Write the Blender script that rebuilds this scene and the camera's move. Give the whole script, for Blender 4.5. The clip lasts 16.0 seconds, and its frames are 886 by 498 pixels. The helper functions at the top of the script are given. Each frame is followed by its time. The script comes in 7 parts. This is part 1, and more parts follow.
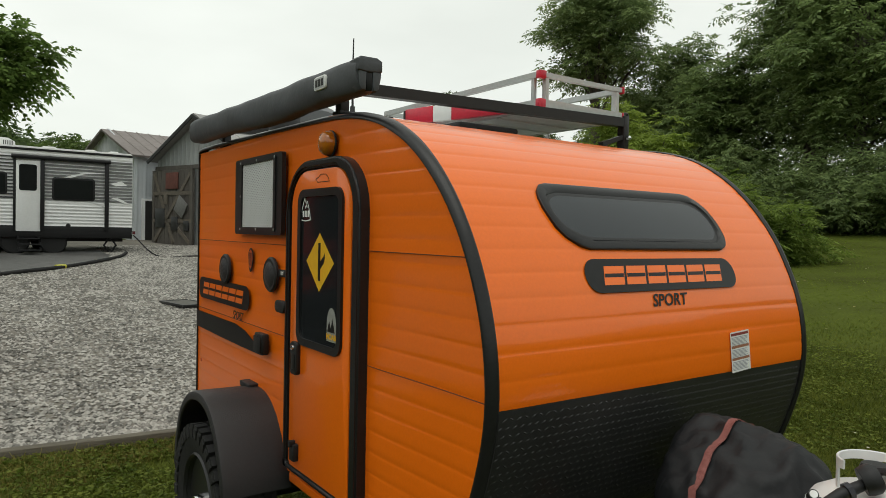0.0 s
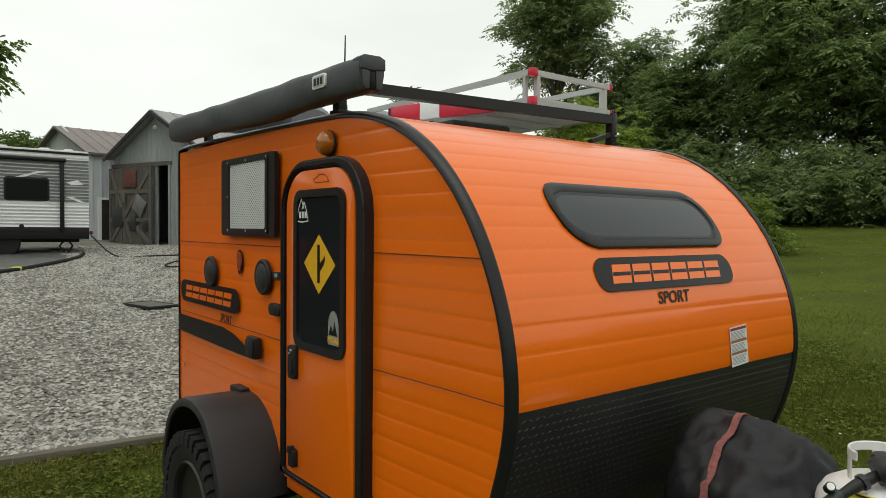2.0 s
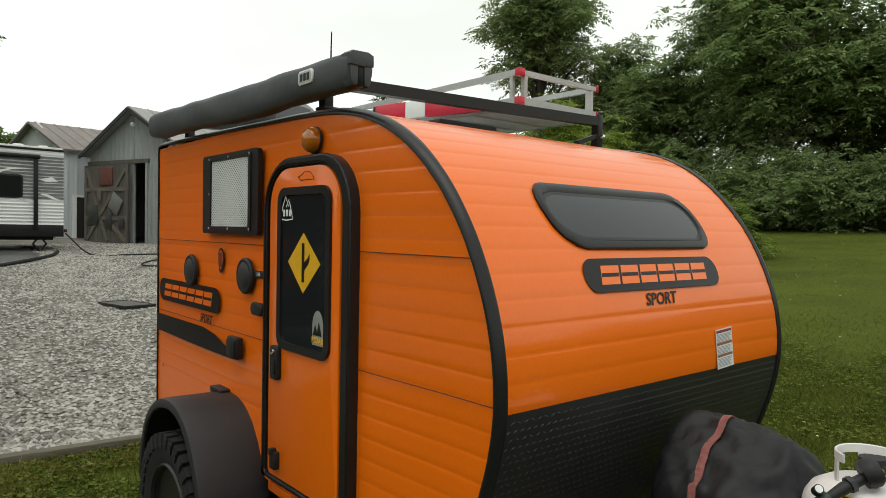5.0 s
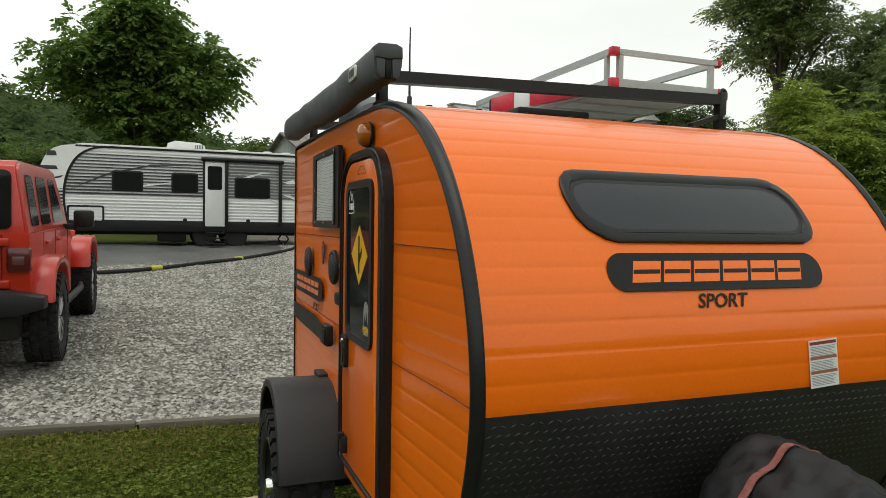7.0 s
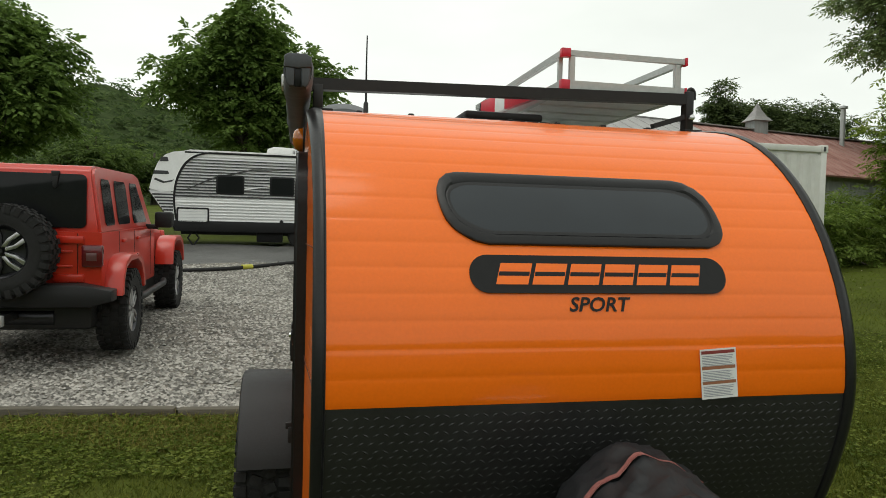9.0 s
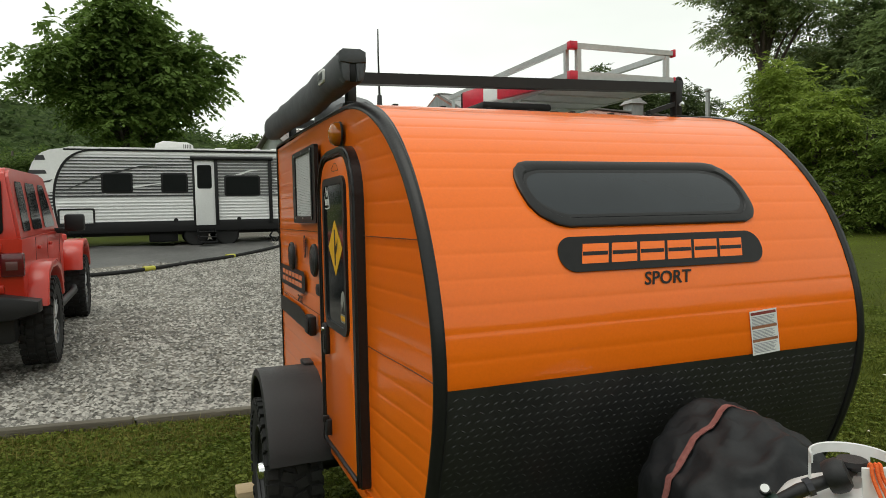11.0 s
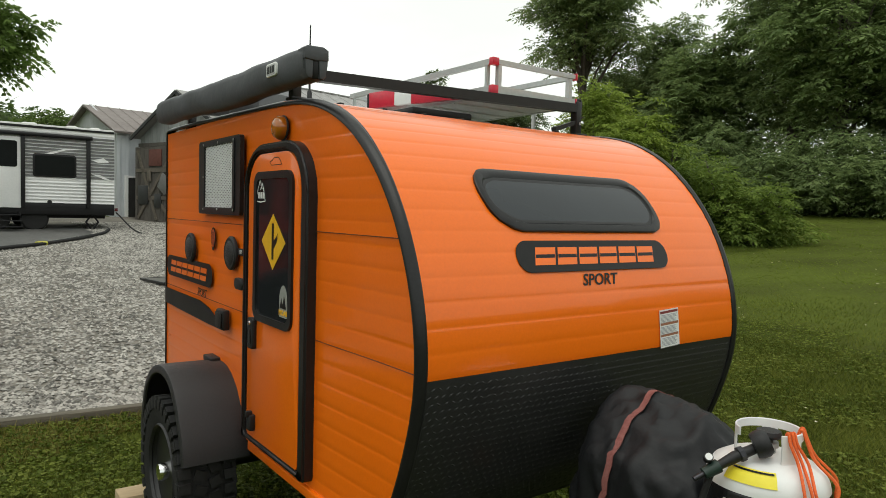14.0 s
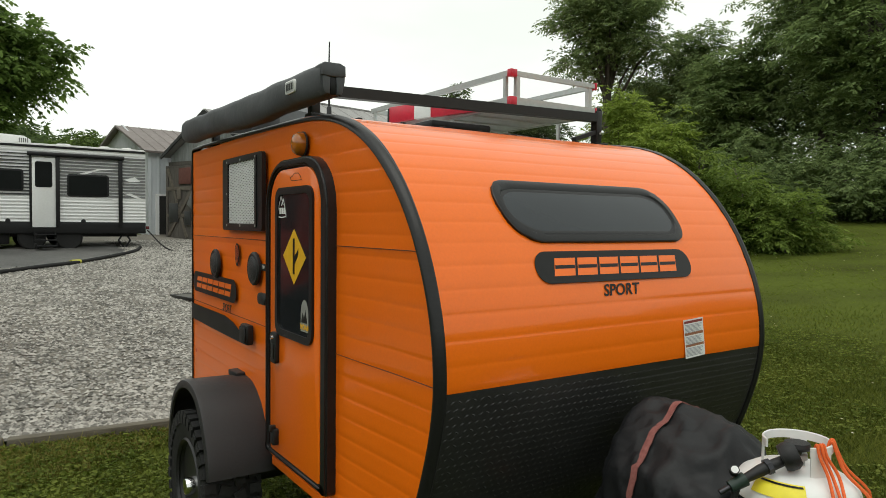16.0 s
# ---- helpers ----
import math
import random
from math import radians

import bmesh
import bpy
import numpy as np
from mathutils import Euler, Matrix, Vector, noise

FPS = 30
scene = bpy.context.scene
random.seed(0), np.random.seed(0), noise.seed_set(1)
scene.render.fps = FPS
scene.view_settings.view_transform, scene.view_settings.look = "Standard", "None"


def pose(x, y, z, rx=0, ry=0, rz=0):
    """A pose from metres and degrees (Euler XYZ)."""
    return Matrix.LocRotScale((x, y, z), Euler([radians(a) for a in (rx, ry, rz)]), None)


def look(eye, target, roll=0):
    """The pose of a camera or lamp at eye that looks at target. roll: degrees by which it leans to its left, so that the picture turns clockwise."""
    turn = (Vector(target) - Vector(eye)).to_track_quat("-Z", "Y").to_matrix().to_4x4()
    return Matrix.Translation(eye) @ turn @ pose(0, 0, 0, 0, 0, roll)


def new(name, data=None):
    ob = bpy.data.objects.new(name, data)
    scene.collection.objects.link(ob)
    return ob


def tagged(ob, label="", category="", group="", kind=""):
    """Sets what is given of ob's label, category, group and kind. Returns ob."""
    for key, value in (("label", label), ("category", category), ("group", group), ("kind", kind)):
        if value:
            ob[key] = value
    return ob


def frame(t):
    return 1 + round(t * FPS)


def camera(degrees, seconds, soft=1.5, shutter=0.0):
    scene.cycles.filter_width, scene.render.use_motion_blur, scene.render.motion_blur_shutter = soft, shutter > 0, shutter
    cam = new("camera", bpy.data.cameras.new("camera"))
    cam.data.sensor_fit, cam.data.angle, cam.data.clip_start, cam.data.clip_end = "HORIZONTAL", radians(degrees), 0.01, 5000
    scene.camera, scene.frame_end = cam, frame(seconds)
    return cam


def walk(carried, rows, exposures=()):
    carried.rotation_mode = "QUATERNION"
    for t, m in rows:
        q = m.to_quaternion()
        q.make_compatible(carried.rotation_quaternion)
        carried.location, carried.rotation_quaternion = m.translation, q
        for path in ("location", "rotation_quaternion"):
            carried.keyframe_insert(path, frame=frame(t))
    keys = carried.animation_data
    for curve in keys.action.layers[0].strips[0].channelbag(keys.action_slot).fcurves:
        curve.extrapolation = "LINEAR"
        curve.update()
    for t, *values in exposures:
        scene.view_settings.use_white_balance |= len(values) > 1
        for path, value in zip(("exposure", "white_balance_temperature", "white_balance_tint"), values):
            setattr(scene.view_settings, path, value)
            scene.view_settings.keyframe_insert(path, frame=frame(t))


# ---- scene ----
cam = camera(66.0, 16.0, soft=0.85)
PATH = [
    (0, (-1.865, -1.326, 1.515), (-0.715, 0.31, 1.468), 1.2),
    (0.5, (-1.869, -1.326, 1.516), (-0.72, 0.31, 1.471), 1.3),
    (1, (-1.876, -1.32, 1.519), (-0.74, 0.326, 1.48), 1.3),
    (1.5, (-1.921, -1.269, 1.533), (-0.748, 0.351, 1.476), 0.5),
    (2, (-1.964, -1.225, 1.529), (-0.725, 0.344, 1.47), 0.5),
    (2.5, (-1.973, -1.212, 1.529), (-0.732, 0.356, 1.471), 0.9),
    (3, (-1.979, -1.201, 1.528), (-0.706, 0.341, 1.485), 1.2),
    (3.2, (-1.977, -1.197, 1.529), (-0.694, 0.336, 1.483), 1.3),
    (5.3, (-1.961, -1.189, 1.521), (-0.678, 0.344, 1.466), 1.0),
    (5.5, (-1.945, -1.192, 1.522), (-0.681, 0.357, 1.462), 0.8),
    (6, (-1.846, -1.24, 1.52), (-0.665, 0.371, 1.424), 0.1),
    (6.5, (-1.626, -1.399, 1.529), (-0.646, 0.341, 1.429), 1.5),
    (7, (-1.416, -1.441, 1.517), (-0.698, 0.424, 1.443), 0.9),
    (7.5, (-1.192, -1.455, 1.518), (-0.437, 0.395, 1.444), 3.4),
    (8, (-0.914, -1.599, 1.519), (-0.546, 0.366, 1.46), 1.5),
    (8.5, (-0.823, -1.65, 1.521), (-0.436, 0.31, 1.435), 1.2),
    (9, (-0.822, -1.682, 1.522), (-0.403, 0.272, 1.453), 1.4),
    (9.5, (-0.845, -1.684, 1.524), (-0.407, 0.267, 1.468), 1.8),
    (9.7, (-0.862, -1.68, 1.525), (-0.412, 0.268, 1.469), 2.1),
    (11.8, (-1.743, -1.525, 1.519), (-0.685, 0.169, 1.414), -1.4),
    (12, (-1.792, -1.505, 1.526), (-0.665, 0.144, 1.432), -0.6),
    (12.5, (-1.828, -1.521, 1.526), (-0.692, 0.119, 1.384), 0.8),
    (13, (-1.822, -1.512, 1.531), (-0.671, 0.119, 1.404), 0.6),
    (13.5, (-1.816, -1.509, 1.529), (-0.65, 0.111, 1.405), 1.1),
    (14, (-1.813, -1.515, 1.53), (-0.636, 0.098, 1.422), 1.6),
    (14.5, (-1.809, -1.52, 1.53), (-0.641, 0.1, 1.429), 1.6),
    (15, (-1.804, -1.53, 1.53), (-0.651, 0.101, 1.441), 0.9),
    (15.5, (-1.801, -1.533, 1.533), (-0.686, 0.127, 1.462), 0.6),
    (16, (-1.79, -1.529, 1.53), (-0.677, 0.131, 1.457), 0.6),
]
walk(cam, [(t, look(eye, target, roll)) for t, eye, target, roll in PATH], [(0.0, -0.14), (1.5, -0.08), (3.0, 0.0), (5.5, 0.06), (7.0, 0.04), (8.0, -0.04), (9.7, -0.02), (12.0, 0.10), (14.0, 0.12), (16.0, 0.08)])

# ---- world and light ----
world = bpy.data.worlds.new("overcast_sky")
scene.world = world
world.use_nodes = True
wn, wl = world.node_tree.nodes, world.node_tree.links
wn.clear()
w_out, w_bg = wn.new("ShaderNodeOutputWorld"), wn.new("ShaderNodeBackground")
w_sky = wn.new("ShaderNodeTexSky")
w_sky.sky_type, w_sky.sun_disc = "NISHITA", False
w_sky.sun_elevation, w_sky.sun_rotation = radians(72), radians(233)
w_scale = wn.new("ShaderNodeMix")
w_scale.data_type = "RGBA"
w_scale.inputs[0].default_value = 0.88
w_coord, w_cloud, w_ramp = wn.new("ShaderNodeTexCoord"), wn.new("ShaderNodeTexNoise"), wn.new("ShaderNodeValToRGB")
w_cloud.inputs["Scale"].default_value, w_cloud.inputs["Detail"].default_value = 2.2, 5
w_ramp.color_ramp.elements[0].color, w_ramp.color_ramp.elements[0].position = (9.15, 9.5, 8.65, 1), 0.3
w_ramp.color_ramp.elements[1].color, w_ramp.color_ramp.elements[1].position = (11.0, 11.4, 10.45, 1), 0.72
w_map = wn.new("ShaderNodeMapping")
w_map.inputs["Scale"].default_value = (1, 1, 2.6)
wl.new(w_coord.outputs["Generated"], w_map.inputs[0])
wl.new(w_map.outputs[0], w_cloud.inputs["Vector"])
wl.new(w_cloud.outputs["Fac"], w_ramp.inputs[0])
wl.new(w_sky.outputs[0], w_scale.inputs[6])
wl.new(w_ramp.outputs[0], w_scale.inputs[7])
wl.new(w_scale.outputs[2], w_bg.inputs[0])
w_bg.inputs[1].default_value = 0.109
wl.new(w_bg.outputs[0], w_out.inputs[0])

sun = new("sun", bpy.data.lights.new("sun", "SUN"))
sun.data.energy, sun.data.angle, sun.data.color = 0.82, radians(40), (1.0, 0.985, 0.90)
sun.matrix_world = look((0, 0, 30), (6, 4.5, 6))


# ---- helpers for building ----
def thing(name, label, category, at=(0, 0, 0), group="", kind=""):
    ob = new(name)
    ob.location = at
    ob.empty_display_size = 0.1
    return tagged(ob, label, category, group, kind)


def link_mesh(name, mesh, material, parent=None, label="", smooth=True, angle=40):
    mesh.materials.append(material)
    if smooth:
        mesh.shade_smooth()
        mesh.set_sharp_from_angle(angle=radians(angle))
    ob = new(name, mesh)
    if parent is not None:
        ob.parent = parent
        top = parent
        while top.parent is not None:
            top = top.parent
        base = top.matrix_basis
        ob.matrix_parent_inverse = base.inverted() if parent is top else Matrix.Identity(4)
    return tagged(ob, label)


def part(name, bm, material, parent=None, label="", smooth=True, angle=40):
    mesh = bpy.data.meshes.new(name)
    bmesh.ops.recalc_face_normals(bm, faces=bm.faces)
    bm.to_mesh(mesh)
    bm.free()
    return link_mesh(name, mesh, material, parent, label, smooth, angle)


def raw(name, verts, faces, material, parent=None, label="", smooth=False):
    mesh = bpy.data.meshes.new(name)
    mesh.from_pydata(verts, [], faces)
    mesh.update()
    return link_mesh(name, mesh, material, parent, label, smooth)


def add_box(bm, x0, x1, y0, y1, z0, z1, bevel=0.0, m=None, seg=2):
    made = bmesh.ops.create_cube(bm, size=1.0)["verts"]
    for v in made:
        v.co = Vector(((x0 + x1) / 2 + v.co.x * (x1 - x0), (y0 + y1) / 2 + v.co.y * (y1 - y0), (z0 + z1) / 2 + v.co.z * (z1 - z0)))
        if m is not None:
            v.co = m @ v.co
    if bevel:
        edges = list({e for v in made for e in v.link_edges})
        bmesh.ops.bevel(bm, geom=edges, offset=bevel, segments=seg, affect="EDGES", profile=0.5)
    return bm


def box(x0, x1, y0, y1, z0, z1, bevel=0.0, m=None, seg=2):
    return add_box(bmesh.new(), x0, x1, y0, y1, z0, z1, bevel, m, seg)


def frame_axes(d):
    d = Vector(d).normalized()
    side = d.cross(Vector((0, 0, 1)))
    if side.length < 1e-3:
        side = Vector((1, 0, 0))
    side.normalize()
    return side, side.cross(d).normalized()


def add_tube(bm, points, radius, sides=10, cap=True):
    """A round bar along points; radius is one number or one for each point."""
    pts = [Vector(p) for p in points]
    radii = radius if isinstance(radius, (list, tuple)) else [radius] * len(pts)
    rings, last = [], None
    for i, p in enumerate(pts):
        d = pts[min(i + 1, len(pts) - 1)] - pts[max(i - 1, 0)]
        a, b = frame_axes(d)
        if last is not None:
            a = (last - d.normalized() * last.dot(d.normalized())).normalized()
            b = a.cross(d).normalized()
        last = a
        rings.append([bm.verts.new(p + radii[i] * (math.cos(2 * math.pi * k / sides) * a + math.sin(2 * math.pi * k / sides) * b)) for k in range(sides)])
    for r, s in zip(rings, rings[1:]):
        for k in range(sides):
            bm.faces.new((r[k], r[(k + 1) % sides], s[(k + 1) % sides], s[k]))
    if cap:
        bm.faces.new(rings[0][::-1]), bm.faces.new(rings[-1])
    return bm


def tube(points, radius, sides=10):
    return add_tube(bmesh.new(), points, radius, sides)


def add_prism(bm, outline, lo, hi, axis="x", m=None):
    """A flat outline of (u, v) pushed from lo to hi along an axis: x takes (y, z), y takes (x, z), z takes (x, y)."""
    def at(u, v, w):
        p = Vector({"x": (w, u, v), "y": (u, w, v), "z": (u, v, w)}[axis])
        return m @ p if m is not None else p
    a = [bm.verts.new(at(u, v, lo)) for u, v in outline]
    b = [bm.verts.new(at(u, v, hi)) for u, v in outline]
    n = len(outline)
    for i in range(n):
        bm.faces.new((a[i], a[(i + 1) % n], b[(i + 1) % n], b[i]))
    bm.faces.new(a[::-1]), bm.faces.new(b)
    return bm


def prism(outline, lo, hi, axis="x", bevel=0.0, m=None):
    bm = add_prism(bmesh.new(), outline, lo, hi, axis, m)
    if bevel:
        bmesh.ops.recalc_face_normals(bm, faces=bm.faces)
        rim = [e for e in bm.edges if any(len(f.verts) == len(outline) for f in e.link_faces)]
        bmesh.ops.bevel(bm, geom=rim, offset=bevel, segments=2, affect="EDGES", profile=0.5)
    return bm


def add_ring(bm, outer, inner, lo, hi, axis="x"):
    """A frame between two outlines of equally many points."""
    def at(u, v, w):
        return Vector({"x": (w, u, v), "y": (u, w, v), "z": (u, v, w)}[axis])
    n = len(outer)
    rows = [[bm.verts.new(at(u, v, w)) for u, v in line] for line, w in ((outer, lo), (outer, hi), (inner, hi), (inner, lo))]
    for r, s in zip(rows, rows[1:] + rows[:1]):
        for i in range(n):
            bm.faces.new((r[i], r[(i + 1) % n], s[(i + 1) % n], s[i]))
    return bm


def rounded(u0, u1, v0, v1, r, n=6):
    """A rectangle with round corners; r is one radius or four (lower left, lower right, upper right, upper left)."""
    r = r if isinstance(r, (list, tuple)) else (r,) * 4
    out = []
    for (cu, cv, start), k in zip(((u0, v0, 180), (u1, v0, 270), (u1, v1, 0), (u0, v1, 90)), r):
        ou = cu + k if cu == u0 else cu - k
        ov = cv + k if cv == v0 else cv - k
        for i in range(n + 1):
            a = radians(start + 90 * i / n)
            out.append((ou + k * math.cos(a), ov + k * math.sin(a)))
    return out


def lathe(profile, at, axis="z", sides=24, m=None):
    """A turned body: profile of (radius, height) about an axis through at."""
    bm = bmesh.new()
    rows = []
    for r, h in profile:
        row = []
        for k in range(sides):
            c, s = r * math.cos(2 * math.pi * k / sides), r * math.sin(2 * math.pi * k / sides)
            p = Vector({"z": (c, s, h), "x": (h, c, s), "y": (s, h, c)}[axis])
            p = m @ p if m is not None else p
            row.append(bm.verts.new(p + Vector(at)))
        rows.append(row)
    for r, s in zip(rows, rows[1:]):
        for k in range(sides):
            bm.faces.new((r[k], r[(k + 1) % sides], s[(k + 1) % sides], s[k]))
    closed = profile[0] == profile[-1]
    if profile[0][0] > 1e-4 and not closed:
        bm.faces.new(rows[0][::-1])
    if profile[-1][0] > 1e-4 and not closed:
        bm.faces.new(rows[-1])
    bmesh.ops.remove_doubles(bm, verts=bm.verts, dist=1e-5)
    return bm


def spline(points, steps=8):
    """A smooth line through points of any dimension."""
    p = [np.array(q, float) for q in points]
    p = [2 * p[0] - p[1]] + p + [2 * p[-1] - p[-2]]
    out = []
    for a, b, c, d in zip(p, p[1:], p[2:], p[3:]):
        for i in range(steps):
            t = i / steps
            out.append(0.5 * (2 * b + (c - a) * t + (2 * a - 5 * b + 4 * c - d) * t * t + (3 * b - a - 3 * c + d) * t ** 3))
    return out + [p[-2]]


def text_mesh(name, words, size, m, material, parent, label="", depth=0.001, shear=0.0, bold=0.0):
    curve = bpy.data.curves.new(name, "FONT")
    curve.body, curve.size, curve.align_x, curve.align_y = words, size, "CENTER", "CENTER"
    curve.extrude, curve.shear, curve.offset, curve.resolution_u = depth, shear, bold, 3
    tmp = bpy.data.objects.new(name, curve)
    mesh = bpy.data.meshes.new_from_object(tmp)
    bpy.data.objects.remove(tmp), bpy.data.curves.remove(curve)
    mesh.transform(m)
    return link_mesh(name, mesh, material, parent, label, smooth=False)


# ---- materials ----
def material(name, colour, rough=0.5, metal=0.0, vary=0.12, grain=40.0, patch=3.0, bump=0.0, bump_scale=80.0, coat=0.0, second=None, spec=0.5, islands=False, objects=False, stretch=(1, 1, 1)):
    """Paint, plastic, cloth and the like: a base colour with fine grain and wider patches, uneven gloss and a little relief."""
    mat = bpy.data.materials.new(name)
    mat.use_nodes = True
    n, l = mat.node_tree.nodes, mat.node_tree.links
    bsdf = n["Principled BSDF"]
    bsdf.inputs["Metallic"].default_value, bsdf.inputs["Coat Weight"].default_value = metal, coat
    bsdf.inputs["Specular IOR Level"].default_value = spec
    bsdf.inputs["Coat Roughness"].default_value = 0.10
    coord, mp = n.new("ShaderNodeTexCoord"), n.new("ShaderNodeMapping")
    mp.inputs["Scale"].default_value = stretch
    l.new(coord.outputs["Object"], mp.inputs[0])
    fine, wide = n.new("ShaderNodeTexNoise"), n.new("ShaderNodeTexNoise")
    fine.inputs["Scale"].default_value, fine.inputs["Detail"].default_value = grain, 4
    wide.inputs["Scale"].default_value, wide.inputs["Detail"].default_value = patch, 5
    l.new(mp.outputs[0], fine.inputs["Vector"]), l.new(mp.outputs[0], wide.inputs["Vector"])
    mixed = n.new("ShaderNodeMath")
    mixed.operation = "ADD"
    l.new(fine.outputs["Fac"], mixed.inputs[0]), l.new(wide.outputs["Fac"], mixed.inputs[1])
    fac = mixed.outputs[0]
    if islands or objects:
        src = n.new("ShaderNodeNewGeometry") if islands else n.new("ShaderNodeObjectInfo")
        more = n.new("ShaderNodeMath")
        more.operation = "MULTIPLY_ADD"
        l.new(src.outputs["Random Per Island" if islands else "Random"], more.inputs[0])
        more.inputs[1].default_value = 0.9
        l.new(fac, more.inputs[2])
        half = n.new("ShaderNodeMath")
        half.operation = "SUBTRACT"
        l.new(more.outputs[0], half.inputs[0])
        half.inputs[1].default_value = 0.45
        fac = half.outputs[0]
    span = n.new("ShaderNodeMapRange")
    span.inputs["From Min"].default_value, span.inputs["From Max"].default_value = 0.6, 1.4
    l.new(fac, span.inputs["Value"])
    mix = n.new("ShaderNodeMix")
    mix.data_type = "RGBA"
    c = np.array(colour[:3])
    a, b = (c * (1 - vary), np.minimum(c * (1 + vary), 0.95)) if second is None else (c, np.array(second[:3]))
    mix.inputs[6].default_value, mix.inputs[7].default_value = (*a, 1), (*b, 1)
    l.new(span.outputs[0], mix.inputs[0])
    l.new(mix.outputs[2], bsdf.inputs["Base Color"])
    gloss = n.new("ShaderNodeMapRange")
    gloss.inputs["To Min"].default_value, gloss.inputs["To Max"].default_value = max(rough - 0.08, 0.02), min(rough + 0.1, 1)
    l.new(wide.outputs["Fac"], gloss.inputs["Value"])
    l.new(gloss.outputs[0], bsdf.inputs["Roughness"])
    if bump:
        tex, bp = n.new("ShaderNodeTexNoise"), n.new("ShaderNodeBump")
        tex.inputs["Scale"].default_value, tex.inputs["Detail"].default_value = bump_scale, 3
        l.new(mp.outputs[0], tex.inputs["Vector"])
        bp.inputs["Strength"].default_value, bp.inputs["Distance"].default_value = bump, 0.01
        l.new(tex.outputs["Fac"], bp.inputs["Height"])
        l.new(bp.outputs[0], bsdf.inputs["Normal"])
    return mat


ORANGE = material("orange_paint", (0.87, 0.159, 0.004), 0.34, vary=0.05, grain=120, patch=1.6, coat=0.55, spec=0.18)
SEAM = material("shadowed_panel_joint", (0.10, 0.025, 0.008), 0.6)
BLACK_TRIM = material("black_rubber_trim", (0.014, 0.014, 0.015), 0.32, vary=0.3, grain=90, bump=0.05, spec=0.3)
BLACK_VINYL = material("black_vinyl", (0.007, 0.007, 0.007), 0.35, vary=0.3, spec=0.25)
BLACK_PLATE = material("black_diamond_plate", (0.023, 0.023, 0.023), 0.34, vary=0.35, spec=0.42, grain=50, patch=4)
BLACK_PLASTIC = material("black_moulded_plastic", (0.013, 0.013, 0.014), 0.5, spec=0.35, vary=0.25, grain=150, bump=0.1, bump_scale=300)
FENDER = material("textured_black_fender", (0.017, 0.0165, 0.018), 0.45, spec=0.45, vary=0.25, grain=120, bump=0.25, bump_scale=400)
RUBBER = material("tyre_rubber", (0.018, 0.018, 0.018), 0.75, spec=0.3, vary=0.35, grain=60, bump=0.2, bump_scale=120)
RIM = material("dark_alloy_rim", (0.05, 0.05, 0.055), 0.35, metal=0.9)
BLACK_RIM = material("black_painted_rim", (0.016, 0.016, 0.017), 0.4, vary=0.2, spec=0.4)
CHROME = material("bright_chrome", (0.75, 0.75, 0.76), 0.14, metal=1.0, vary=0.08)
ALU = material("brushed_aluminium", (0.44, 0.455, 0.45), 0.38, metal=0.35, vary=0.14, grain=70)
GALV = material("dull_galvanised_sheet", (0.66, 0.67, 0.66), 0.45, vary=0.22, grain=14, patch=3, bump=0.25, bump_scale=9)
ROOF_WHITE = material("white_bounce_roof", (0.62, 0.62, 0.60), 0.6, vary=0.12, grain=20, patch=3)
RED_TAPE = material("red_reflective_tape", (0.55, 0.015, 0.04), 0.35, vary=0.15)
WHITE_TAPE = material("white_tape", (0.75, 0.75, 0.74), 0.4, vary=0.06)
WHITE_PAINT = material("white_paint", (0.74, 0.74, 0.73), 0.35, vary=0.06, grain=30, patch=4)
LABEL_PAPER = material("label_paper", (0.72, 0.72, 0.7), 0.5, vary=0.05)
LABEL_INK = material("label_ink", (0.3, 0.31, 0.34), 0.6, vary=0.15)
WARN_RED = material("warning_orange_ink", (0.6, 0.13, 0.06), 0.6, vary=0.1)
WARN_YELLOW = material("yellow_vinyl", (0.78, 0.42, 0.01), 0.42, vary=0.08)
AMBER = material("amber_lens", (0.42, 0.12, 0.006), 0.14, vary=0.2, grain=60, coat=0.5)
CANVAS = material("grey_vinyl_canvas", (0.056, 0.060, 0.067), 0.55, vary=0.22, grain=120, patch=5, bump=0.35, bump_scale=14)
COVER = material("black_nylon_cover", (0.0108, 0.0115, 0.0132), 0.55, vary=0.3, grain=200, patch=6, bump=0.7, bump_scale=11, spec=0.3)
STRAP = material("faded_red_strap", (0.16, 0.035, 0.032), 0.8, vary=0.4, grain=260, patch=60, second=(0.36, 0.15, 0.13))
STEEL_BLACK = material("black_powder_coat", (0.014, 0.014, 0.014), 0.42, vary=0.25, spec=0.35)
MESH_WHITE = material("white_grille", (0.62, 0.62, 0.62), 0.5, vary=0.08)
ROPE = material("orange_rope", (0.85, 0.13, 0.02), 0.7, vary=0.25, grain=200, bump=0.4, bump_scale=300)


def glass_dark(name, colour, rough=0.05):
    mat = material(name, colour, rough, vary=0.15, spec=0.17)
    mat.node_tree.nodes["Principled BSDF"].inputs["Coat Weight"].default_value = 0.05
    return mat


TINTED = glass_dark("tinted_glass", (0.016, 0.018, 0.02))
TINTED_FRONT = material("smoked_acrylic", (0.016, 0.021, 0.026), 0.2, vary=0.1, grain=8, patch=2, coat=0.06, spec=0.4)

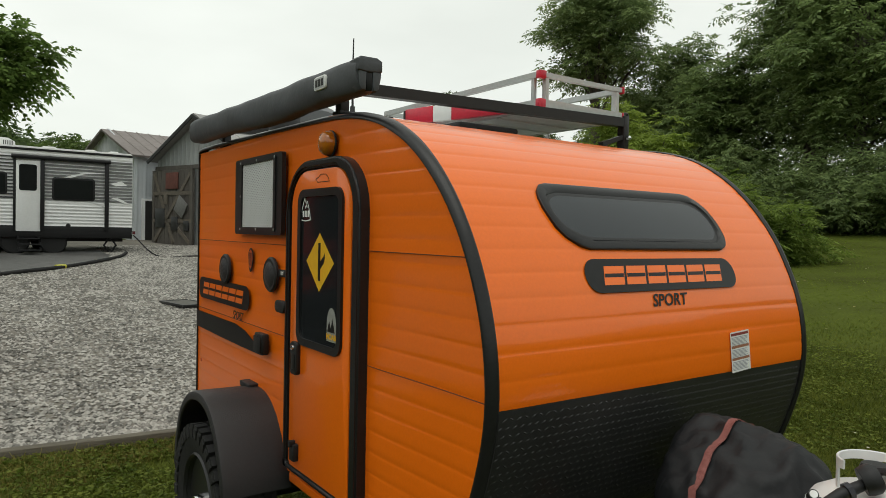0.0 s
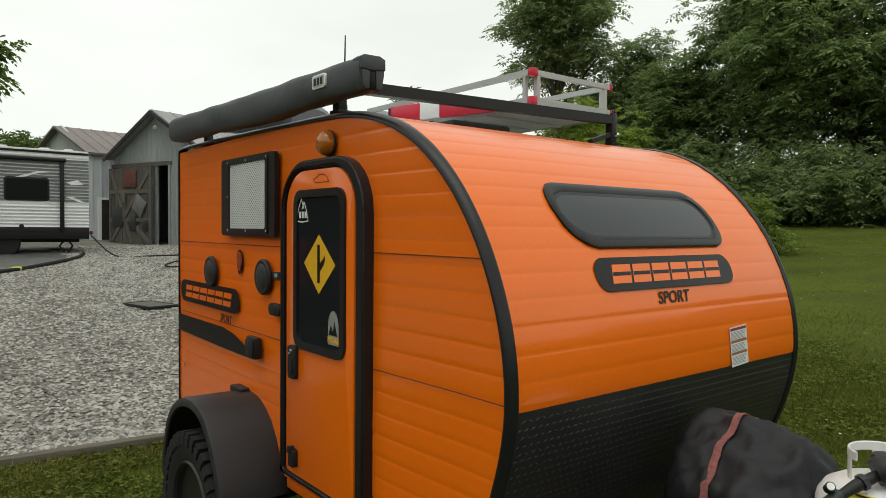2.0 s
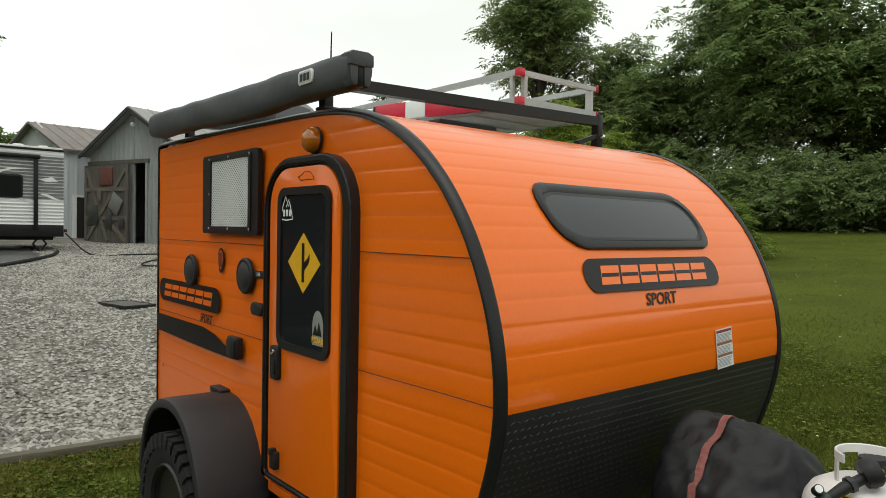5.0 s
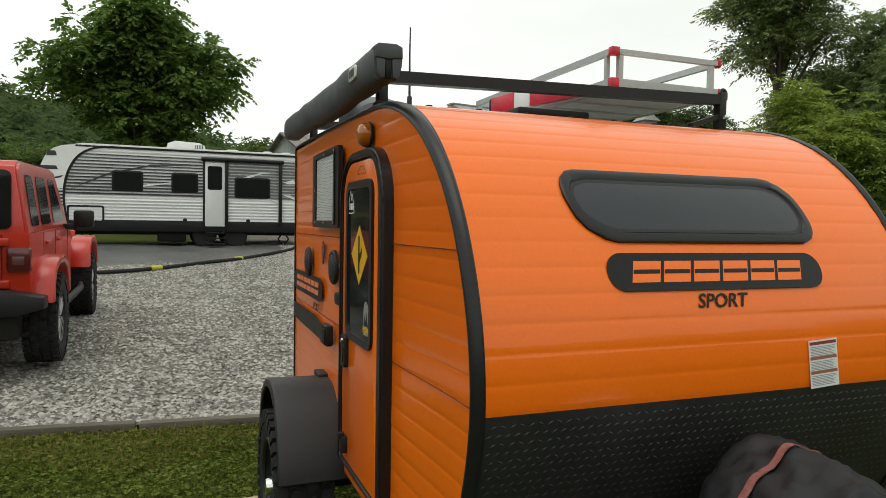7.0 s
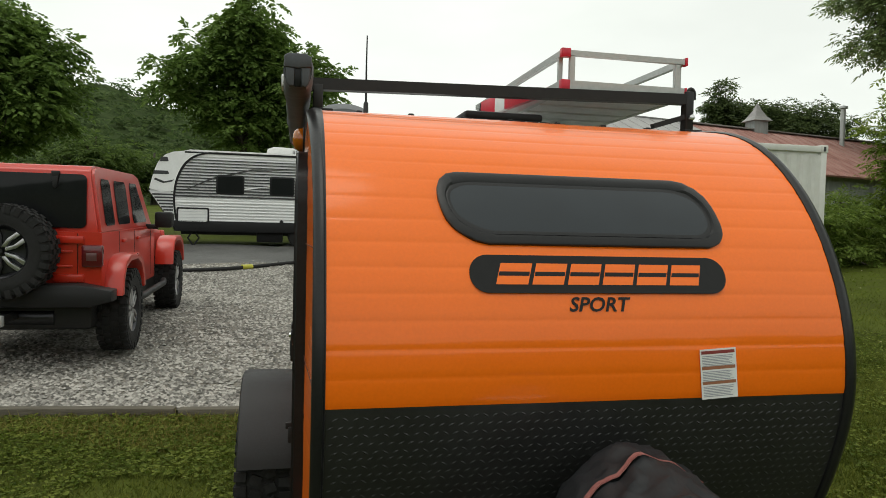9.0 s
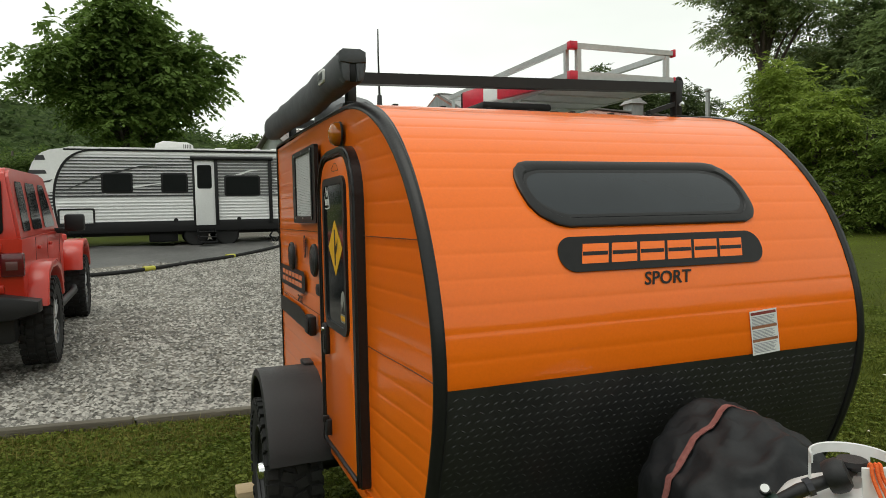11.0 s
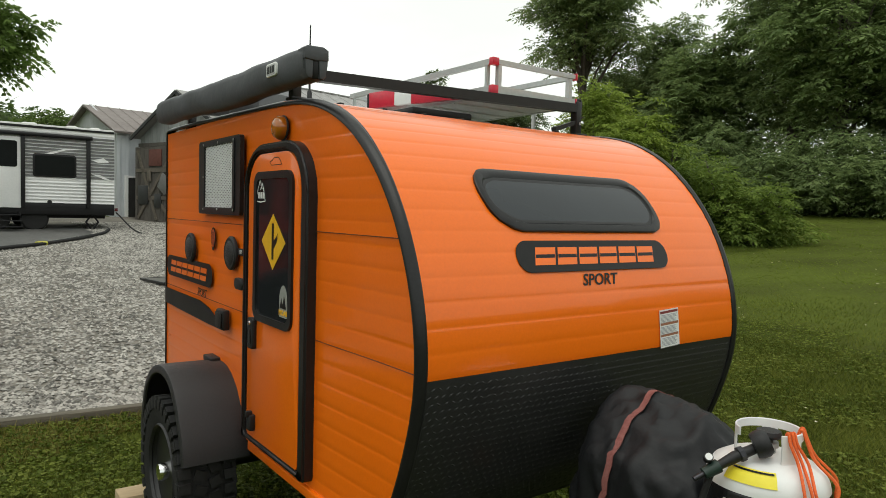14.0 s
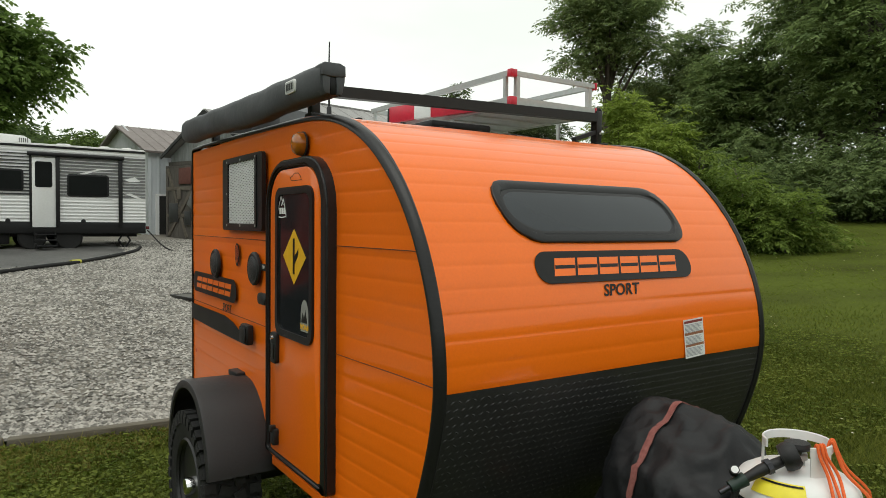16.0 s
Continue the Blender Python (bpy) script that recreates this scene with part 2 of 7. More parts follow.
# ---- the camper: nose towards -y, sides at x = -0.80 and 0.80 ----
NOSE = [(0.205, 0.53), (0.143, 0.62), (0.086, 0.74), (0.043, 0.86), (0.014, 0.97), (0.002, 1.08), (0.011, 1.20), (0.040, 1.32),
        (0.089, 1.44), (0.152, 1.55), (0.238, 1.66), (0.347, 1.76), (0.461, 1.831), (0.59, 1.881), (0.75, 1.913), (0.95, 1.927), (1.4, 1.937), (2.0, 1.948), (2.5, 1.954)]
TAIL_Y, FLOOR_Z = 2.575, 0.545
LINE = [tuple(p) for p in spline(NOSE, 8)]
line_z = np.array([p[1] for p in LINE[:121]])
line_y = np.array([p[0] for p in LINE[:121]])


def nose_y(z):
    """The y of the nose at a height."""
    return float(np.interp(z, line_z, line_y))


def lap(s, pitch=0.069, deep=0.0014):
    """Relief of the rolled aluminium siding: each lap swells over its lower edge and draws back to a narrow groove."""
    f = (s / pitch) % 1.0
    if f < 0.3:
        return deep * (1 - (1 - f / 0.3) ** 2)
    if f < 0.92:
        return deep * (1 - 0.35 * ((f - 0.3) / 0.62) ** 2)
    return deep * 0.65 * (1 - f) / 0.08


def draw_in(y, s):
    """How far a side draws in towards the nose; the far one stays nearly straight."""
    t = min(max((0.62 - y) / 0.5, 0.0), 1.0)
    return (0.017 if s < 0 else 0.004) * t * t * (3 - 2 * t)


def dent(u, v):
    """Slow waves in the thin sheet."""
    return 0.0016 * noise.noise(Vector((u * 2.2, v * 5.0, 1.7))) + 0.0006 * noise.noise(Vector((u * 6.5, v * 13.0, 8.1)))


camper = thing("teardrop_camper", "orange and black off-road teardrop camper on lawn", "camper", (0, 1.3, 0))


def side_wall(x, label):
    s = math.copysign(1, x)
    bm = bmesh.new()
    rows = []
    z = FLOOR_Z
    zs = []
    while z < 1.926:
        zs.append(z)
        z += 0.004
    for z in zs:
        y0 = nose_y(z) + 0.012
        ys = [y0 + (TAIL_Y - 0.012 - y0) * k / 24 for k in range(25)]
        d = lap(z - 1.08, deep=0.0014)
        rows.append([bm.verts.new((x + s * (d - 0.008 - draw_in(y, s) + dent(y, z + x)), y, z)) for y in ys])
    for a, b in zip(rows, rows[1:]):
        for k in range(24):
            bm.faces.new((a[k], a[k + 1], b[k + 1], b[k]))
    # back of the wall, so that it has thickness
    inner = [[bm.verts.new((x - s * 0.03, r[k].co.y, r[k].co.z)) for k in (0, 24)] for r in (rows[0], rows[len(rows) // 2], rows[-1])]
    for a, b in zip(inner, inner[1:]):
        bm.faces.new((a[0], a[1], b[1], b[0]))
    return part("side_wall", bm, ORANGE, camper, label, angle=30)


side_wall(-0.797, "orange ribbed aluminium side wall")
side_wall(0.797, "orange ribbed aluminium side wall")
for x in (-0.793, 0.793):
    for z in (1.08, 1.452):
        s = math.copysign(1, x)
        ys = [nose_y(z) + 0.014 + (TAIL_Y - 0.028 - nose_y(z)) * k / 24 for k in range(25)]
        path = [(s * (abs(x) - draw_in(y, s)), y, z) for y in ys]
        part("panel_seam", tube(path, 0.0015, 5), SEAM, camper)

# nose and roof skin, with its laps running across
arc, samples = 0.0, []
for a, b in zip(LINE, LINE[1:]):
    length = math.dist(a, b)
    count = max(2, int(length / 0.004))
    for i in range(count):
        t = i / count
        samples.append((a[0] + (b[0] - a[0]) * t, a[1] + (b[1] - a[1]) * t, arc + length * t, (b[0] - a[0]) / length, (b[1] - a[1]) / length))
    arc += length
BREAK_Z = 1.059
break_arc = next(s[2] for s in samples if s[1] >= BREAK_Z)


SKIN_X = [-0.752 + 1.504 * k / 28 for k in range(29)]


def skin(lo, hi, deep, mat, name, label, inset=0.0):
    bm = bmesh.new()
    rows = []
    for y, z, s, ty, tz in samples:
        if lo <= s <= hi:
            d = (lap(s - break_arc, 0.072, deep) if deep else 0.0) - inset - deep
            rows.append([bm.verts.new((x, y - tz * (d + q), z + ty * (d + q))) for x in SKIN_X for q in (dent(x, s) if deep else 0.0,)])
    for a, b in zip(rows, rows[1:]):
        for k in range(28):
            bm.faces.new((a[k], a[k + 1], b[k + 1], b[k]))
    return part(name, bm, mat, camper, label, angle=30)


roof_arc = next(s[2] for s in samples if s[0] >= 0.86)
skin(break_arc, roof_arc, 0.0014, ORANGE, "front_skin", "orange ribbed aluminium nose")
# roof top is never seen; white keeps orange bounce off the basket floor
skin(roof_arc - 0.004, 1e9, 0.0, ROOF_WHITE, "roof_membrane", "unseen roof top, white against orange bounce", 0.002)
plate = skin(0.0, break_arc + 0.006, 0.0, BLACK_PLATE, "stone_guard", "black diamond plate stone guard", 0.003)
# raised lozenges of the diamond plate
bm = bmesh.new()
s = 0.03
row = 0
while s < break_arc - 0.01:
    i = min(range(len(samples)), key=lambda k: abs(samples[k][2] - s))
    y, z, _, ty, tz = samples[i]
    for c in range(58):
        x = -0.735 + c * 0.0258 + (0.0129 if row % 2 else 0)
        if x > 0.74:
            continue
        lean = 1 if (row + c) % 2 else -1
        up = Vector((0, ty, tz))
        out = Vector((0, -tz, ty))
        ax = (Vector((1, 0, 0)) + up * 0.55 * lean).normalized() if row % 2 else (Vector((1, 0, 0)) - up * 0.0 + up * 0.55).normalized()
        ay = out.cross(ax)
        c0 = Vector((x, y, z)) - out * 0.003
        tips = [c0 + ax * 0.0096, c0 + ay * 0.0030, c0 - ax * 0.0096, c0 - ay * 0.0030]
        top = bm.verts.new(c0 + out * 0.0018)
        ring = [bm.verts.new(p) for p in tips]
        for k in range(4):
            bm.faces.new((ring[k], ring[(k + 1) % 4], top))
    s += 0.0225
    row += 1
tagged(part("lozenge_relief", bm, BLACK_PLATE, plate, smooth=False), kind="stuff")

# rear wall, floor and inner closing
part("rear_wall", box(-0.757, 0.757, TAIL_Y - 0.03, TAIL_Y, FLOOR_Z, 1.93, 0.004), ORANGE, camper)
part("floor_pan", box(-0.752, 0.752, 0.22, TAIL_Y - 0.03, FLOOR_Z - 0.03, FLOOR_Z + 0.01), BLACK_TRIM, camper, "black floor pan")


def edge_trim(x):
    """Black rubber moulding round the outline of a side."""
    s = math.copysign(1, x)
    path = LINE + [(2.557, 1.95), (2.575, 1.935), (2.58, 1.90), (2.58, 1.2), (2.58, FLOOR_Z)]
    bm = bmesh.new()
    rows = []
    for i, (y, z) in enumerate(path):
        a, b = path[max(i - 1, 0)], path[min(i + 1, len(path) - 1)]
        n = Vector((0, -(b[1] - a[1]), b[0] - a[0])).normalized()
        p = Vector((0, y, z))
        shape = [(-0.747, -0.004), (-0.748, 0.003), (-0.752, 0.005), (-0.757, 0.0045), (-0.762, 0.0065), (-0.770, 0.007), (-0.779, 0.005), (-0.788, 0.0), (-0.796, -0.006), (-0.7985, -0.012), (-0.798, -0.017), (-0.790, -0.018)]
        rows.append([bm.verts.new(p + n * h + Vector((s * (-u - draw_in(y, s) * min(max((-u - 0.752) / 0.02, 0.0), 1.0)), 0, 0))) for u, h in shape])
    for a, b in zip(rows, rows[1:]):
        for k in range(len(shape) - 1):
            bm.faces.new((a[k], a[k + 1], b[k + 1], b[k]))
    return part("edge_moulding", bm, BLACK_TRIM, camper, "black rubber edge moulding")


edge_trim(-0.8)
edge_trim(0.8)
# orange skirt rail under the side
for x in (-0.803, 0.803):
    part("skirt_rail", box(min(x, x * 0.97), max(x, x * 0.97), 0.24, 1.22, 0.515, 0.553, 0.006), ORANGE, camper)

# door in the kerb side
SX = -0.80
door = part("door", prism(rounded(0.685, 1.185, 0.60, 1.735, (0.02, 0.02, 0.14, 0.14), 8), SX - 0.022, SX + 0.02, "x", 0.004), ORANGE, camper, "orange entry door with rounded top")
bm = bmesh.new()
add_ring(bm, rounded(0.618, 1.228, 0.578, 1.772, (0.02, 0.02, 0.19, 0.19), 8), rounded(0.668, 1.203, 0.60, 1.742, (0.015, 0.015, 0.155, 0.155), 8), SX - 0.03, SX + 0.01, "x")
bmesh.ops.bevel(bm, geom=[e for e in bm.edges if abs(e.verts[0].co.x - e.verts[1].co.x) < 1e-5 and e.verts[0].co.x < SX - 0.02], offset=0.008, segments=3, affect="EDGES")
part("door_frame", bm, BLACK_TRIM, camper, "black rubber door frame")
bm = bmesh.new()
add_ring(bm, rounded(0.668, 1.203, 0.585, 1.742, (0.015, 0.015, 0.155, 0.155), 8), rounded(0.686, 1.184, 0.601, 1.734, (0.02, 0.02, 0.14, 0.14), 8), SX - 0.012, SX + 0.02, "x")
part("door_gasket", bm, BLACK_VINYL, camper, "black door gasket")
bm = bmesh.new()
add_ring(bm, rounded(0.735, 1.105, 1.085, 1.665, 0.05), rounded(0.762, 1.078, 1.112, 1.638, 0.035), SX - 0.032, SX - 0.018, "x")
win = part("door_window", bm, BLACK_TRIM, door, "black framed tinted door window")
part("pane", prism(rounded(0.755, 1.085, 1.105, 1.645, 0.04), SX - 0.025, SX - 0.019), TINTED, door, "dark tinted pane")
bm = bmesh.new()
add_prism(bm, [(0.800, 1.402), (0.916, 1.296), (1.028, 1.402), (0.916, 1.506)], SX - 0.0268, SX - 0.026)
part("road_sign_sticker", bm, WARN_YELLOW, door, "yellow diamond road sign sticker")
bm = bmesh.new()
add_box(bm, SX - 0.0275, SX - 0.0269, 0.908, 0.926, 1.335, 1.47)
add_prism(bm, [(0.908, 1.375), (0.908, 1.405), (0.885, 1.42), (0.872, 1.435), (0.872, 1.415), (0.88, 1.40)], SX - 0.0275, SX - 0.0269)
part("sign_symbol", bm, BLACK_VINYL, door, "black side road symbol", smooth=False)
text_mesh("place_sticker", "MOAB", 0.027, Matrix.Translation((SX - 0.0272, 0.812, 1.146)) @ pose(0, 0, 0, 90, 0, -90), WARN_YELLOW, door, "yellow and grey arch sticker", 0.0004, bold=0.001)
bm = bmesh.new()
dome_line = [(0.812 + 0.036 * math.cos(math.pi * k / 10), 1.19 + 0.058 * math.sin(math.pi * k / 10)) for k in range(11)]
add_prism(bm, dome_line + [(0.776, 1.13), (0.848, 1.13)], SX - 0.0266, SX - 0.026)
arch_sticker = part("arch_sticker", bm, material("grey_sticker", (0.27, 0.27, 0.25), 0.5), door, "grey rock arch sticker", smooth=False)
bm = bmesh.new()
for u, v in ((0.826, 1.20), (0.802, 1.212)):
    add_prism(bm, [(u - 0.017, 1.163), (u + 0.017, 1.163), (u + 0.002, v)], SX - 0.0272, SX - 0.0266)
part("sticker_peaks", bm, BLACK_VINYL, arch_sticker, smooth=False)
bm = bmesh.new()
for peak in ([(0.998, 1.553), (1.016, 1.60), (1.03, 1.622), (1.047, 1.596)], [(1.03, 1.598), (1.052, 1.634), (1.072, 1.60), (1.09, 1.553)], [(1.09, 1.553), (1.045, 1.549), (0.998, 1.553)]):
    for (u0, v0), (u1, v1) in zip(peak, peak[1:]):
        d = Vector((u1 - u0, v1 - v0)).normalized() * 0.0022
        add_prism(bm, [(u0 + d.y, v0 - d.x), (u1 + d.y, v1 - d.x), (u1 - d.y, v1 + d.x), (u0 - d.y, v0 + d.x)], SX - 0.0268, SX - 0.026)
for u in (1.018, 1.04, 1.062):
    add_box(bm, SX - 0.0268, SX - 0.026, u - 0.007, u + 0.007, 1.563, 1.587)
part("club_sticker", bm, WHITE_TAPE, door, "white outlined mountain club sticker", smooth=False)
bm = bmesh.new()
shape = [(0.855, 1.688), (0.95, 1.688), (0.968, 1.700), (0.942, 1.706), (0.925, 1.716), (0.885, 1.714), (0.866, 1.703)]
for (u0, v0), (u1, v1) in zip(shape, shape[1:] + shape[:1]):
    d = Vector((u1 - u0, v1 - v0)).normalized() * 0.0011
    add_prism(bm, [(u0 + d.y, v0 - d.x), (u1 + d.y, v1 - d.x), (u1 - d.y, v1 + d.x), (u0 - d.y, v0 + d.x)], SX - 0.0228, SX - 0.022)
part("outline_sticker", bm, BLACK_VINYL, door, "thin black outline sticker", smooth=False)
handle = part("door_handle", prism(rounded(1.08, 1.14, 0.965, 1.09, 0.015), SX - 0.04, SX - 0.02, "x", 0.004), BLACK_PLASTIC, door, "black paddle door handle")
part("handle_recess", box(SX - 0.0425, SX - 0.039, 1.092, 1.125, 0.985, 1.045, 0.004), STEEL_BLACK, handle)
part("lock_cylinder", lathe([(0.0, -0.048), (0.009, -0.047), (0.010, -0.04)], (SX, 1.11, 1.068), "x", 14), CHROME, handle)
catch = part("door_catch", box(SX - 0.045, SX - 0.018, 1.085, 1.125, 0.635, 0.70, 0.006), BLACK_PLASTIC, door, "black door catch")
part("catch_arm", box(SX - 0.055, SX - 0.03, 1.095, 1.112, 0.69, 0.715, 0.003), BLACK_PLASTIC, catch)

# marker lamp over the door
lamp = part("porch_lamp_base", lathe([(0.047, 0.0), (0.047, -0.005), (0.043, -0.008), (0.0, -0.008)], (SX, 0.892, 1.823), "x", 28), BLACK_PLASTIC, camper, "round amber porch lamp")
part("lens", lathe([(0.044, -0.006), (0.043, -0.022), (0.034, -0.036), (0.017, -0.043), (0.0, -0.045)], (SX, 0.892, 1.823), "x", 28), AMBER, lamp, "amber ribbed lens")

# screened window box behind the door
bm = bmesh.new()
add_ring(bm, rounded(1.292, 1.862, 1.491, 1.831, 0.018), rounded(1.372, 1.765, 1.521, 1.807, 0.012), SX - 0.022, SX - 0.004, "x")
scr = part("screen_window", bm, BLACK_TRIM, camper, "black framed side window with white mesh screen")
part("pane", box(SX - 0.012, SX - 0.005, 1.33, 1.81, 1.508, 1.818), TINTED, scr)
bm = bmesh.new()
add_ring(bm, rounded(1.352, 1.785, 1.505, 1.821, 0.012), rounded(1.374, 1.763, 1.523, 1.805, 0.01), SX - 0.027, SX - 0.021, "x")
part("screen_frame", bm, BLACK_TRIM, scr, "black screen frame")
bm = bmesh.new()
def screen_strand(u0, v0, du, dv):
    """One diagonal wire of the mesh, cut off at the border."""
    ts = [t for t in (((1.374 - u0) / du), ((1.763 - u0) / du), ((1.523 - v0) / dv), ((1.805 - v0) / dv))]
    lo, hi = max(min(ts[0], ts[1]), min(ts[2], ts[3])), min(max(ts[0], ts[1]), max(ts[2], ts[3]))
    if hi - lo > 0.004:
        a, b = Vector((SX - 0.019, u0 + du * lo, v0 + dv * lo)), Vector((SX - 0.019, u0 + du * hi, v0 + dv * hi))
        side = Vector((0, -dv, du)).normalized() * 0.0039
        lift = Vector((-0.0015 if du * dv > 0 else -0.0005, 0, 0))
        bm.faces.new([bm.verts.new(p + lift) for p in (a - side, b - side, b + side, a + side)])


for k in range(-20, 42):
    screen_strand(1.374 + k * 0.021, 1.523, 1.0, 0.72)
    screen_strand(1.374 + k * 0.021, 1.523, -1.0, 0.72)
part("mesh_screen", bm, MESH_WHITE, scr, "white perforated mesh", smooth=False)
for u, v in ((1.362, 1.514), (1.775, 1.514), (1.362, 1.813), (1.775, 1.813), (1.57, 1.813), (1.57, 1.514), (1.775, 1.663)):
    part("screw", box(SX - 0.0295, SX - 0.0265, u - 0.005, u + 0.005, v - 0.005, v + 0.005, 0.002), ALU, scr)

# speakers, badge, plate, outlet and swoosh on the side
for y, z in ((2.04, 1.315), (1.43, 1.325)):
    sp = part("speaker", lathe([(0.074, -0.002), (0.074, -0.012), (0.067, -0.018), (0.059, -0.017)], (SX, y, z), "x", 32), BLACK_PLASTIC, camper, "round black outdoor speaker")
    part("grille", lathe([(0.061, -0.013), (0.05, -0.02), (0.026, -0.025), (0.0, -0.026)], (SX, y, z), "x", 28), FENDER, sp, "black speaker grille")
bm = bmesh.new()
add_prism(bm, [(1.70 + 0.035 * math.cos(a) * (1 if math.sin(a) > 0 else 0.75), 1.375 + 0.055 * math.sin(a)) for a in [2 * math.pi * k / 16 for k in range(16)]], SX - 0.002, SX + 0.0)
emblem = part("emblem_sticker", bm, BLACK_VINYL, camper, "small black oval emblem")
bm = bmesh.new()
add_prism(bm, [(1.70 + 0.027 * math.cos(a) * (1 if math.sin(a) > 0 else 0.75), 1.378 + 0.043 * math.sin(a)) for a in [2 * math.pi * k / 16 for k in range(16)]], SX - 0.0026, SX - 0.002)
part("emblem_field", bm, material("dark_red_ink", (0.40, 0.062, 0.012), 0.5, vary=0.2), emblem, "dark red field", smooth=False)
bm = bmesh.new()
for u in (1.688, 1.700, 1.712):
    add_box(bm, SX - 0.003, SX - 0.0026, u - 0.0018, u + 0.0018, 1.348, 1.408)
part("emblem_lines", bm, BLACK_VINYL, emblem, smooth=False)
plaque = part("model_plaque", box(SX - 0.006, SX - 0.001, 1.26, 1.355, 1.322, 1.352, 0.003), BLACK_PLASTIC, camper, "black model number plaque")
text_mesh("plaque_number", "109", 0.022, Matrix.Translation((SX - 0.0066, 1.315, 1.337)) @ pose(0, 0, 0, 90, 0, -90), WHITE_TAPE, plaque, depth=0.0003)
part("cable_hatch", prism(rounded(1.255, 1.355, 1.178, 1.228, 0.024), SX - 0.022, SX - 0.001, "x", 0.006), BLACK_PLASTIC, camper, "black oval cable hatch")
outlet = part("outlet_box", box(SX - 0.035, SX - 0.001, 1.455, 1.55, 0.98, 1.07, 0.008), BLACK_PLASTIC, camper, "black hinged outlet cover")
part("outlet_lid", box(SX - 0.041, SX - 0.035, 1.462, 1.543, 0.988, 1.058, 0.004), BLACK_PLASTIC, outlet)
part("swoosh_decal", prism([(2.555, 0.975), (2.555, 1.062), (1.90, 1.062), (1.76, 1.045), (1.55, 0.985), (1.555, 0.965), (1.80, 0.965), (2.1, 0.968)], SX - 0.0022, SX - 0.0012), BLACK_VINYL, camper, "black swoosh decal", smooth=False)
part("side_bolt", lathe([(0.009, -0.001), (0.009, -0.005), (0.0, -0.007)], (SX, 2.45, 0.80), "x", 10), WARN_RED, camper, "small red side reflector")


def brand_panel(m, width, high, parent):
    """A black pill with six slanted orange blocks; the blocks stand in for the maker's lettering."""
    pill = rounded(-width / 2, width / 2, -high / 2, high / 2, high * 0.48, 8)
    bm = bmesh.new()
    add_prism(bm, pill, -0.0005, 0.0006, "z", m)
    panel = part("brand_panel", bm, BLACK_VINYL, parent, "black pill shaped maker's panel", smooth=False)
    h, step, w = high * 0.56, width * 0.1335, width * 0.118
    lean = 0.3
    for k in range(6):
        u0 = -3.0 * step + k * step + 0.005 * width

        def slanted(a, b, c, d):
            return [(u0 + a * w + lean * (b - 0.5) * h, (b - 0.5) * h), (u0 + c * w + lean * (b - 0.5) * h, (b - 0.5) * h), (u0 + c * w + lean * (d - 0.5) * h, (d - 0.5) * h), (u0 + a * w + lean * (d - 0.5) * h, (d - 0.5) * h)]

        block = part("brand_block", add_prism(bmesh.new(), slanted(0, 0, 1, 1), 0.0008, 0.0014, "z", m), ORANGE, panel, "plain slanted orange block", smooth=False)
        part("slot", add_prism(bmesh.new(), slanted(0.02, 0.4, 0.98, 0.6), 0.0015, 0.0018, "z", m), BLACK_VINYL, block, smooth=False)
    return panel


side_m = Matrix.Translation((SX - 0.003, 2.105, 1.195)) @ pose(0, 0, 0, 90, 0, -90)
brand_panel(side_m, 0.80, 0.112, camper)
text_mesh("model_word", "SPORT", 0.06, Matrix.Translation((SX - 0.0026, 1.865, 1.102)) @ pose(0, 0, 0, 90, 0, -90) @ Matrix.Diagonal((0.8, 0.92, 1, 1)), BLACK_VINYL, camper, "black model lettering", 0.0004, 0.3, 0.0006)


def nose_pose(x, z, off=0.004):
    i = min(range(len(samples)), key=lambda k: abs(samples[k][1] - z) + (9 if samples[k][0] > 1 else 0))
    y, z0, _, ty, tz = samples[i]
    up, out = Vector((0, ty, tz)), Vector((0, -tz, ty))
    m = Matrix((Vector((1, 0, 0)), up, out)).transposed().to_4x4()
    return Matrix.Translation(Vector((x, y, z0)) + out * off) @ m


brand_panel(nose_pose(0.006, 1.397, 0.0028), 0.760, 0.108, camper)
text_mesh("model_word", "SPORT", 0.06, nose_pose(-0.018, 1.317, 0.0026) @ Matrix.Diagonal((0.96, 0.92, 1, 1)), BLACK_VINYL, camper, "black model lettering", 0.0005, 0.26, 0.0011)

# front window: long, slanted at its near corner, follows the bend of the nose
def on_nose(outline, off):
    out = []
    for x, z in outline:
        i = min(range(len(samples)), key=lambda k: abs(samples[k][1] - z) + (9 if samples[k][0] > 1 else 0))
        y, z0, _, ty, tz = samples[i]
        out.append(Vector((x, y - tz * off, z0 + ty * off)))
    return out


def window_line(grow):
    g = grow
    corners = [(-0.412 - g, 1.473 - g, 0.125), (0.425 + g, 1.473 - g, 0.085), (0.398 + g, 1.674 + g, 0.115), (-0.462 - g, 1.674 + g, 0.105)]
    pts = []
    n = len(corners)
    for i, (x, z, r) in enumerate(corners):
        p = np.array((x, z))
        a, b = np.array(corners[i - 1][:2]), np.array(corners[(i + 1) % n][:2])
        da, db = (a - p), (b - p)
        ra, rb = min(r, np.linalg.norm(da) * 0.5), min(r, np.linalg.norm(db) * 0.5)
        q0, q1 = p + da / np.linalg.norm(da) * ra, p + db / np.linalg.norm(db) * rb
        for k in range(11):
            t = k / 10
            pts.append(tuple((1 - t) ** 2 * q0 + 2 * t * (1 - t) * p + t * t * q1))
    return pts


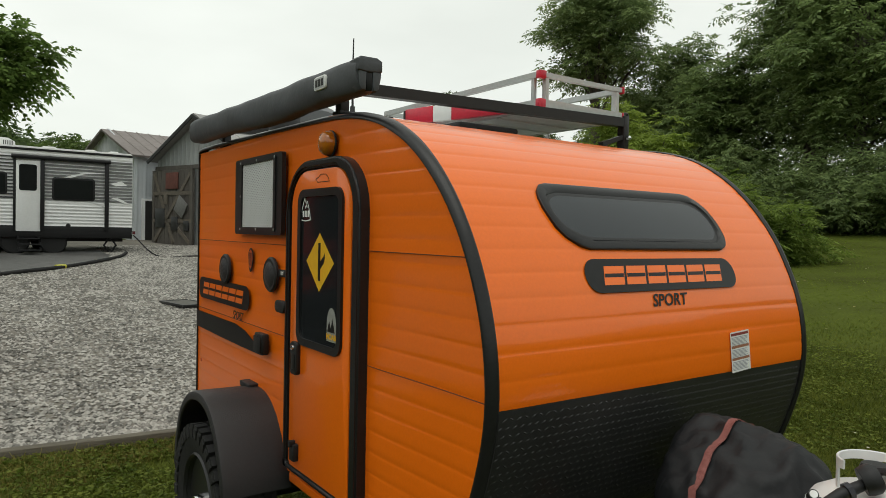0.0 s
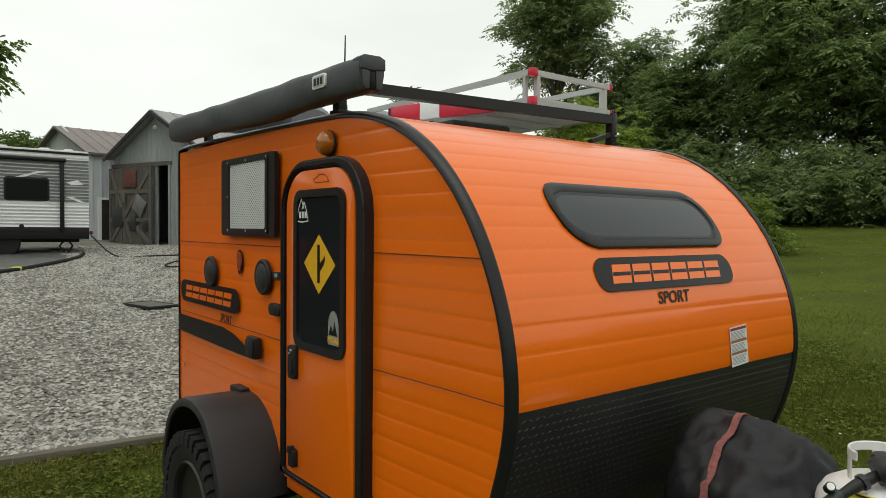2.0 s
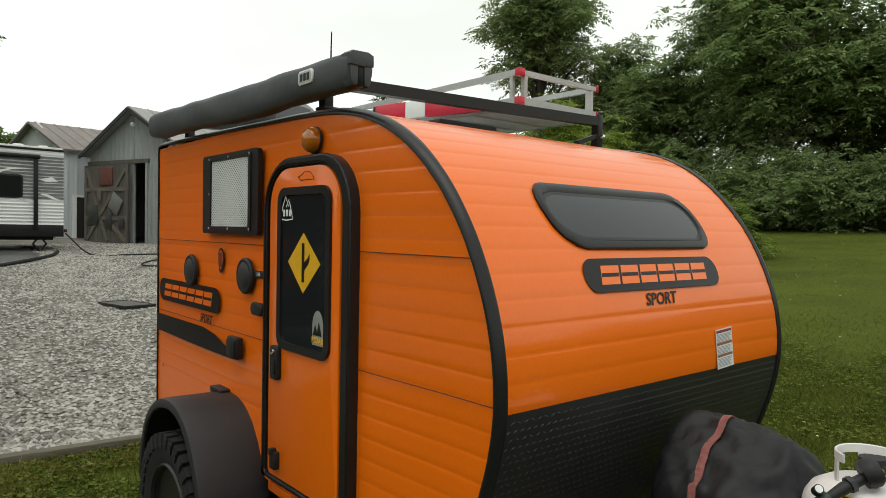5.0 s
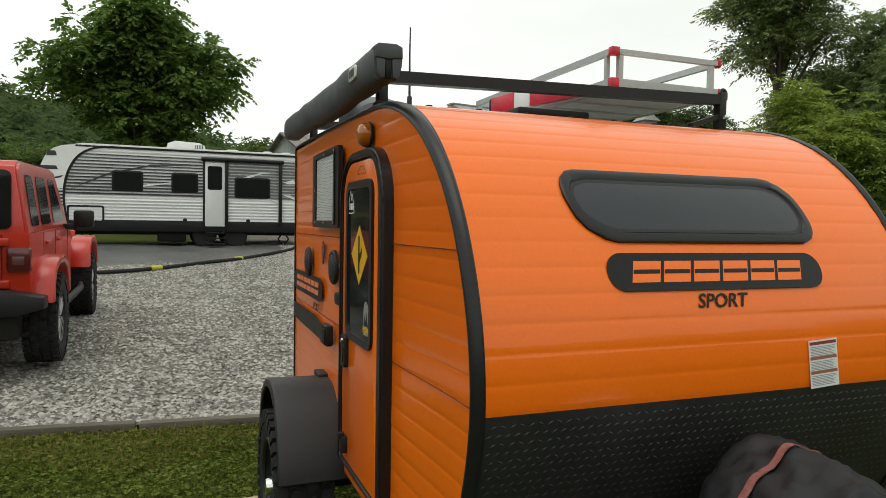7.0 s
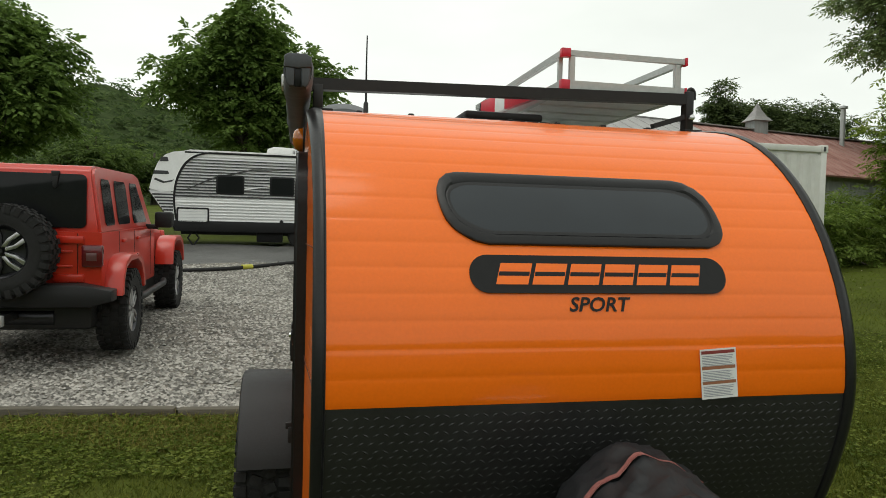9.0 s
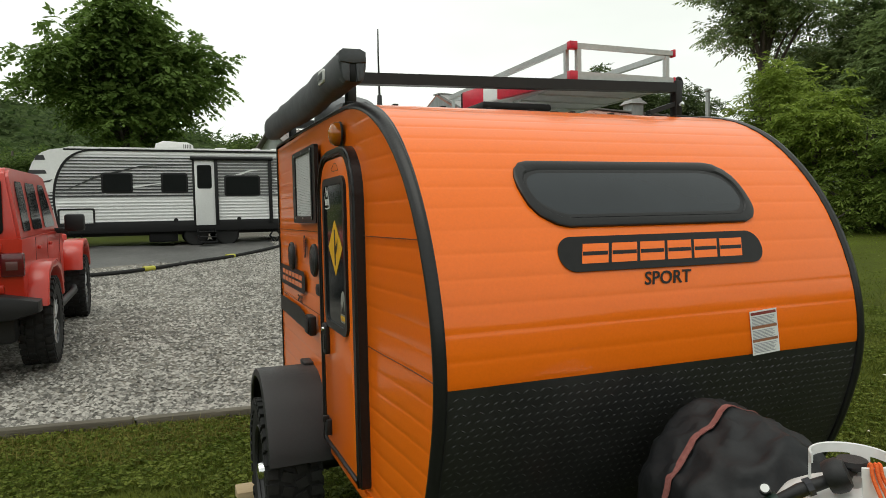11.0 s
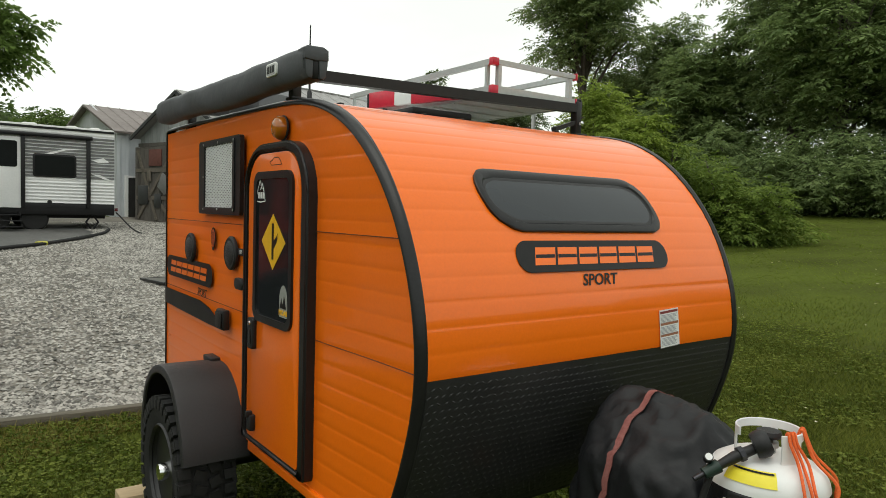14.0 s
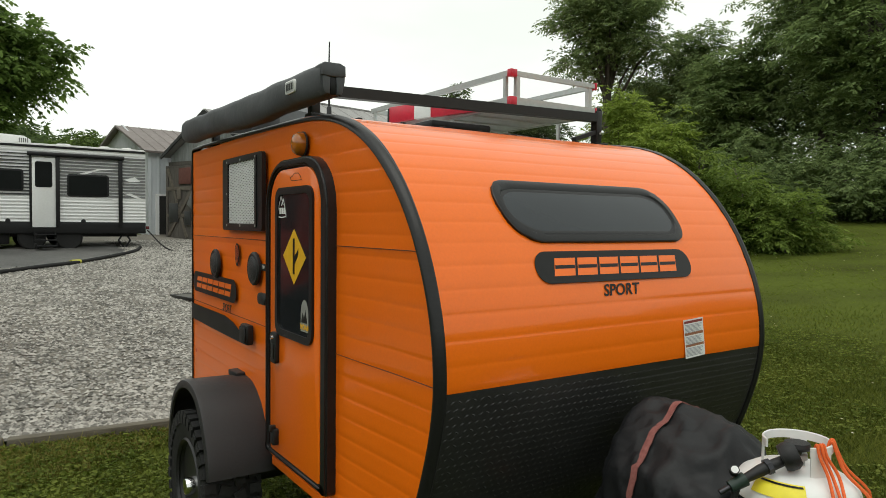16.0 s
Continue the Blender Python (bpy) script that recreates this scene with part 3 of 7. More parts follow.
lines = [(0.0, -0.002), (0.0, 0.007), (-0.005, 0.010), (-0.022, 0.0095), (-0.026, 0.0035), (-0.031, 0.0045), (-0.040, 0.002)]
bm = bmesh.new()
rows = [[bm.verts.new(p) for p in on_nose(window_line(g), o)] for g, o in lines]
for a, b in zip(rows, rows[1:]):
    for k in range(len(a)):
        bm.faces.new((a[k], a[(k + 1) % len(a)], b[(k + 1) % len(a)], b[k]))
fw = part("front_window", bm, BLACK_TRIM, camper, "long smoked front window in black frame")
bm = bmesh.new()
rows = []
for t in [k / 16 for k in range(17)]:
    base = window_line(-0.028)
    lo, hi = min(p[1] for p in base), max(p[1] for p in base)
    z = lo + (hi - lo) * t
    xs = []
    for (x0, z0), (x1, z1) in zip(base, base[1:] + base[:1]):
        zz = min(max(z, lo + 0.002), hi - 0.002)
        if (z0 - zz) * (z1 - zz) <= 0 and abs(z1 - z0) > 1e-9:
            xs.append(x0 + (x1 - x0) * (zz - z0) / (z1 - z0))
    rows.append([bm.verts.new(p) for p in on_nose([(min(xs) + (max(xs) - min(xs)) * k / 8, z) for k in range(9)], 0.003)])
for a, b in zip(rows, rows[1:]):
    for k in range(8):
        bm.faces.new((a[k], a[k + 1], b[k + 1], b[k]))
part("pane", bm, TINTED_FRONT, fw, "smoked acrylic pane")
bm = bmesh.new()
for z0 in (1.500, 1.508):
    a = on_nose([(-0.34, z0), (0.31, z0)], 0.005)
    b = on_nose([(-0.34, z0 + 0.003), (0.31, z0 + 0.003)], 0.005)
    bm.faces.new([bm.verts.new(p) for p in (a[0], a[1], b[1], b[0])])
part("lower_seal", bm, BLACK_TRIM, fw, smooth=False)

# clips along the front edge of the roof and a side marker
for k in range(7):
    part("roof_clip", box(-0.62 + 0.19 * k, -0.60 + 0.19 * k, 0.80, 0.83, 1.912, 1.929, 0.003), BLACK_PLASTIC, camper)
part("side_marker", box(SX - 0.02, SX + 0.01, 0.30, 0.34, 0.553, 0.59, 0.005), BLACK_PLASTIC, camper, "small black side marker")

# warning label under the window
lm = nose_pose(0.333, 1.131, 0.0026) @ Matrix.Rotation(radians(3.2), 4, "Z")
bm = bmesh.new()
add_prism(bm, [(-0.056, -0.069), (0.056, -0.069), (0.056, 0.069), (-0.056, 0.069)], 0, 0.0006, "z", lm)
HEAD_RED = material("label_head_red", (0.22, 0.03, 0.025), 0.6, vary=0.1)
HEAD_BROWN = material("label_head_brown", (0.30, 0.12, 0.06), 0.6, vary=0.1)
lab = part("warning_label", bm, LABEL_PAPER, camper, "white warning label with orange heads", smooth=False)
for v in (0.055, 0.012, -0.029):
    bm = bmesh.new()
    add_prism(bm, [(-0.052, v), (0.052, v), (0.052, v + 0.009), (-0.052, v + 0.009)], 0.0007, 0.0009, "z", lm)
    part("label_head", bm, HEAD_RED if v > 0.05 else HEAD_BROWN, lab, smooth=False)
rnd = random.Random(4)
for top in (0.05, 0.007, -0.034):
    bm = bmesh.new()
    for k in range(7):
        v = top - k * 0.0044
        add_prism(bm, [(-0.05, v - 0.0022), (0.05 - rnd.random() * 0.02, v - 0.0022), (0.05 - rnd.random() * 0.02, v), (-0.05, v)], 0.0007, 0.0009, "z", lm)
    part("label_text", bm, LABEL_INK, lab, smooth=False)

# wheels, arches, chassis
def wheel_parts(cx, cy, cz, side):
    R, W = 0.375, 0.235
    x0 = cx
    prof = [(0.205, -W * 0.42), (0.235, -W * 0.47), (0.283, -W * 0.5), (0.308, -W * 0.48), (0.319, -W * 0.40), (0.322, 0), (0.319, W * 0.40), (0.308, W * 0.48), (0.283, W * 0.5), (0.235, W * 0.47), (0.205, W * 0.42)]
    wheel = part("wheel", lathe(prof + [(0.20, 0), (0.205, -W * 0.42)], (x0, cy, cz), "x", 48), RUBBER, camper, "knobbly off-road wheel")
    bm = bmesh.new()
    for k in range(34):
        a = 2 * math.pi * k / 34
        for j, u in enumerate((-0.095, -0.035, 0.03, 0.09)):
            aa = a + (0.09 if j % 2 else 0)
            m = Matrix.Translation((x0, cy, cz)) @ Matrix.Rotation(aa, 4, "X")
            add_box(bm, u - 0.024, u + 0.024, -0.02, 0.02, 0.313, 0.335, 0.0, m @ Matrix.Rotation(0.35 * (-1) ** j, 4, "Z") if j in (1, 2) else m)
        for e in (-1, 1):
            m = Matrix.Translation((x0, cy, cz)) @ Matrix.Rotation(a, 4, "X")
            add_box(bm, min(e * 0.105, e * 0.123), max(e * 0.105, e * 0.123), -0.018, 0.018, 0.278, 0.319, 0.0, m)
    tagged(part("tread", bm, RUBBER, wheel, smooth=False), kind="stuff")
    o = side
    rim = part("rim", lathe([(0.0, o * 0.03), (0.06, o * 0.035), (0.08, o * 0.02), (0.13, o * 0.012), (0.165, o * 0.03), (0.19, o * 0.07), (0.205, o * 0.098), (0.214, o * 0.1), (0.214, o * 0.085), (0.2, o * 0.08)], (x0, cy, cz), "x", 40), BLACK_RIM, wheel, "black steel rim")
    part("hub_cap", lathe([(0.04, o * 0.03), (0.04, o * 0.105), (0.035, o * 0.12), (0.0, o * 0.125)], (x0, cy, cz), "x", 24), CHROME, rim, "bright hub cap")
    part("rim_edge", lathe([(0.198, o * 0.10), (0.206, o * 0.112), (0.213, o * 0.104), (0.206, o * 0.096), (0.198, o * 0.10)], (x0, cy, cz), "x", 40), BLACK_RIM, rim)
    for k in range(5):
        bm = bmesh.new()
        a = 2 * math.pi * k / 5
        bmesh.ops.create_cone(bm, segments=6, cap_ends=True, radius1=0.011, radius2=0.009, depth=0.03, matrix=Matrix.Translation((x0 + o * 0.035, cy + 0.062 * math.cos(a), cz + 0.062 * math.sin(a))) @ Matrix.Rotation(math.pi / 2, 4, "Y"))
        part("wheel_nut", bm, CHROME, rim)


WY, WZ = 1.60, 0.346
for side in (-1, 1):
    wheel_parts(side * 0.945, WY, WZ, side)
    # arch: a strip bent over the wheel with a rolled lip
    path = spline([(-0.385, 0.07), (-0.362, 0.20), (-0.29, 0.35), (-0.155, 0.442), (0.0, 0.470), (0.125, 0.447), (0.22, 0.38), (0.295, 0.275), (0.335, 0.19), (0.35, 0.13)], 4)
    bm = bmesh.new()
    rows = []
    for i, p in enumerate(path):
        a, b = path[max(i - 1, 0)], path[min(i + 1, len(path) - 1)]
        d = (b - a) / np.linalg.norm(b - a)
        n = np.array((-d[1], d[0]))
        shape = [(0.778, 0.0), (1.03, 0.004), (1.051, 0.0), (1.057, -0.012), (1.055, -0.032), (1.047, -0.036), (1.043, -0.014), (1.025, -0.008), (0.778, -0.012)]
        rows.append([bm.verts.new((side * u, WY - p[0] - n[0] * h * 1.0 * -1 * -1, WZ + p[1] + n[1] * h)) for u, h in shape])
    for a, b in zip(rows, rows[1:]):
        for k in range(len(shape) - 1):
            bm.faces.new((a[k], a[k + 1], b[k + 1], b[k]))
    bm.faces.new(rows[0]), bm.faces.new(rows[-1][::-1])
    fender = part("fender", bm, FENDER, camper, "black textured wheel arch")
    part("fender_bracket", box(min(side * 0.78, side * 0.835), max(side * 0.78, side * 0.835), WY + 0.01, WY + 0.13, WZ + 0.455, WZ + 0.482, 0.006), BLACK_PLASTIC, fender)
    part("chassis_rail", box(side * 0.62 - 0.03, side * 0.62 + 0.03, 0.25, 2.5, 0.43, 0.51, 0.004), STEEL_BLACK, camper)
part("axle", tube([(-0.86, WY, WZ), (0.86, WY, WZ)], 0.035, 14), STEEL_BLACK, camper)
for side in (-1, 1):
    part("tongue_beam", tube([(side * 0.55, 0.5, 0.45), (0.02 * side, -0.95, 0.45)], 0.04, 4), STEEL_BLACK, camper, "black steel tongue beam")
part("coupler", box(-0.05, 0.05, -1.15, -0.85, 0.42, 0.52, 0.01), STEEL_BLACK, camper, "black tow coupler")
part("tongue_plate", box(-0.32, 0.32, -0.78, 0.1, 0.490, 0.500), STEEL_BLACK, camper)
part("tongue_jack", tube([(0.0, -0.78, 0.02), (0.0, -0.78, 0.62)], 0.028, 12), STEEL_BLACK, camper)
part("jack_foot", box(-0.07, 0.07, -0.85, -0.71, 0.0, 0.02, 0.004), STEEL_BLACK, camper)
for x in (-0.6, 0.6):
    part("corner_jack", tube([(x, 2.35, 0.02), (x, 2.35, 0.45)], 0.02, 10), STEEL_BLACK, camper)

# ---- ground ----
def height(x, y):
    """The lie of the land: level round the camper, rising behind it and to the wood."""
    a, b = np.maximum(np.asarray(x, float) - 1.0, 0), np.maximum(np.asarray(y, float) - 3.2, 1e-4)
    s = np.minimum(np.hypot(a, b), 60.0)
    k = 0.04 + 0.025 * np.clip(np.arctan2(a, b) / 1.05, 0, 1)
    return k * s * s / (s + 4.0) * 1.25 - 0.17 * np.exp(-((np.asarray(x, float) - 5.0) ** 2 + (np.asarray(y, float) - 25.2) ** 2) / 9.0)


def ground_z(x, y):
    return float(height(x, y))


def leaf_material(name, dark, light, rough=0.6, spec=0.15):
    mat = material(name, dark, rough, second=light, grain=3.0, patch=0.5, islands=True, spec=spec)
    n, l = mat.node_tree.nodes, mat.node_tree.links
    bsdf, out = n["Principled BSDF"], n["Material Output"]
    thin, mix = n.new("ShaderNodeBsdfTranslucent"), n.new("ShaderNodeMixShader")
    mix.inputs[0].default_value = 0.5
    l.new(bsdf.inputs["Base Color"].links[0].from_socket, thin.inputs["Color"])
    l.new(bsdf.outputs[0], mix.inputs[1]), l.new(thin.outputs[0], mix.inputs[2]), l.new(mix.outputs[0], out.inputs[0])
    return mat


LAWN = material("lawn_soil", (0.044, 0.050, 0.012), 0.95, second=(0.096, 0.124, 0.019), grain=24, patch=0.8, bump=0.6, bump_scale=60, spec=0.05)
BLADE = leaf_material("grass_blades", (0.062, 0.085, 0.011), (0.20, 0.222, 0.042), 0.6)
BLADE_FAR = leaf_material("far_grass_blades", (0.10, 0.138, 0.017), (0.18, 0.228, 0.031), 0.8, 0.02)
CLOVER = leaf_material("clover_leaves", (0.085, 0.125, 0.013), (0.24, 0.285, 0.055), 0.6)
STONE_BED = material("gravel_bed", (0.085, 0.076, 0.062), 0.95, second=(0.27, 0.25, 0.212), grain=26, patch=1.3, bump=1.0, bump_scale=26)
STONE = material("limestone_gravel", (0.09, 0.085, 0.075), 0.85, second=(0.42, 0.40, 0.36), grain=30, patch=2, islands=True, bump=0.2, bump_scale=60)
OLD_WOOD = material("weathered_timber", (0.045, 0.039, 0.027), 0.85, second=(0.13, 0.115, 0.086), grain=18, patch=3, bump=0.5, bump_scale=40, stretch=(0.25, 2, 2), objects=True)
BARK = material("bark", (0.05, 0.042, 0.034), 0.9, second=(0.12, 0.10, 0.085), grain=9, patch=2, bump=0.8, bump_scale=14, stretch=(1, 1, 0.3))
LEAF_MAPLE = leaf_material("maple_leaves", (0.078, 0.135, 0.026), (0.18, 0.27, 0.065))
LEAF_WOOD = leaf_material("wood_leaves", (0.15, 0.215, 0.08), (0.285, 0.37, 0.14))
LEAF_DEEP = leaf_material("deep_wood_leaves", (0.135, 0.19, 0.076), (0.26, 0.335, 0.13))
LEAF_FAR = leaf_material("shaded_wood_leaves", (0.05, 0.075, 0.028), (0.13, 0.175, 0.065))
LEAF_BRIGHT = leaf_material("young_leaves", (0.14, 0.205, 0.028), (0.29, 0.37, 0.07))
LEAF_HEDGE = leaf_material("hedgerow_leaves", (0.06, 0.10, 0.024), (0.14, 0.20, 0.05))
LEAF_BUSH = leaf_material("bush_leaves", (0.10, 0.155, 0.026), (0.215, 0.29, 0.06))
LEAF_HILL = leaf_material("hill_leaves", (0.05, 0.085, 0.028), (0.11, 0.155, 0.055), 0.8)

# one sheet to the horizon, finer near the camper
lines = np.concatenate([-np.geomspace(900, 12, 22), np.linspace(-10, 34, 60), np.geomspace(36, 900, 20)])
gx, gy = np.meshgrid(lines, lines, indexing="ij")
gzv = height(gx, gy) + 0.012 * np.sin(gx * 1.7 + gy * 0.6) * np.sin(gy * 1.3) * (np.hypot(gx - 3, gy) > 3.5)
n = len(lines)
faces = [(i * n + j, (i + 1) * n + j, (i + 1) * n + j + 1, i * n + j + 1) for i in range(n - 1) for j in range(n - 1)]
ground = raw("ground", np.stack([gx, gy, gzv], -1).reshape(-1, 3).tolist(), faces, LAWN, smooth=True)
tagged(ground, "mown lawn with clover and bare patches", "lawn", kind="structure")


def kerb_y(x):
    return 3.66 - 0.10 * np.asarray(x, float)


gxs = np.linspace(-16, 2.6, 60)
gts = np.linspace(0, 1, 60) ** 1.4
vx, vt = np.meshgrid(gxs, gts, indexing="ij")
reach = 19.2 + 7.6 * np.clip((vx + 4.6) / 1.4, 0, 1) + 0.3 * np.sin(vx * 0.9)
vy = kerb_y(vx) + vt * (reach - kerb_y(vx))
vx = vx + vt * 5.0 * (vx + 16) / 18.6
vz = height(vx, vy) + 0.045 + 0.012 * np.sin(vx * 2.1) * np.sin(vy * 1.7)
m = 60
faces = [(i * m + j, (i + 1) * m + j, (i + 1) * m + j + 1, i * m + j + 1) for i in range(m - 1) for j in range(m - 1)]
gravel_bed = raw("gravel_drive", np.stack([vx, vy, vz], -1).reshape(-1, 3).tolist(), faces, STONE_BED, smooth=True)
tagged(gravel_bed, "pale crushed limestone gravel drive", "gravel drive", kind="structure")


def scatter(name, points, sizes, shape_v, shape_f, material_, label, category, rng, tall=(0.5, 1.0), flat=True, tilt=0.5):
    """Many small copies of one low shape joined in one mesh."""
    k, nv = len(points), len(shape_v)
    sv = np.array(shape_v, float)
    yaw = rng.uniform(0, 2 * np.pi, k)
    c, s = np.cos(yaw), np.sin(yaw)
    jit = rng.uniform(0.65, 1.25, (k, nv, 3))
    v = sv[None] * jit
    v[:, :, 2] *= rng.uniform(*tall, k)[:, None]
    v *= sizes[:, None, None]
    lean = rng.normal(0, tilt, (k, 2))
    x = v[:, :, 0] + v[:, :, 2] * lean[:, :1]
    y = v[:, :, 1] + v[:, :, 2] * lean[:, 1:]
    out = np.stack([x * c[:, None] - y * s[:, None], x * s[:, None] + y * c[:, None], v[:, :, 2]], -1) + points[:, None]
    f = np.array(shape_f)
    faces_ = (np.arange(k)[:, None, None] * nv + f[None]).reshape(-1, f.shape[1])
    mesh = bpy.data.meshes.new(name)
    mesh.vertices.add(k * nv)
    mesh.vertices.foreach_set("co", out.reshape(-1))
    cols = f.shape[1]
    mesh.loops.add(len(faces_) * cols)
    mesh.loops.foreach_set("vertex_index", faces_.reshape(-1).astype(np.int32))
    mesh.polygons.add(len(faces_))
    mesh.polygons.foreach_set("loop_start", np.arange(0, len(faces_) * cols, cols, dtype=np.int32))
    mesh.update(calc_edges=True)
    mesh.validate()
    mesh.materials.append(material_)
    ob = new(name, mesh)
    if not flat:
        mesh.shade_smooth()
    return tagged(ob, label, category, kind="stuff")


rng = np.random.default_rng(7)
# stones of the drive, thinning with distance
k = 115000
px = rng.uniform(-10.5, 2.5, k)
u = rng.uniform(0, 1, k) ** 1.75
py = kerb_y(px) + 0.06 + u * 17.5
more = 26000
qx, qy = rng.uniform(0.8, 6.2, more), rng.uniform(11, 23.5, more)
inside = (qx < 2.6 + 5.0 * ((qy - 3.5) / 21.5) ** 0.8 - 0.3) & ~((qx > 5.4) & (qy < 15.5))
px, py = np.concatenate([px, qx[inside]]), np.concatenate([py, qy[inside]])
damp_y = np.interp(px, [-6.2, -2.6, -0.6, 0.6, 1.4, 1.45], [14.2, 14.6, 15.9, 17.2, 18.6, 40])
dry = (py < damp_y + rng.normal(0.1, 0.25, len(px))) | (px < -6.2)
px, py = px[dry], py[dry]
size = rng.uniform(0.013, 0.032, len(px)) * (1 + 0.3 * np.clip((py - 5) / 10, 0, 1))
pz = height(px, py) + 0.049 + 0.012 * np.sin(px * 2.1) * np.sin(py * 1.7) + rng.uniform(-0.007, 0.007, len(px))
octa_v = [(1, 0.1, 0), (0.1, 1, 0.1), (-1, 0, 0), (0, -1, -0.1), (0.15, 0.1, 0.75)]
octa_f = [(0, 1, 4), (1, 2, 4), (2, 3, 4), (3, 0, 4)]
scatter("gravel", np.stack([px, py, pz], -1), size, octa_v, octa_f, STONE, "loose pale and grey crushed stones", "gravel", rng, (0.6, 1.0), tilt=0.1)


def blades(name, x0, x1, y0, y1, count, lo, hi, wide, rule, mat, label, tilt=0.6):
    x, y = rng.uniform(x0, x1, count), rng.uniform(y0, y1, count)
    worn = 0.5 + 0.5 * np.sin(x * 1.9 + 1.7 * np.sin(y * 1.3)) * np.sin(y * 2.3 + 1.4 * np.sin(x * 0.9))
    ok = rule(x, y) & (rng.uniform(0, 1, count) < 0.62 + 0.6 * worn)
    x, y = x[ok], y[ok]
    sz = rng.uniform(lo, hi, len(x))
    z = height(x, y) + 0.0
    v = [(-wide, 0, 0), (wide, 0, 0), (0.25, 0.1, 1.0)]
    return scatter(name, np.stack([x, y, z], -1), sz, v, [(0, 1, 2)], mat, label, "grass", rng, (0.55, 1.1), tilt=tilt)


before_kerb = lambda x, y: (y < kerb_y(x) - 0.04) | (x > 2.75)
blades("grass", -7.5, 0.7, -3.0, 4.5, 220000, 0.024, 0.056, 0.085, before_kerb, BLADE, "short green lawn grass")
def near_share(x, y):
    """1 on the lawn beside the camper, falling to 0 where the far lawn begins."""
    return np.clip((9.0 - np.maximum(x, y)) / 4.5, 0, 1)


blades("grass", 0.7, 9.0, -3.0, 9.0, 190000, 0.024, 0.058, 0.09, lambda x, y: before_kerb(x, y) & (rng.uniform(0, 1, len(x)) < near_share(x, y) + 0.1), BLADE, "short green lawn grass")
blades("grass", 0.8, 5.6, -2.6, 4.6, 170000, 0.026, 0.056, 0.13, before_kerb, BLADE, "short green lawn grass")
beyond = lambda x, y: (rng.uniform(0, 1, len(x)) > near_share(x, y)) & ~((y > 3) & (x < 3.0 + (y - 3.6) * 0.25))
blades("grass", 2.8, 36.0, -12.0, 22.0, 170000, 0.016, 0.032, 0.40, beyond, BLADE_FAR, "lawn grass running to the wood", 1.9)
DRY_BLADE = leaf_material("dry_grass_blades", (0.15, 0.135, 0.03), (0.33, 0.29, 0.09), 0.7)
blades("dry_grass", -8.5, 0.6, 2.7, 4.5, 70000, 0.03, 0.075, 0.07, lambda x, y: (y < kerb_y(x) - 0.05) & (y > kerb_y(x) - 0.62 - 0.25 * np.sin(x * 2.7)), DRY_BLADE, "dry yellow grass along the timber edging")
# clover
k = 76000
x, y = np.concatenate([rng.uniform(-5.5, 0.4, k // 2), rng.uniform(0.8, 6.5, k // 2)]), np.concatenate([rng.uniform(-0.5, 4.1, k // 2), rng.uniform(-3, 6, k // 2)])
patchy = np.sin(x * 2.3 + 1.1 * np.sin(y * 1.9)) * np.sin(y * 2.9 + x) > -0.6
ok = before_kerb(x, y) & patchy
x, y = x[ok], y[ok]
leaf_v = [(0, 0, 0.9), (0.5, 0.25, 1.15), (0.85, -0.1, 1.0), (0.5, -0.4, 1.1), (-0.4, 0.55, 1.1), (-0.75, 0.2, 1.0), (-0.35, -0.65, 1.12)]
scatter("clover", np.stack([x, y, height(x, y) + 0.012], -1), rng.uniform(0.015, 0.029, len(x)), leaf_v, [(0, 1, 2), (0, 2, 3), (0, 4, 5), (0, 5, 6), (0, 6, 3), (0, 1, 4)], CLOVER, "clover leaves in the lawn", "clover", rng, tilt=0.2)
# fallen flowers and leaves on the lawn
DRY = material("dry_leaf", (0.42, 0.36, 0.16), 0.8, second=(0.62, 0.60, 0.46), islands=True)
k = 420
x, y = rng.uniform(1.2, 22, k), rng.uniform(-3, 14, k)
ok = before_kerb(x, y)
scatter("fallen_leaves", np.stack([x[ok], y[ok], height(x[ok], y[ok]) + 0.045], -1), rng.uniform(0.014, 0.03, ok.sum()), [(1, 0, 0.2), (0, 0.6, 0), (-1, 0, 0.25), (0, -0.6, 0)], [(0, 1, 2), (0, 2, 3)], DRY, "pale fallen leaves and clover flowers", "leaves", rng, tilt=0.3)

# timber edging of the drive
x = -8.9
rnd = random.Random(3)
edging = thing("timber_edging", "weathered landscape timbers edging the gravel", "edging", (-3, float(kerb_y(-3)), 0), kind="structure")
while x < 2.5:
    length = 2.4
    m4 = Matrix.Translation((x + length / 2, float(kerb_y(x + length / 2)), ground_z(x, 3.7) + 0.02 + rnd.uniform(-0.006, 0.006))) @ Matrix.Rotation(-0.0997 + rnd.uniform(-0.008, 0.008), 4, "Z")
    part("timber", box(-length / 2 + 0.006, length / 2 - 0.006, -0.045, 0.045, -0.05, 0.055, 0.014, m4), OLD_WOOD, edging)
    x += length


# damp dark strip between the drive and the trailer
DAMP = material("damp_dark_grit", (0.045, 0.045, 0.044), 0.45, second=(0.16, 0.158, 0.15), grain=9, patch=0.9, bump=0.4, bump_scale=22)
bm = bmesh.new()
rows = []
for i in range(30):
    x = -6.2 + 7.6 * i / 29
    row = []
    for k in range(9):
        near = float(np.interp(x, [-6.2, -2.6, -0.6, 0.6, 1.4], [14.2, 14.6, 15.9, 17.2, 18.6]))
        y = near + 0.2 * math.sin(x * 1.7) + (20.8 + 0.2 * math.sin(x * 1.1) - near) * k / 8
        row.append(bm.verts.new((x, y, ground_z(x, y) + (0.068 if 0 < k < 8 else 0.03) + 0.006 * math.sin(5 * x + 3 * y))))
    rows.append(row)
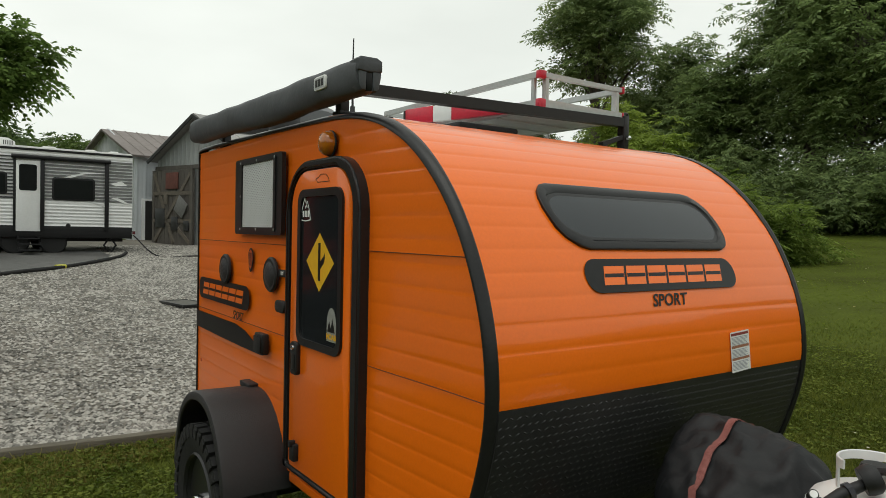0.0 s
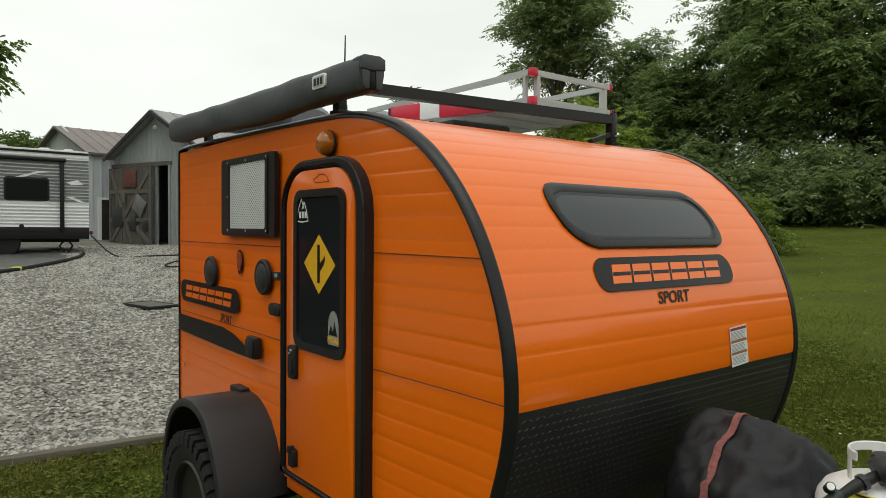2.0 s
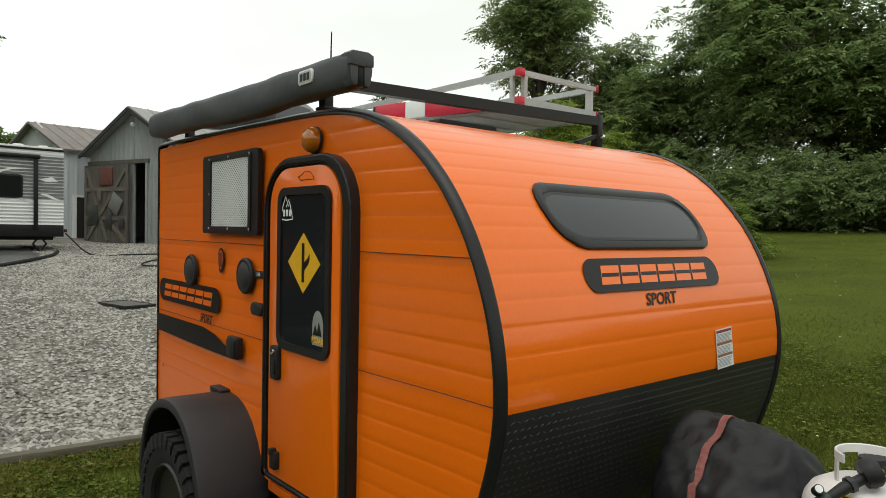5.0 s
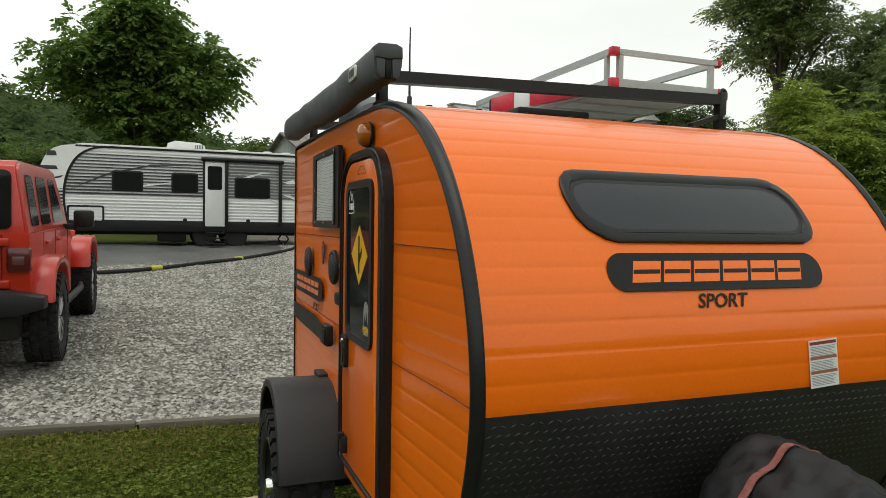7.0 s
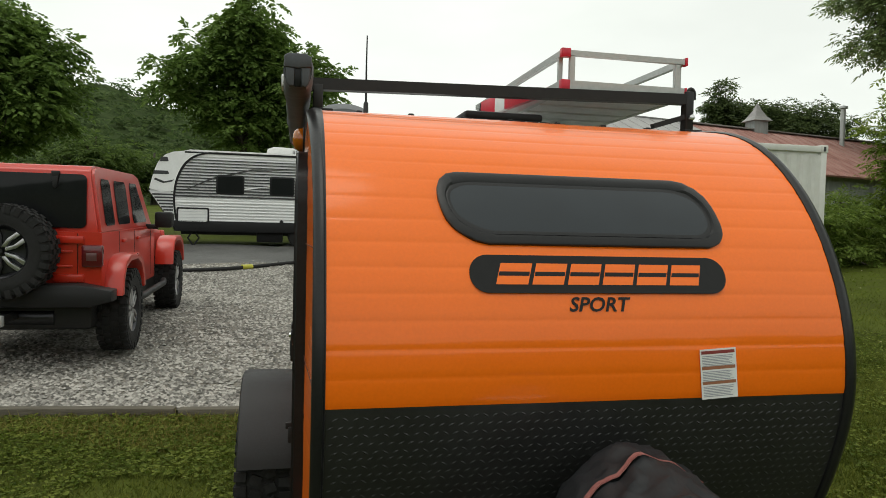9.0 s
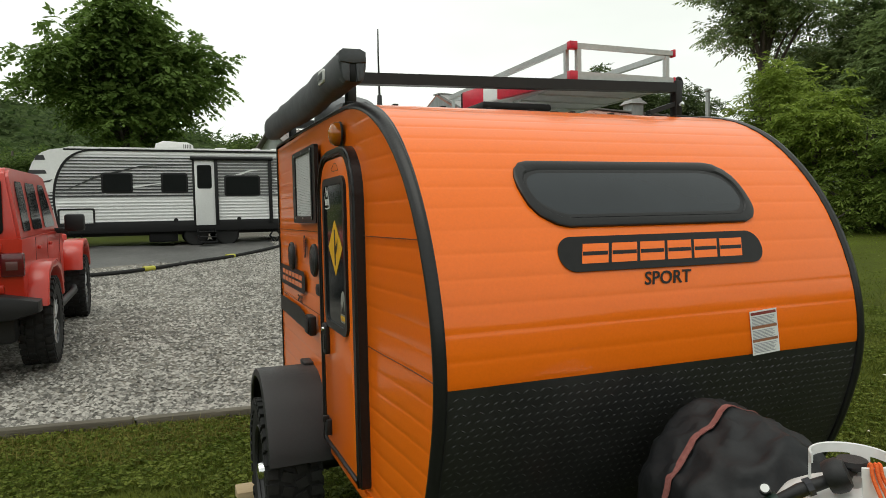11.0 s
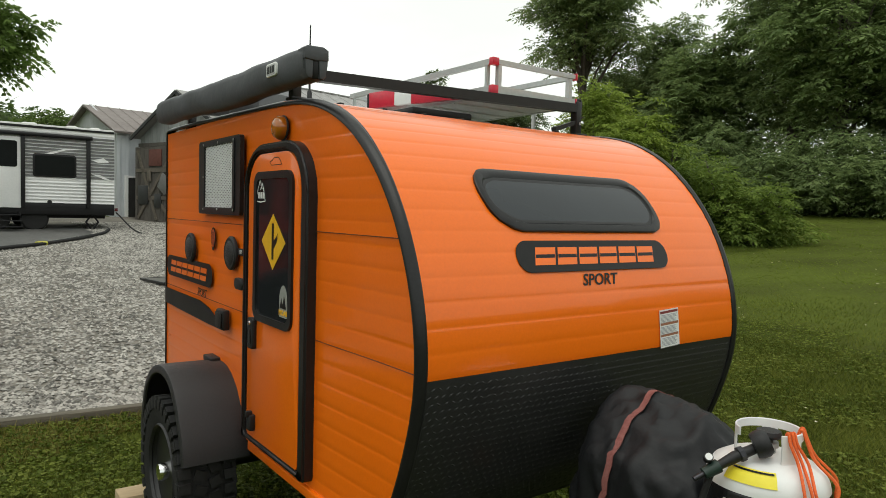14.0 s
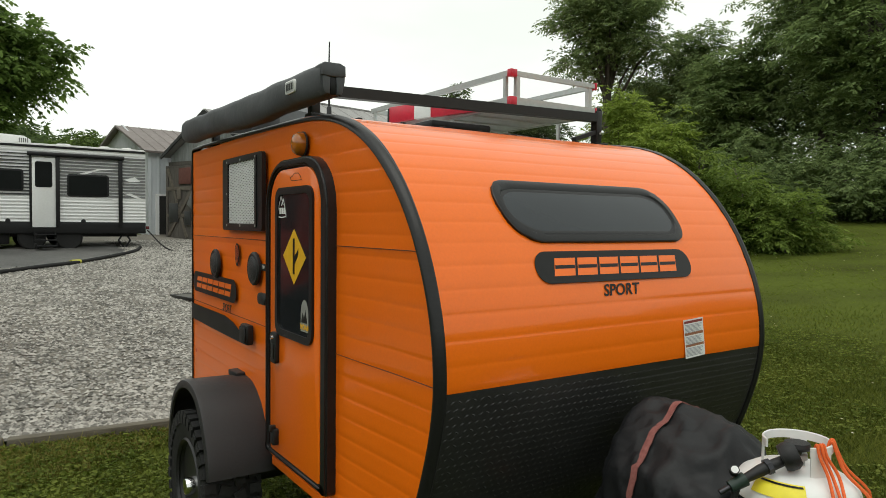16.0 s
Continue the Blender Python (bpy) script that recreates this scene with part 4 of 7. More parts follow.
for a, b in zip(rows, rows[1:]):
    for k in range(8):
        bm.faces.new((a[k], b[k], b[k + 1], a[k + 1]))
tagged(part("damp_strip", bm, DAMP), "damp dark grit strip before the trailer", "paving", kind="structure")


# ---- trees ----
def leaves(name, centres, radii, per, size, mat, parent, seed, droop=0.3, squash=0.62, broad=0.42):
    """Drooping sprays of seven leaflets, gathered on the upper side of each clump."""
    r = np.random.default_rng(seed)
    k, count = len(centres), max(2, per // 7)
    c = np.repeat(np.asarray(centres, float), count, 0)
    rad = np.repeat(np.asarray(radii, float), count)
    n = k * count
    d = r.normal(size=(n, 3))
    d[:, 2] = np.abs(d[:, 2]) * 0.9 - 0.35
    d /= np.linalg.norm(d, axis=1)[:, None]
    root = c + d * (rad * r.uniform(0.15, 1.0, n) ** 0.5)[:, None] * np.array((1, 1, squash))
    axis = d * np.array((1, 1, 0.35)) + r.normal(0, 0.4, (n, 3)) * np.array((1, 1, 0.45)) + np.array((0, 0, -0.05))
    axis /= np.linalg.norm(axis, axis=1)[:, None]
    side = np.cross(axis, np.array((0, 0, 1.0)) + r.normal(0, 0.25, (n, 3)))
    side /= np.linalg.norm(side, axis=1)[:, None]
    face = np.cross(side, axis)
    scale = r.uniform(0.7, 1.3, n)[:, None] * size
    quads = []
    for t, turn in ((0.18, 1), (0.24, -1), (0.48, 1), (0.54, -1), (0.78, 1), (0.84, -1), (1.0, 0)):
        at = root + axis * scale * 4.4 * t + np.array((0, 0, -droop * 4.4)) * scale * t * t
        way = axis * (0.55 if turn else 1.0) + side * 0.85 * turn - face * 0.25 + np.array((0, 0, -droop * t)) + r.normal(0, 0.16, (n, 3))
        way /= np.linalg.norm(way, axis=1)[:, None]
        flat = np.cross(face + r.normal(0, 0.3, (n, 3)), way)
        flat /= np.linalg.norm(flat, axis=1)[:, None]
        leaf = scale * r.uniform(0.75, 1.2, n)[:, None]
        quads.append(np.stack([at, at + way * leaf * 0.8 + flat * leaf * broad, at + way * leaf * 2.0, at + way * leaf * 0.8 - flat * leaf * broad], 1))
    v = np.stack(quads, 1).reshape(-1, 3)
    q = np.arange(len(v), dtype=np.int32)
    mesh = bpy.data.meshes.new(name)
    mesh.vertices.add(len(v))
    mesh.vertices.foreach_set("co", v.reshape(-1))
    mesh.loops.add(len(q))
    mesh.loops.foreach_set("vertex_index", q)
    mesh.polygons.add(len(q) // 4)
    mesh.polygons.foreach_set("loop_start", np.arange(0, len(q), 4, dtype=np.int32))
    mesh.update(calc_edges=True)
    return link_mesh(name, mesh, mat, parent, smooth=False)


def tree(x, y, tall, wide, clear, mat, label, seed, clumps=130, per=70, leaf=0.16, lean=0.0, base_z=None, gaps=0.35, category="tree", broad=0.42, droop=0.3):
    """A tapered trunk with limbs to the clumps of an uneven crown that begins at the height clear."""
    r = np.random.default_rng(seed)
    z0 = ground_z(x, y) if base_z is None else base_z
    ob = thing("tree", label, category, (x, y, z0))
    top = np.array((x + lean, y, z0 + tall * (1.0 if category == "tree" else 0.5)))
    trunk = spline([(x, y, z0 - 0.2), (x + 0.1 * lean, y + 0.1, z0 + tall * 0.25), (x + 0.45 * lean - 0.15, y - 0.1, z0 + tall * (0.55 if category == "tree" else 0.4)), tuple(top - np.array((0, 0, tall * 0.12)))], 4)
    rad = [max(0.02, wide * 0.075 * (1 - i / len(trunk)) ** 0.8 + 0.03) for i in range(len(trunk))]
    part("trunk", tube([tuple(p) for p in trunk], rad, 9), BARK, ob)
    mid = np.array((x + lean * 0.6, y, z0 + clear + (tall - clear) * 0.5))
    half = np.array((wide, wide, (tall - clear) * 0.5))
    d = r.normal(size=(clumps, 3))
    d /= np.linalg.norm(d, axis=1)[:, None]
    lump = 0.78 + 0.28 * np.sin(d[:, 0] * 4.1 + seed) * np.sin(d[:, 2] * 3.7 + seed * 1.3) + 0.14 * np.sin(d[:, 1] * 7.0 + seed)
    reach = r.uniform(gaps, 1.0, clumps) ** 0.5 * lump
    taper = 1.0 - 0.18 * np.clip(d[:, 2], 0, 1)
    centres = mid + d * half * (reach * taper)[:, None]
    for c in centres[:: max(1, clumps // 14)]:
        i = int(min(len(trunk) - 2, max(2, (c[2] - z0) / tall * len(trunk) * 0.72)))
        a = np.array(trunk[i])
        bend = a * 0.45 + c * 0.55 + np.array((0, 0, 0.12 * np.linalg.norm(c - a)))
        part("limb", tube([tuple(a), tuple(bend), tuple(c)], [rad[i] * 0.45, rad[i] * 0.26, 0.015], 6), BARK, ob)
    scale = wide / clumps ** (1 / 3) * 1.25
    leaves("crown", centres, r.uniform(0.6, 1.2, clumps) * scale, per, leaf, mat, ob, seed, droop, 0.62 if broad < 0.6 else 0.85, broad)
    return ob


def polar(az, d, x0=-1.3, y0=-1.5):
    return x0 + d * math.sin(radians(az)), y0 + d * math.cos(radians(az))


# shade trees behind the travel trailer
x, y = polar(-2.9, 28)
tree(x, y, 9.3, 3.2, 2.6, LEAF_MAPLE, "broad round maple in full leaf", 11, 300, 210, 0.095, broad=0.62, droop=0.45)
x, y = polar(-21.2, 27)
tree(x, y, 8.8, 3.1, 2.2, LEAF_MAPLE, "broad round maple in full leaf", 12, 260, 210, 0.095, broad=0.62, droop=0.45)
# the wood beside the lawn: tall trees, an open one, and shrubs at its foot
tree(*polar(46.8, 40), 15.8, 4.1, 5.6, LEAF_DEEP, "tall open-crowned walnut tree", 21, 230, 189, 0.115, gaps=0.2)
wood = [(53.5, 42, 10.8, 3.4, 1.0), (57.0, 38, 9.8, 3.0, 0.6), (62.6, 36, 15.0, 4.2, 1.0), (65.8, 33, 15.2, 3.3, 1.2), (70.5, 35, 10.5, 3.6, 1.0), (75.5, 33, 11.0, 4.0, 1.0), (63.5, 44, 17.5, 4.2, 2.0), (80, 34, 16, 5.2, 1.0), (49.5, 46, 9.8, 3.8, 0.6)]
for i, (az, d, tall, wide, clear) in enumerate(wood):
    tree(*polar(az, d), tall, wide, clear, LEAF_WOOD if i % 2 else LEAF_DEEP, "dark broadleaf tree at the edge of the wood", 30 + i, 230, 168, 0.12, lean=0.4 * (-1) ** i)
for i, (az, d, tall, wide) in enumerate([(58.5, 32, 4.0, 2.6), (62.5, 31, 3.6, 2.6), (66.5, 30, 3.8, 2.8), (71, 30, 3.4, 2.8), (75.5, 30, 3.6, 2.8), (80, 30, 3.8, 2.8), (54, 38, 6.5, 3.0)]):
    tree(*polar(az, d), tall, wide, -0.35 * tall, LEAF_DEEP, "dense shrub at the foot of the wood", 50 + i, 120, 168, 0.09, category="shrub")
for i, (az, d, tall, wide) in enumerate([(47.6, 20.5, 5.4, 1.0), (50.5, 19.5, 4.4, 1.25), (53.5, 19, 3.6, 1.5), (57.0, 19, 2.7, 1.7), (59.6, 18.6, 1.7, 1.3), (44.5, 21, 2.1, 1.5), (42.0, 19, 1.9, 1.6)]):
    tree(*polar(az, d), tall, wide, 0.15 if i < 2 else -0.45 * tall, LEAF_BRIGHT if i in (0, 1) else LEAF_BUSH, "young bright green sumac" if i in (0, 1) else "rounded green bush on the lawn", 70 + i, 95, 161, 0.062, category="bush", gaps=0.1, broad=0.36)
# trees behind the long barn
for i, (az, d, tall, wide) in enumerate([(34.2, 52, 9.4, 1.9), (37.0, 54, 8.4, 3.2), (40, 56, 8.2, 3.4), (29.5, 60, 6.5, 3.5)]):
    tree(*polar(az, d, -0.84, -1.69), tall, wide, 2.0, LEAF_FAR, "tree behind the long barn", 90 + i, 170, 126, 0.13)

# wooded hill far behind, run on unseen around the viewpoint to darken reflections
rng = np.random.default_rng(19)
# below -60 degrees: bare added ring, never in view, for darker window panes
ha = np.linspace(-270, 26, 200)
crest = 0.163 + 0.012 * np.sin(ha * 0.31) + 0.008 * np.sin(ha * 0.83 + 1) - 0.09 * np.clip((ha + 9) / 20, 0, 1)
verts, cl = [], []
for a, c in zip(ha, crest):
    for t in np.linspace(0, 1, 14):
        d = 110 + 110 * t
        h = 1.5 + (c * 215 - 1) * (t ** 1.2) - (1 - t) * 1.0
        x, y = polar(a, d)
        verts.append((x, y, h))
        for _ in range(3 if a > -60 else 0):
            aa, dd = a + rng.uniform(-0.55, 0.55), d + rng.uniform(-4, 4)
            x2, y2 = polar(aa, dd)
            cl.append((x2, y2, h + rng.uniform(-0.5, 2.2)))
nt = 14
faces = [(i * nt + j, (i + 1) * nt + j, (i + 1) * nt + j + 1, i * nt + j + 1) for i in range(len(ha) - 1) for j in range(nt - 1)]
hill = raw("wooded_hill", verts, faces, LEAF_HILL, smooth=True)
tagged(hill, "distant wooded hillside with an added unseen ring behind", "hill", kind="structure")
woods = leaves("hill_trees", cl, np.random.default_rng(5).uniform(1.6, 3.4, len(cl)), 32, 0.9, LEAF_HILL, None, 77)
tagged(woods, "far broadleaf woods on the hillside", "woods", kind="stuff")
# brighter hedge at the foot of the hill
for i, (az, d, tall, wide) in enumerate([(-14.5, 62, 6.2, 4.2), (-10.5, 66, 5.2, 4.5), (-25, 60, 6, 4.5), (-30, 60, 7, 4.5), (5.5, 70, 6.8, 4.0), (9.0, 75, 7.4, 3.6)]):
    tree(*polar(az, d), tall, wide, 0.3, LEAF_HEDGE, "far hedgerow tree in the meadow", 110 + i, 120, 126, 0.17)

# ---- things on the camper's roof ----
def rail(bm, a, b, w, h):
    """A rectangular bar from a to b."""
    a, b = Vector(a), Vector(b)
    d = (b - a)
    side, up = frame_axes(d)
    m = Matrix((d.normalized(), side, up)).transposed().to_4x4()
    return add_box(bm, 0, d.length, -w / 2, w / 2, -h / 2, h / 2, 0.0, Matrix.Translation(a) @ m)


rack = thing("roof_rack", "black steel roof rack with two crossbars", "roof rack", (0, 1.5, 1.96))
for y in (0.90, 2.22):
    part("crossbar", rail(bmesh.new(), (-0.80, y, 2.030), (0.765, y, 2.068), 0.04, 0.042), STEEL_BLACK, rack)
    for x, zt in ((-0.755, 2.03), (0.755, 2.10)):
        leg = part("leg", box(x - 0.018, x + 0.018, y - 0.022, y + 0.022, 1.928, zt, 0.005), STEEL_BLACK, rack)
        part("foot_plate", box(x - 0.025, x + 0.055, y - 0.03, y + 0.03, 1.930, 1.942, 0.003), STEEL_BLACK, leg)
    part("brace", rail(bmesh.new(), (0.60, y, 1.95), (0.74, y, 1.995), 0.03, 0.02), STEEL_BLACK, rack)
    part("end_hook", tube([tuple(p) for p in spline([(0.757, y, 2.04), (0.757, y, 2.098), (0.770, y, 2.112), (0.783, y, 2.098), (0.783, y, 2.07)], 4)], 0.009, 8), STEEL_BLACK, rack)
    part("bolt", lathe([(0.012, 0.0), (0.012, -0.012), (0.0, -0.014)], (0.755, y - 0.03, 1.99), "y", 8), CHROME, rack)

# rolled awning in its cover
awning = thing("rolled_awning", "rolled awning in grey vinyl cover on the rack", "awning", (-0.84, 1.5, 1.97))
AX = -0.828
bm = bmesh.new()
rows = []
for i in range(33):
    t = i / 32
    y = 0.575 + 1.90 * t
    swell = math.exp(-((t - 0.42) / 0.20) ** 2)
    top = 2.055 + 0.034 * t + 0.002 * math.sin(t * 7 + 1)
    low = 1.950 + 0.018 * t - 0.012 * swell + 0.002 * math.sin(t * 11)
    if i in (0, 32):
        top, low = top - 0.006, low + 0.006
    z, h = (top + low) / 2, (top - low) / 2
    w = (0.0475 + 0.002 * math.sin(t * 13)) * (0.94 if i in (0, 32) else 1.0)
    row = []
    for k in range(28):
        a = 2 * math.pi * k / 28
        c, s = math.cos(a), math.sin(a)
        q = 0.42 if s > 0 else 0.66
        narrow = 1.0 - 0.16 * max(0.0, -s)
        row.append(bm.verts.new((AX + narrow * w * math.copysign(abs(c) ** 0.5, c) + 0.0025 * math.sin(2 * a + 0.9 * i), y, z + h * math.copysign(abs(s) ** q, s) + 0.0015 * math.sin(i * 1.3 + 2 * a))))
    rows.append(row)
for a, b in zip(rows, rows[1:]):
    for k in range(28):
        bm.faces.new((a[k], a[(k + 1) % 28], b[(k + 1) % 28], b[k]))
bm.faces.new(rows[0]), bm.faces.new(rows[-1][::-1])
part("cover", bm, CANVAS, awning, "grey vinyl cover", angle=60)
part("end_flap", prism([(AX - 0.043, 2.016), (AX - 0.044, 2.050), (AX - 0.032, 2.059), (AX + 0.024, 2.060), (AX + 0.043, 2.051), (AX + 0.044, 2.018), (AX, 2.012)], 0.562, 0.62, "y", 0.005), CANVAS, awning, "folded end flap")
part("end_fold", prism([(AX - 0.040, 2.018), (AX - 0.036, 1.968), (AX - 0.026, 1.956), (AX - 0.011, 1.956), (AX - 0.009, 2.018)], 0.567, 0.62, "y", 0.005), CANVAS, awning, "folded end corner")
part("end_fold", prism([(AX + 0.009, 2.018), (AX + 0.013, 1.956), (AX + 0.027, 1.954), (AX + 0.036, 1.966), (AX + 0.040, 2.018)], 0.566, 0.62, "y", 0.005), CANVAS, awning, "folded end corner")
part("end_strap", box(AX - 0.010, AX + 0.010, 0.569, 0.58, 1.954, 2.018, 0.003), BLACK_VINYL, awning)
badge = part("badge", prism(rounded(0.772, 0.862, 1.990, 2.036, 0.012), AX - 0.0555, AX - 0.044, "x", 0.001), WHITE_TAPE, awning, "white edged maker's badge")
part("badge_field", prism(rounded(0.778, 0.856, 1.995, 2.031, 0.009), AX - 0.0563, AX - 0.0553), ALU, badge, smooth=False)
for k in range(3):
    part("badge_bar", box(AX - 0.0572, AX - 0.0562, 0.787 + 0.022 * k, 0.803 + 0.022 * k, 2.001, 2.025), BLACK_VINYL, badge)

# whip antenna
antenna = thing("whip_antenna", "thin black whip antenna on the roof", "antenna", (-0.547, 1.223, 1.96))
part("base", lathe([(0.022, 0), (0.022, 0.02), (0.012, 0.035), (0.010, 0.10), (0.006, 0.105)], (-0.547, 1.223, 1.930), "z", 14), BLACK_PLASTIC, antenna)
part("whip", tube([(-0.547, 1.223, 2.02), (-0.548, 1.224, 2.2), (-0.547, 1.223, 2.312)], [0.005, 0.0035, 0.0025], 6), STEEL_BLACK, antenna)

# roof vent and the grey dome beside the antenna
vent = thing("roof_vent", "low black roof vent hatch", "roof vent", (-0.01, 1.14, 1.96))
part("flange", box(-0.20, 0.18, 0.96, 1.34, 1.930, 1.952, 0.005), BLACK_PLASTIC, vent)
part("lid", box(-0.175, 0.155, 0.98, 1.32, 1.952, 1.986, 0.012), BLACK_PLASTIC, vent)
for k in range(6):
    part("screw", lathe([(0.006, 0), (0.006, -0.003), (0, -0.004)], (-0.15 + 0.056 * k, 0.96, 1.944), "y", 6), ALU, vent)
dome = thing("roof_scoop", "low grey plastic air scoop on the roof", "air scoop", (-0.62, 1.5, 1.96))
bm = bmesh.new()
rows = []
for i in range(9):
    t = i / 8
    w = 0.165 * (1 - (2 * t - 1) ** 6 * 0.25)
    row = []
    for k in range(11):
        a = math.pi * k / 10
        row.append(bm.verts.new((-0.625 - w * 0.78 * math.cos(a), 1.36 + 0.34 * t, 1.930 + (0.126 * math.sin(a) ** 0.45) * (1 - abs(2 * t - 1) ** 9 * 0.25))))
    rows.append(row)
for a, b in zip(rows, rows[1:]):
    for k in range(10):
        bm.faces.new((a[k], a[k + 1], b[k + 1], b[k]))
bm.faces.new(rows[0]), bm.faces.new(rows[-1][::-1])
part("shell", bm, material("grey_scoop", (0.12, 0.125, 0.13), 0.5), dome)

# aluminium cargo basket tied on the crossbars
basket = thing("cargo_basket", "aluminium cargo carrier basket with red corners", "cargo basket", (0.45, 1.4, 2.12))
X0, X1, Y0, Y1, Z0, Z1 = 0.207, 0.735, 0.905, 2.25, 2.070, 2.234


def bar(name, a, b, w, h, mat=ALU, parent=basket, label=""):
    return part(name, rail(bmesh.new(), a, b, w, h), mat, parent, label, smooth=False)


bar("front_top_rail", (X0, Y0, Z1 - 0.012), (X1, Y0, Z1 - 0.012), 0.02, 0.021)
bar("front_bottom_rail", (X0, Y0, Z0 + 0.02), (X1, Y0, Z0 + 0.02), 0.025, 0.045)
for x in (X0 + 0.035, X1 - 0.03):
    bar("front_post", (x, Y0 + 0.002, Z0 + 0.042), (x, Y0 + 0.002, Z1 - 0.025), 0.02, 0.022)
for x in (X0, X1):
    bar("side_top_rail", (x, Y0 + 0.01, Z1 - 0.012), (x, Y1, Z1 - 0.012), 0.02, 0.026)
    bar("side_bottom_rail", (x, Y0 + 0.01, Z0 + 0.02), (x, Y1, Z0 + 0.02), 0.025, 0.045)
    for y in (Y0 + 0.04, (Y0 + Y1) / 2, Y1 - 0.04):
        bar("side_post", (x, y, Z0 + 0.042), (x, y, Z1 - 0.025), 0.016, 0.018)
bar("rear_bottom_rail", (X0, Y1, Z0 + 0.02), (X1, Y1, Z0 + 0.02), 0.025, 0.045)
bar("rear_top_rail", (X0, Y1, Z1 - 0.012), (X1, Y1, Z1 - 0.012), 0.02, 0.026)
for k in range(6):
    x = X0 + 0.035 + k * (X1 - X0 - 0.07) / 5
    bar("floor_slat", (x, Y0 + 0.02, Z0 + 0.004), (x, Y1 - 0.02, Z0 + 0.004), 0.0925, 0.008, GALV)
for k in range(7):
    y = Y0 + 0.12 + k * 0.18
    bar("floor_crosspiece", (X0 + 0.01, y, Z0 - 0.004), (X1 - 0.01, y, Z0 - 0.004), 0.014, 0.008, GALV)
for x in (X0, X1):
    for z, h in ((Z1 - 0.012, 0.034), (Z0 + 0.02, 0.05)):
        end = x + 0.024 if x == X0 else x + 0.012
        part("corner_cap", box(x - 0.014 if x == X0 else x + 0.001, end, Y0 - 0.015, Y0 + 0.014, z - h / 2, z + h / 2, 0.003), RED_TAPE, basket, "red plastic corner cap")
board = thing("reflector_board", "red and white striped reflector board in the basket", "reflector board", (0.153, 1.5, 2.098))
for pts, mat in (([(1.07, 2.062), (1.478, 2.085), (1.478, 2.186), (1.30, 2.15), (1.07, 2.09)], RED_TAPE), ([(1.48, 2.086), (1.643, 2.094), (1.643, 2.178), (1.48, 2.178)], WHITE_TAPE), ([(1.645, 2.095), (1.915, 2.103), (1.915, 2.195), (1.645, 2.18)], RED_TAPE)):
    part("stripe", prism(pts, 0.138, 0.166, "x", 0.004), mat, board)
part("end_cap", box(0.136, 0.168, 1.915, 1.935, 2.10, 2.19, 0.005), BLACK_PLASTIC, board)

# ---- things on the tongue ----

cover = thing("covered_battery_box", "battery box under a black nylon cover with strap", "covered box", (0.0, -0.25, 0.50))
CX, CY = 0.0, -0.25
bm = bmesh.new()
rows = []
half = [(-0.218, 0.0), (-0.214, 0.26), (-0.208, 0.52), (-0.195, 0.65), (-0.140, 0.78), (-0.068, 0.895), (0.0, 1.0), (0.065, 0.965), (0.14, 0.88), (0.19, 0.74), (0.205, 0.45), (0.21, 0.0)]
for y, top, wide in spline([(-0.034, 0.89, 0.86), (-0.048, 0.945, 0.98), (-0.085, 0.977, 1.04), (-0.14, 0.976, 1.06), (-0.19, 0.972, 1.06), (-0.25, 0.966, 1.06), (-0.31, 0.957, 1.04), (-0.37, 0.938, 0.98), (-0.42, 0.90, 0.90), (-0.455, 0.83, 0.78), (-0.475, 0.73, 0.66)], 2):
    rows.append([bm.verts.new((wide * u, y + 0.012 * math.sin(9 * v + 5 * u), 0.50 + (top - 0.50) * v)) for u, v in spline(half, 3)])
for a, b in zip(rows, rows[1:]):
    for k in range(len(a) - 1):
        bm.faces.new((a[k], a[k + 1], b[k + 1], b[k]))
bm.faces.new(rows[0]), bm.faces.new(rows[-1][::-1])
bmesh.ops.subdivide_edges(bm, edges=bm.edges, cuts=1, use_grid_fill=True, smooth=0.6)
for v in bm.verts:
    q = v.co - Vector((CX, CY, 0.6))
    out = q.normalized()
    crease = abs(noise.noise(Vector((v.co.x * 9, v.co.y * 9, v.co.z * 4.5)))) * 0.040 + abs(noise.noise(Vector((v.co.x * 16 + 3, v.co.y * 22, v.co.z * 9)))) * 0.022 + abs(noise.noise(v.co * 31)) * 0.006
    v.co += out * (0.014 - crease) * min(1.0, max(0.0, (v.co.z - 0.5) / 0.06))
from mathutils.bvhtree import BVHTree
bmesh.ops.recalc_face_normals(bm, faces=bm.faces)
hull = BVHTree.FromBMesh(bm)
part("nylon_cover", bm, COVER, cover, "creased black nylon cover", angle=80)
# strap over the cover, laid on its near side
path = [np.array(hull.find_nearest(Vector(p))[0]) for p in spline([(0.14, -0.19, 0.88), (0.06, -0.19, 0.95), (-0.012, -0.188, 0.975), (-0.075, -0.186, 0.91), (-0.14, -0.19, 0.86), (-0.19, -0.195, 0.78), (-0.205, -0.188, 0.68), (-0.212, -0.182, 0.56), (-0.215, -0.178, 0.49)], 4)]
bm = bmesh.new()
rows = []
for i, p in enumerate(path):
    d = Vector(path[min(i + 1, len(path) - 1)] - path[max(i - 1, 0)]).normalized()
    out = (Vector(p) - Vector((CX, CY, 0.60))).normalized()
    w = d.cross(out).normalized() * 0.0125
    c = Vector(p) + out * 0.006
    rows.append([bm.verts.new(q) for q in (c - w, c - w + out * 0.003, c + w + out * 0.003, c + w)])
for a, b in zip(rows, rows[1:]):
    for k in range(4):
        bm.faces.new((a[k], a[(k + 1) % 4], b[(k + 1) % 4], b[k]))
part("strap", bm, STRAP, cover, "faded red webbing strap")
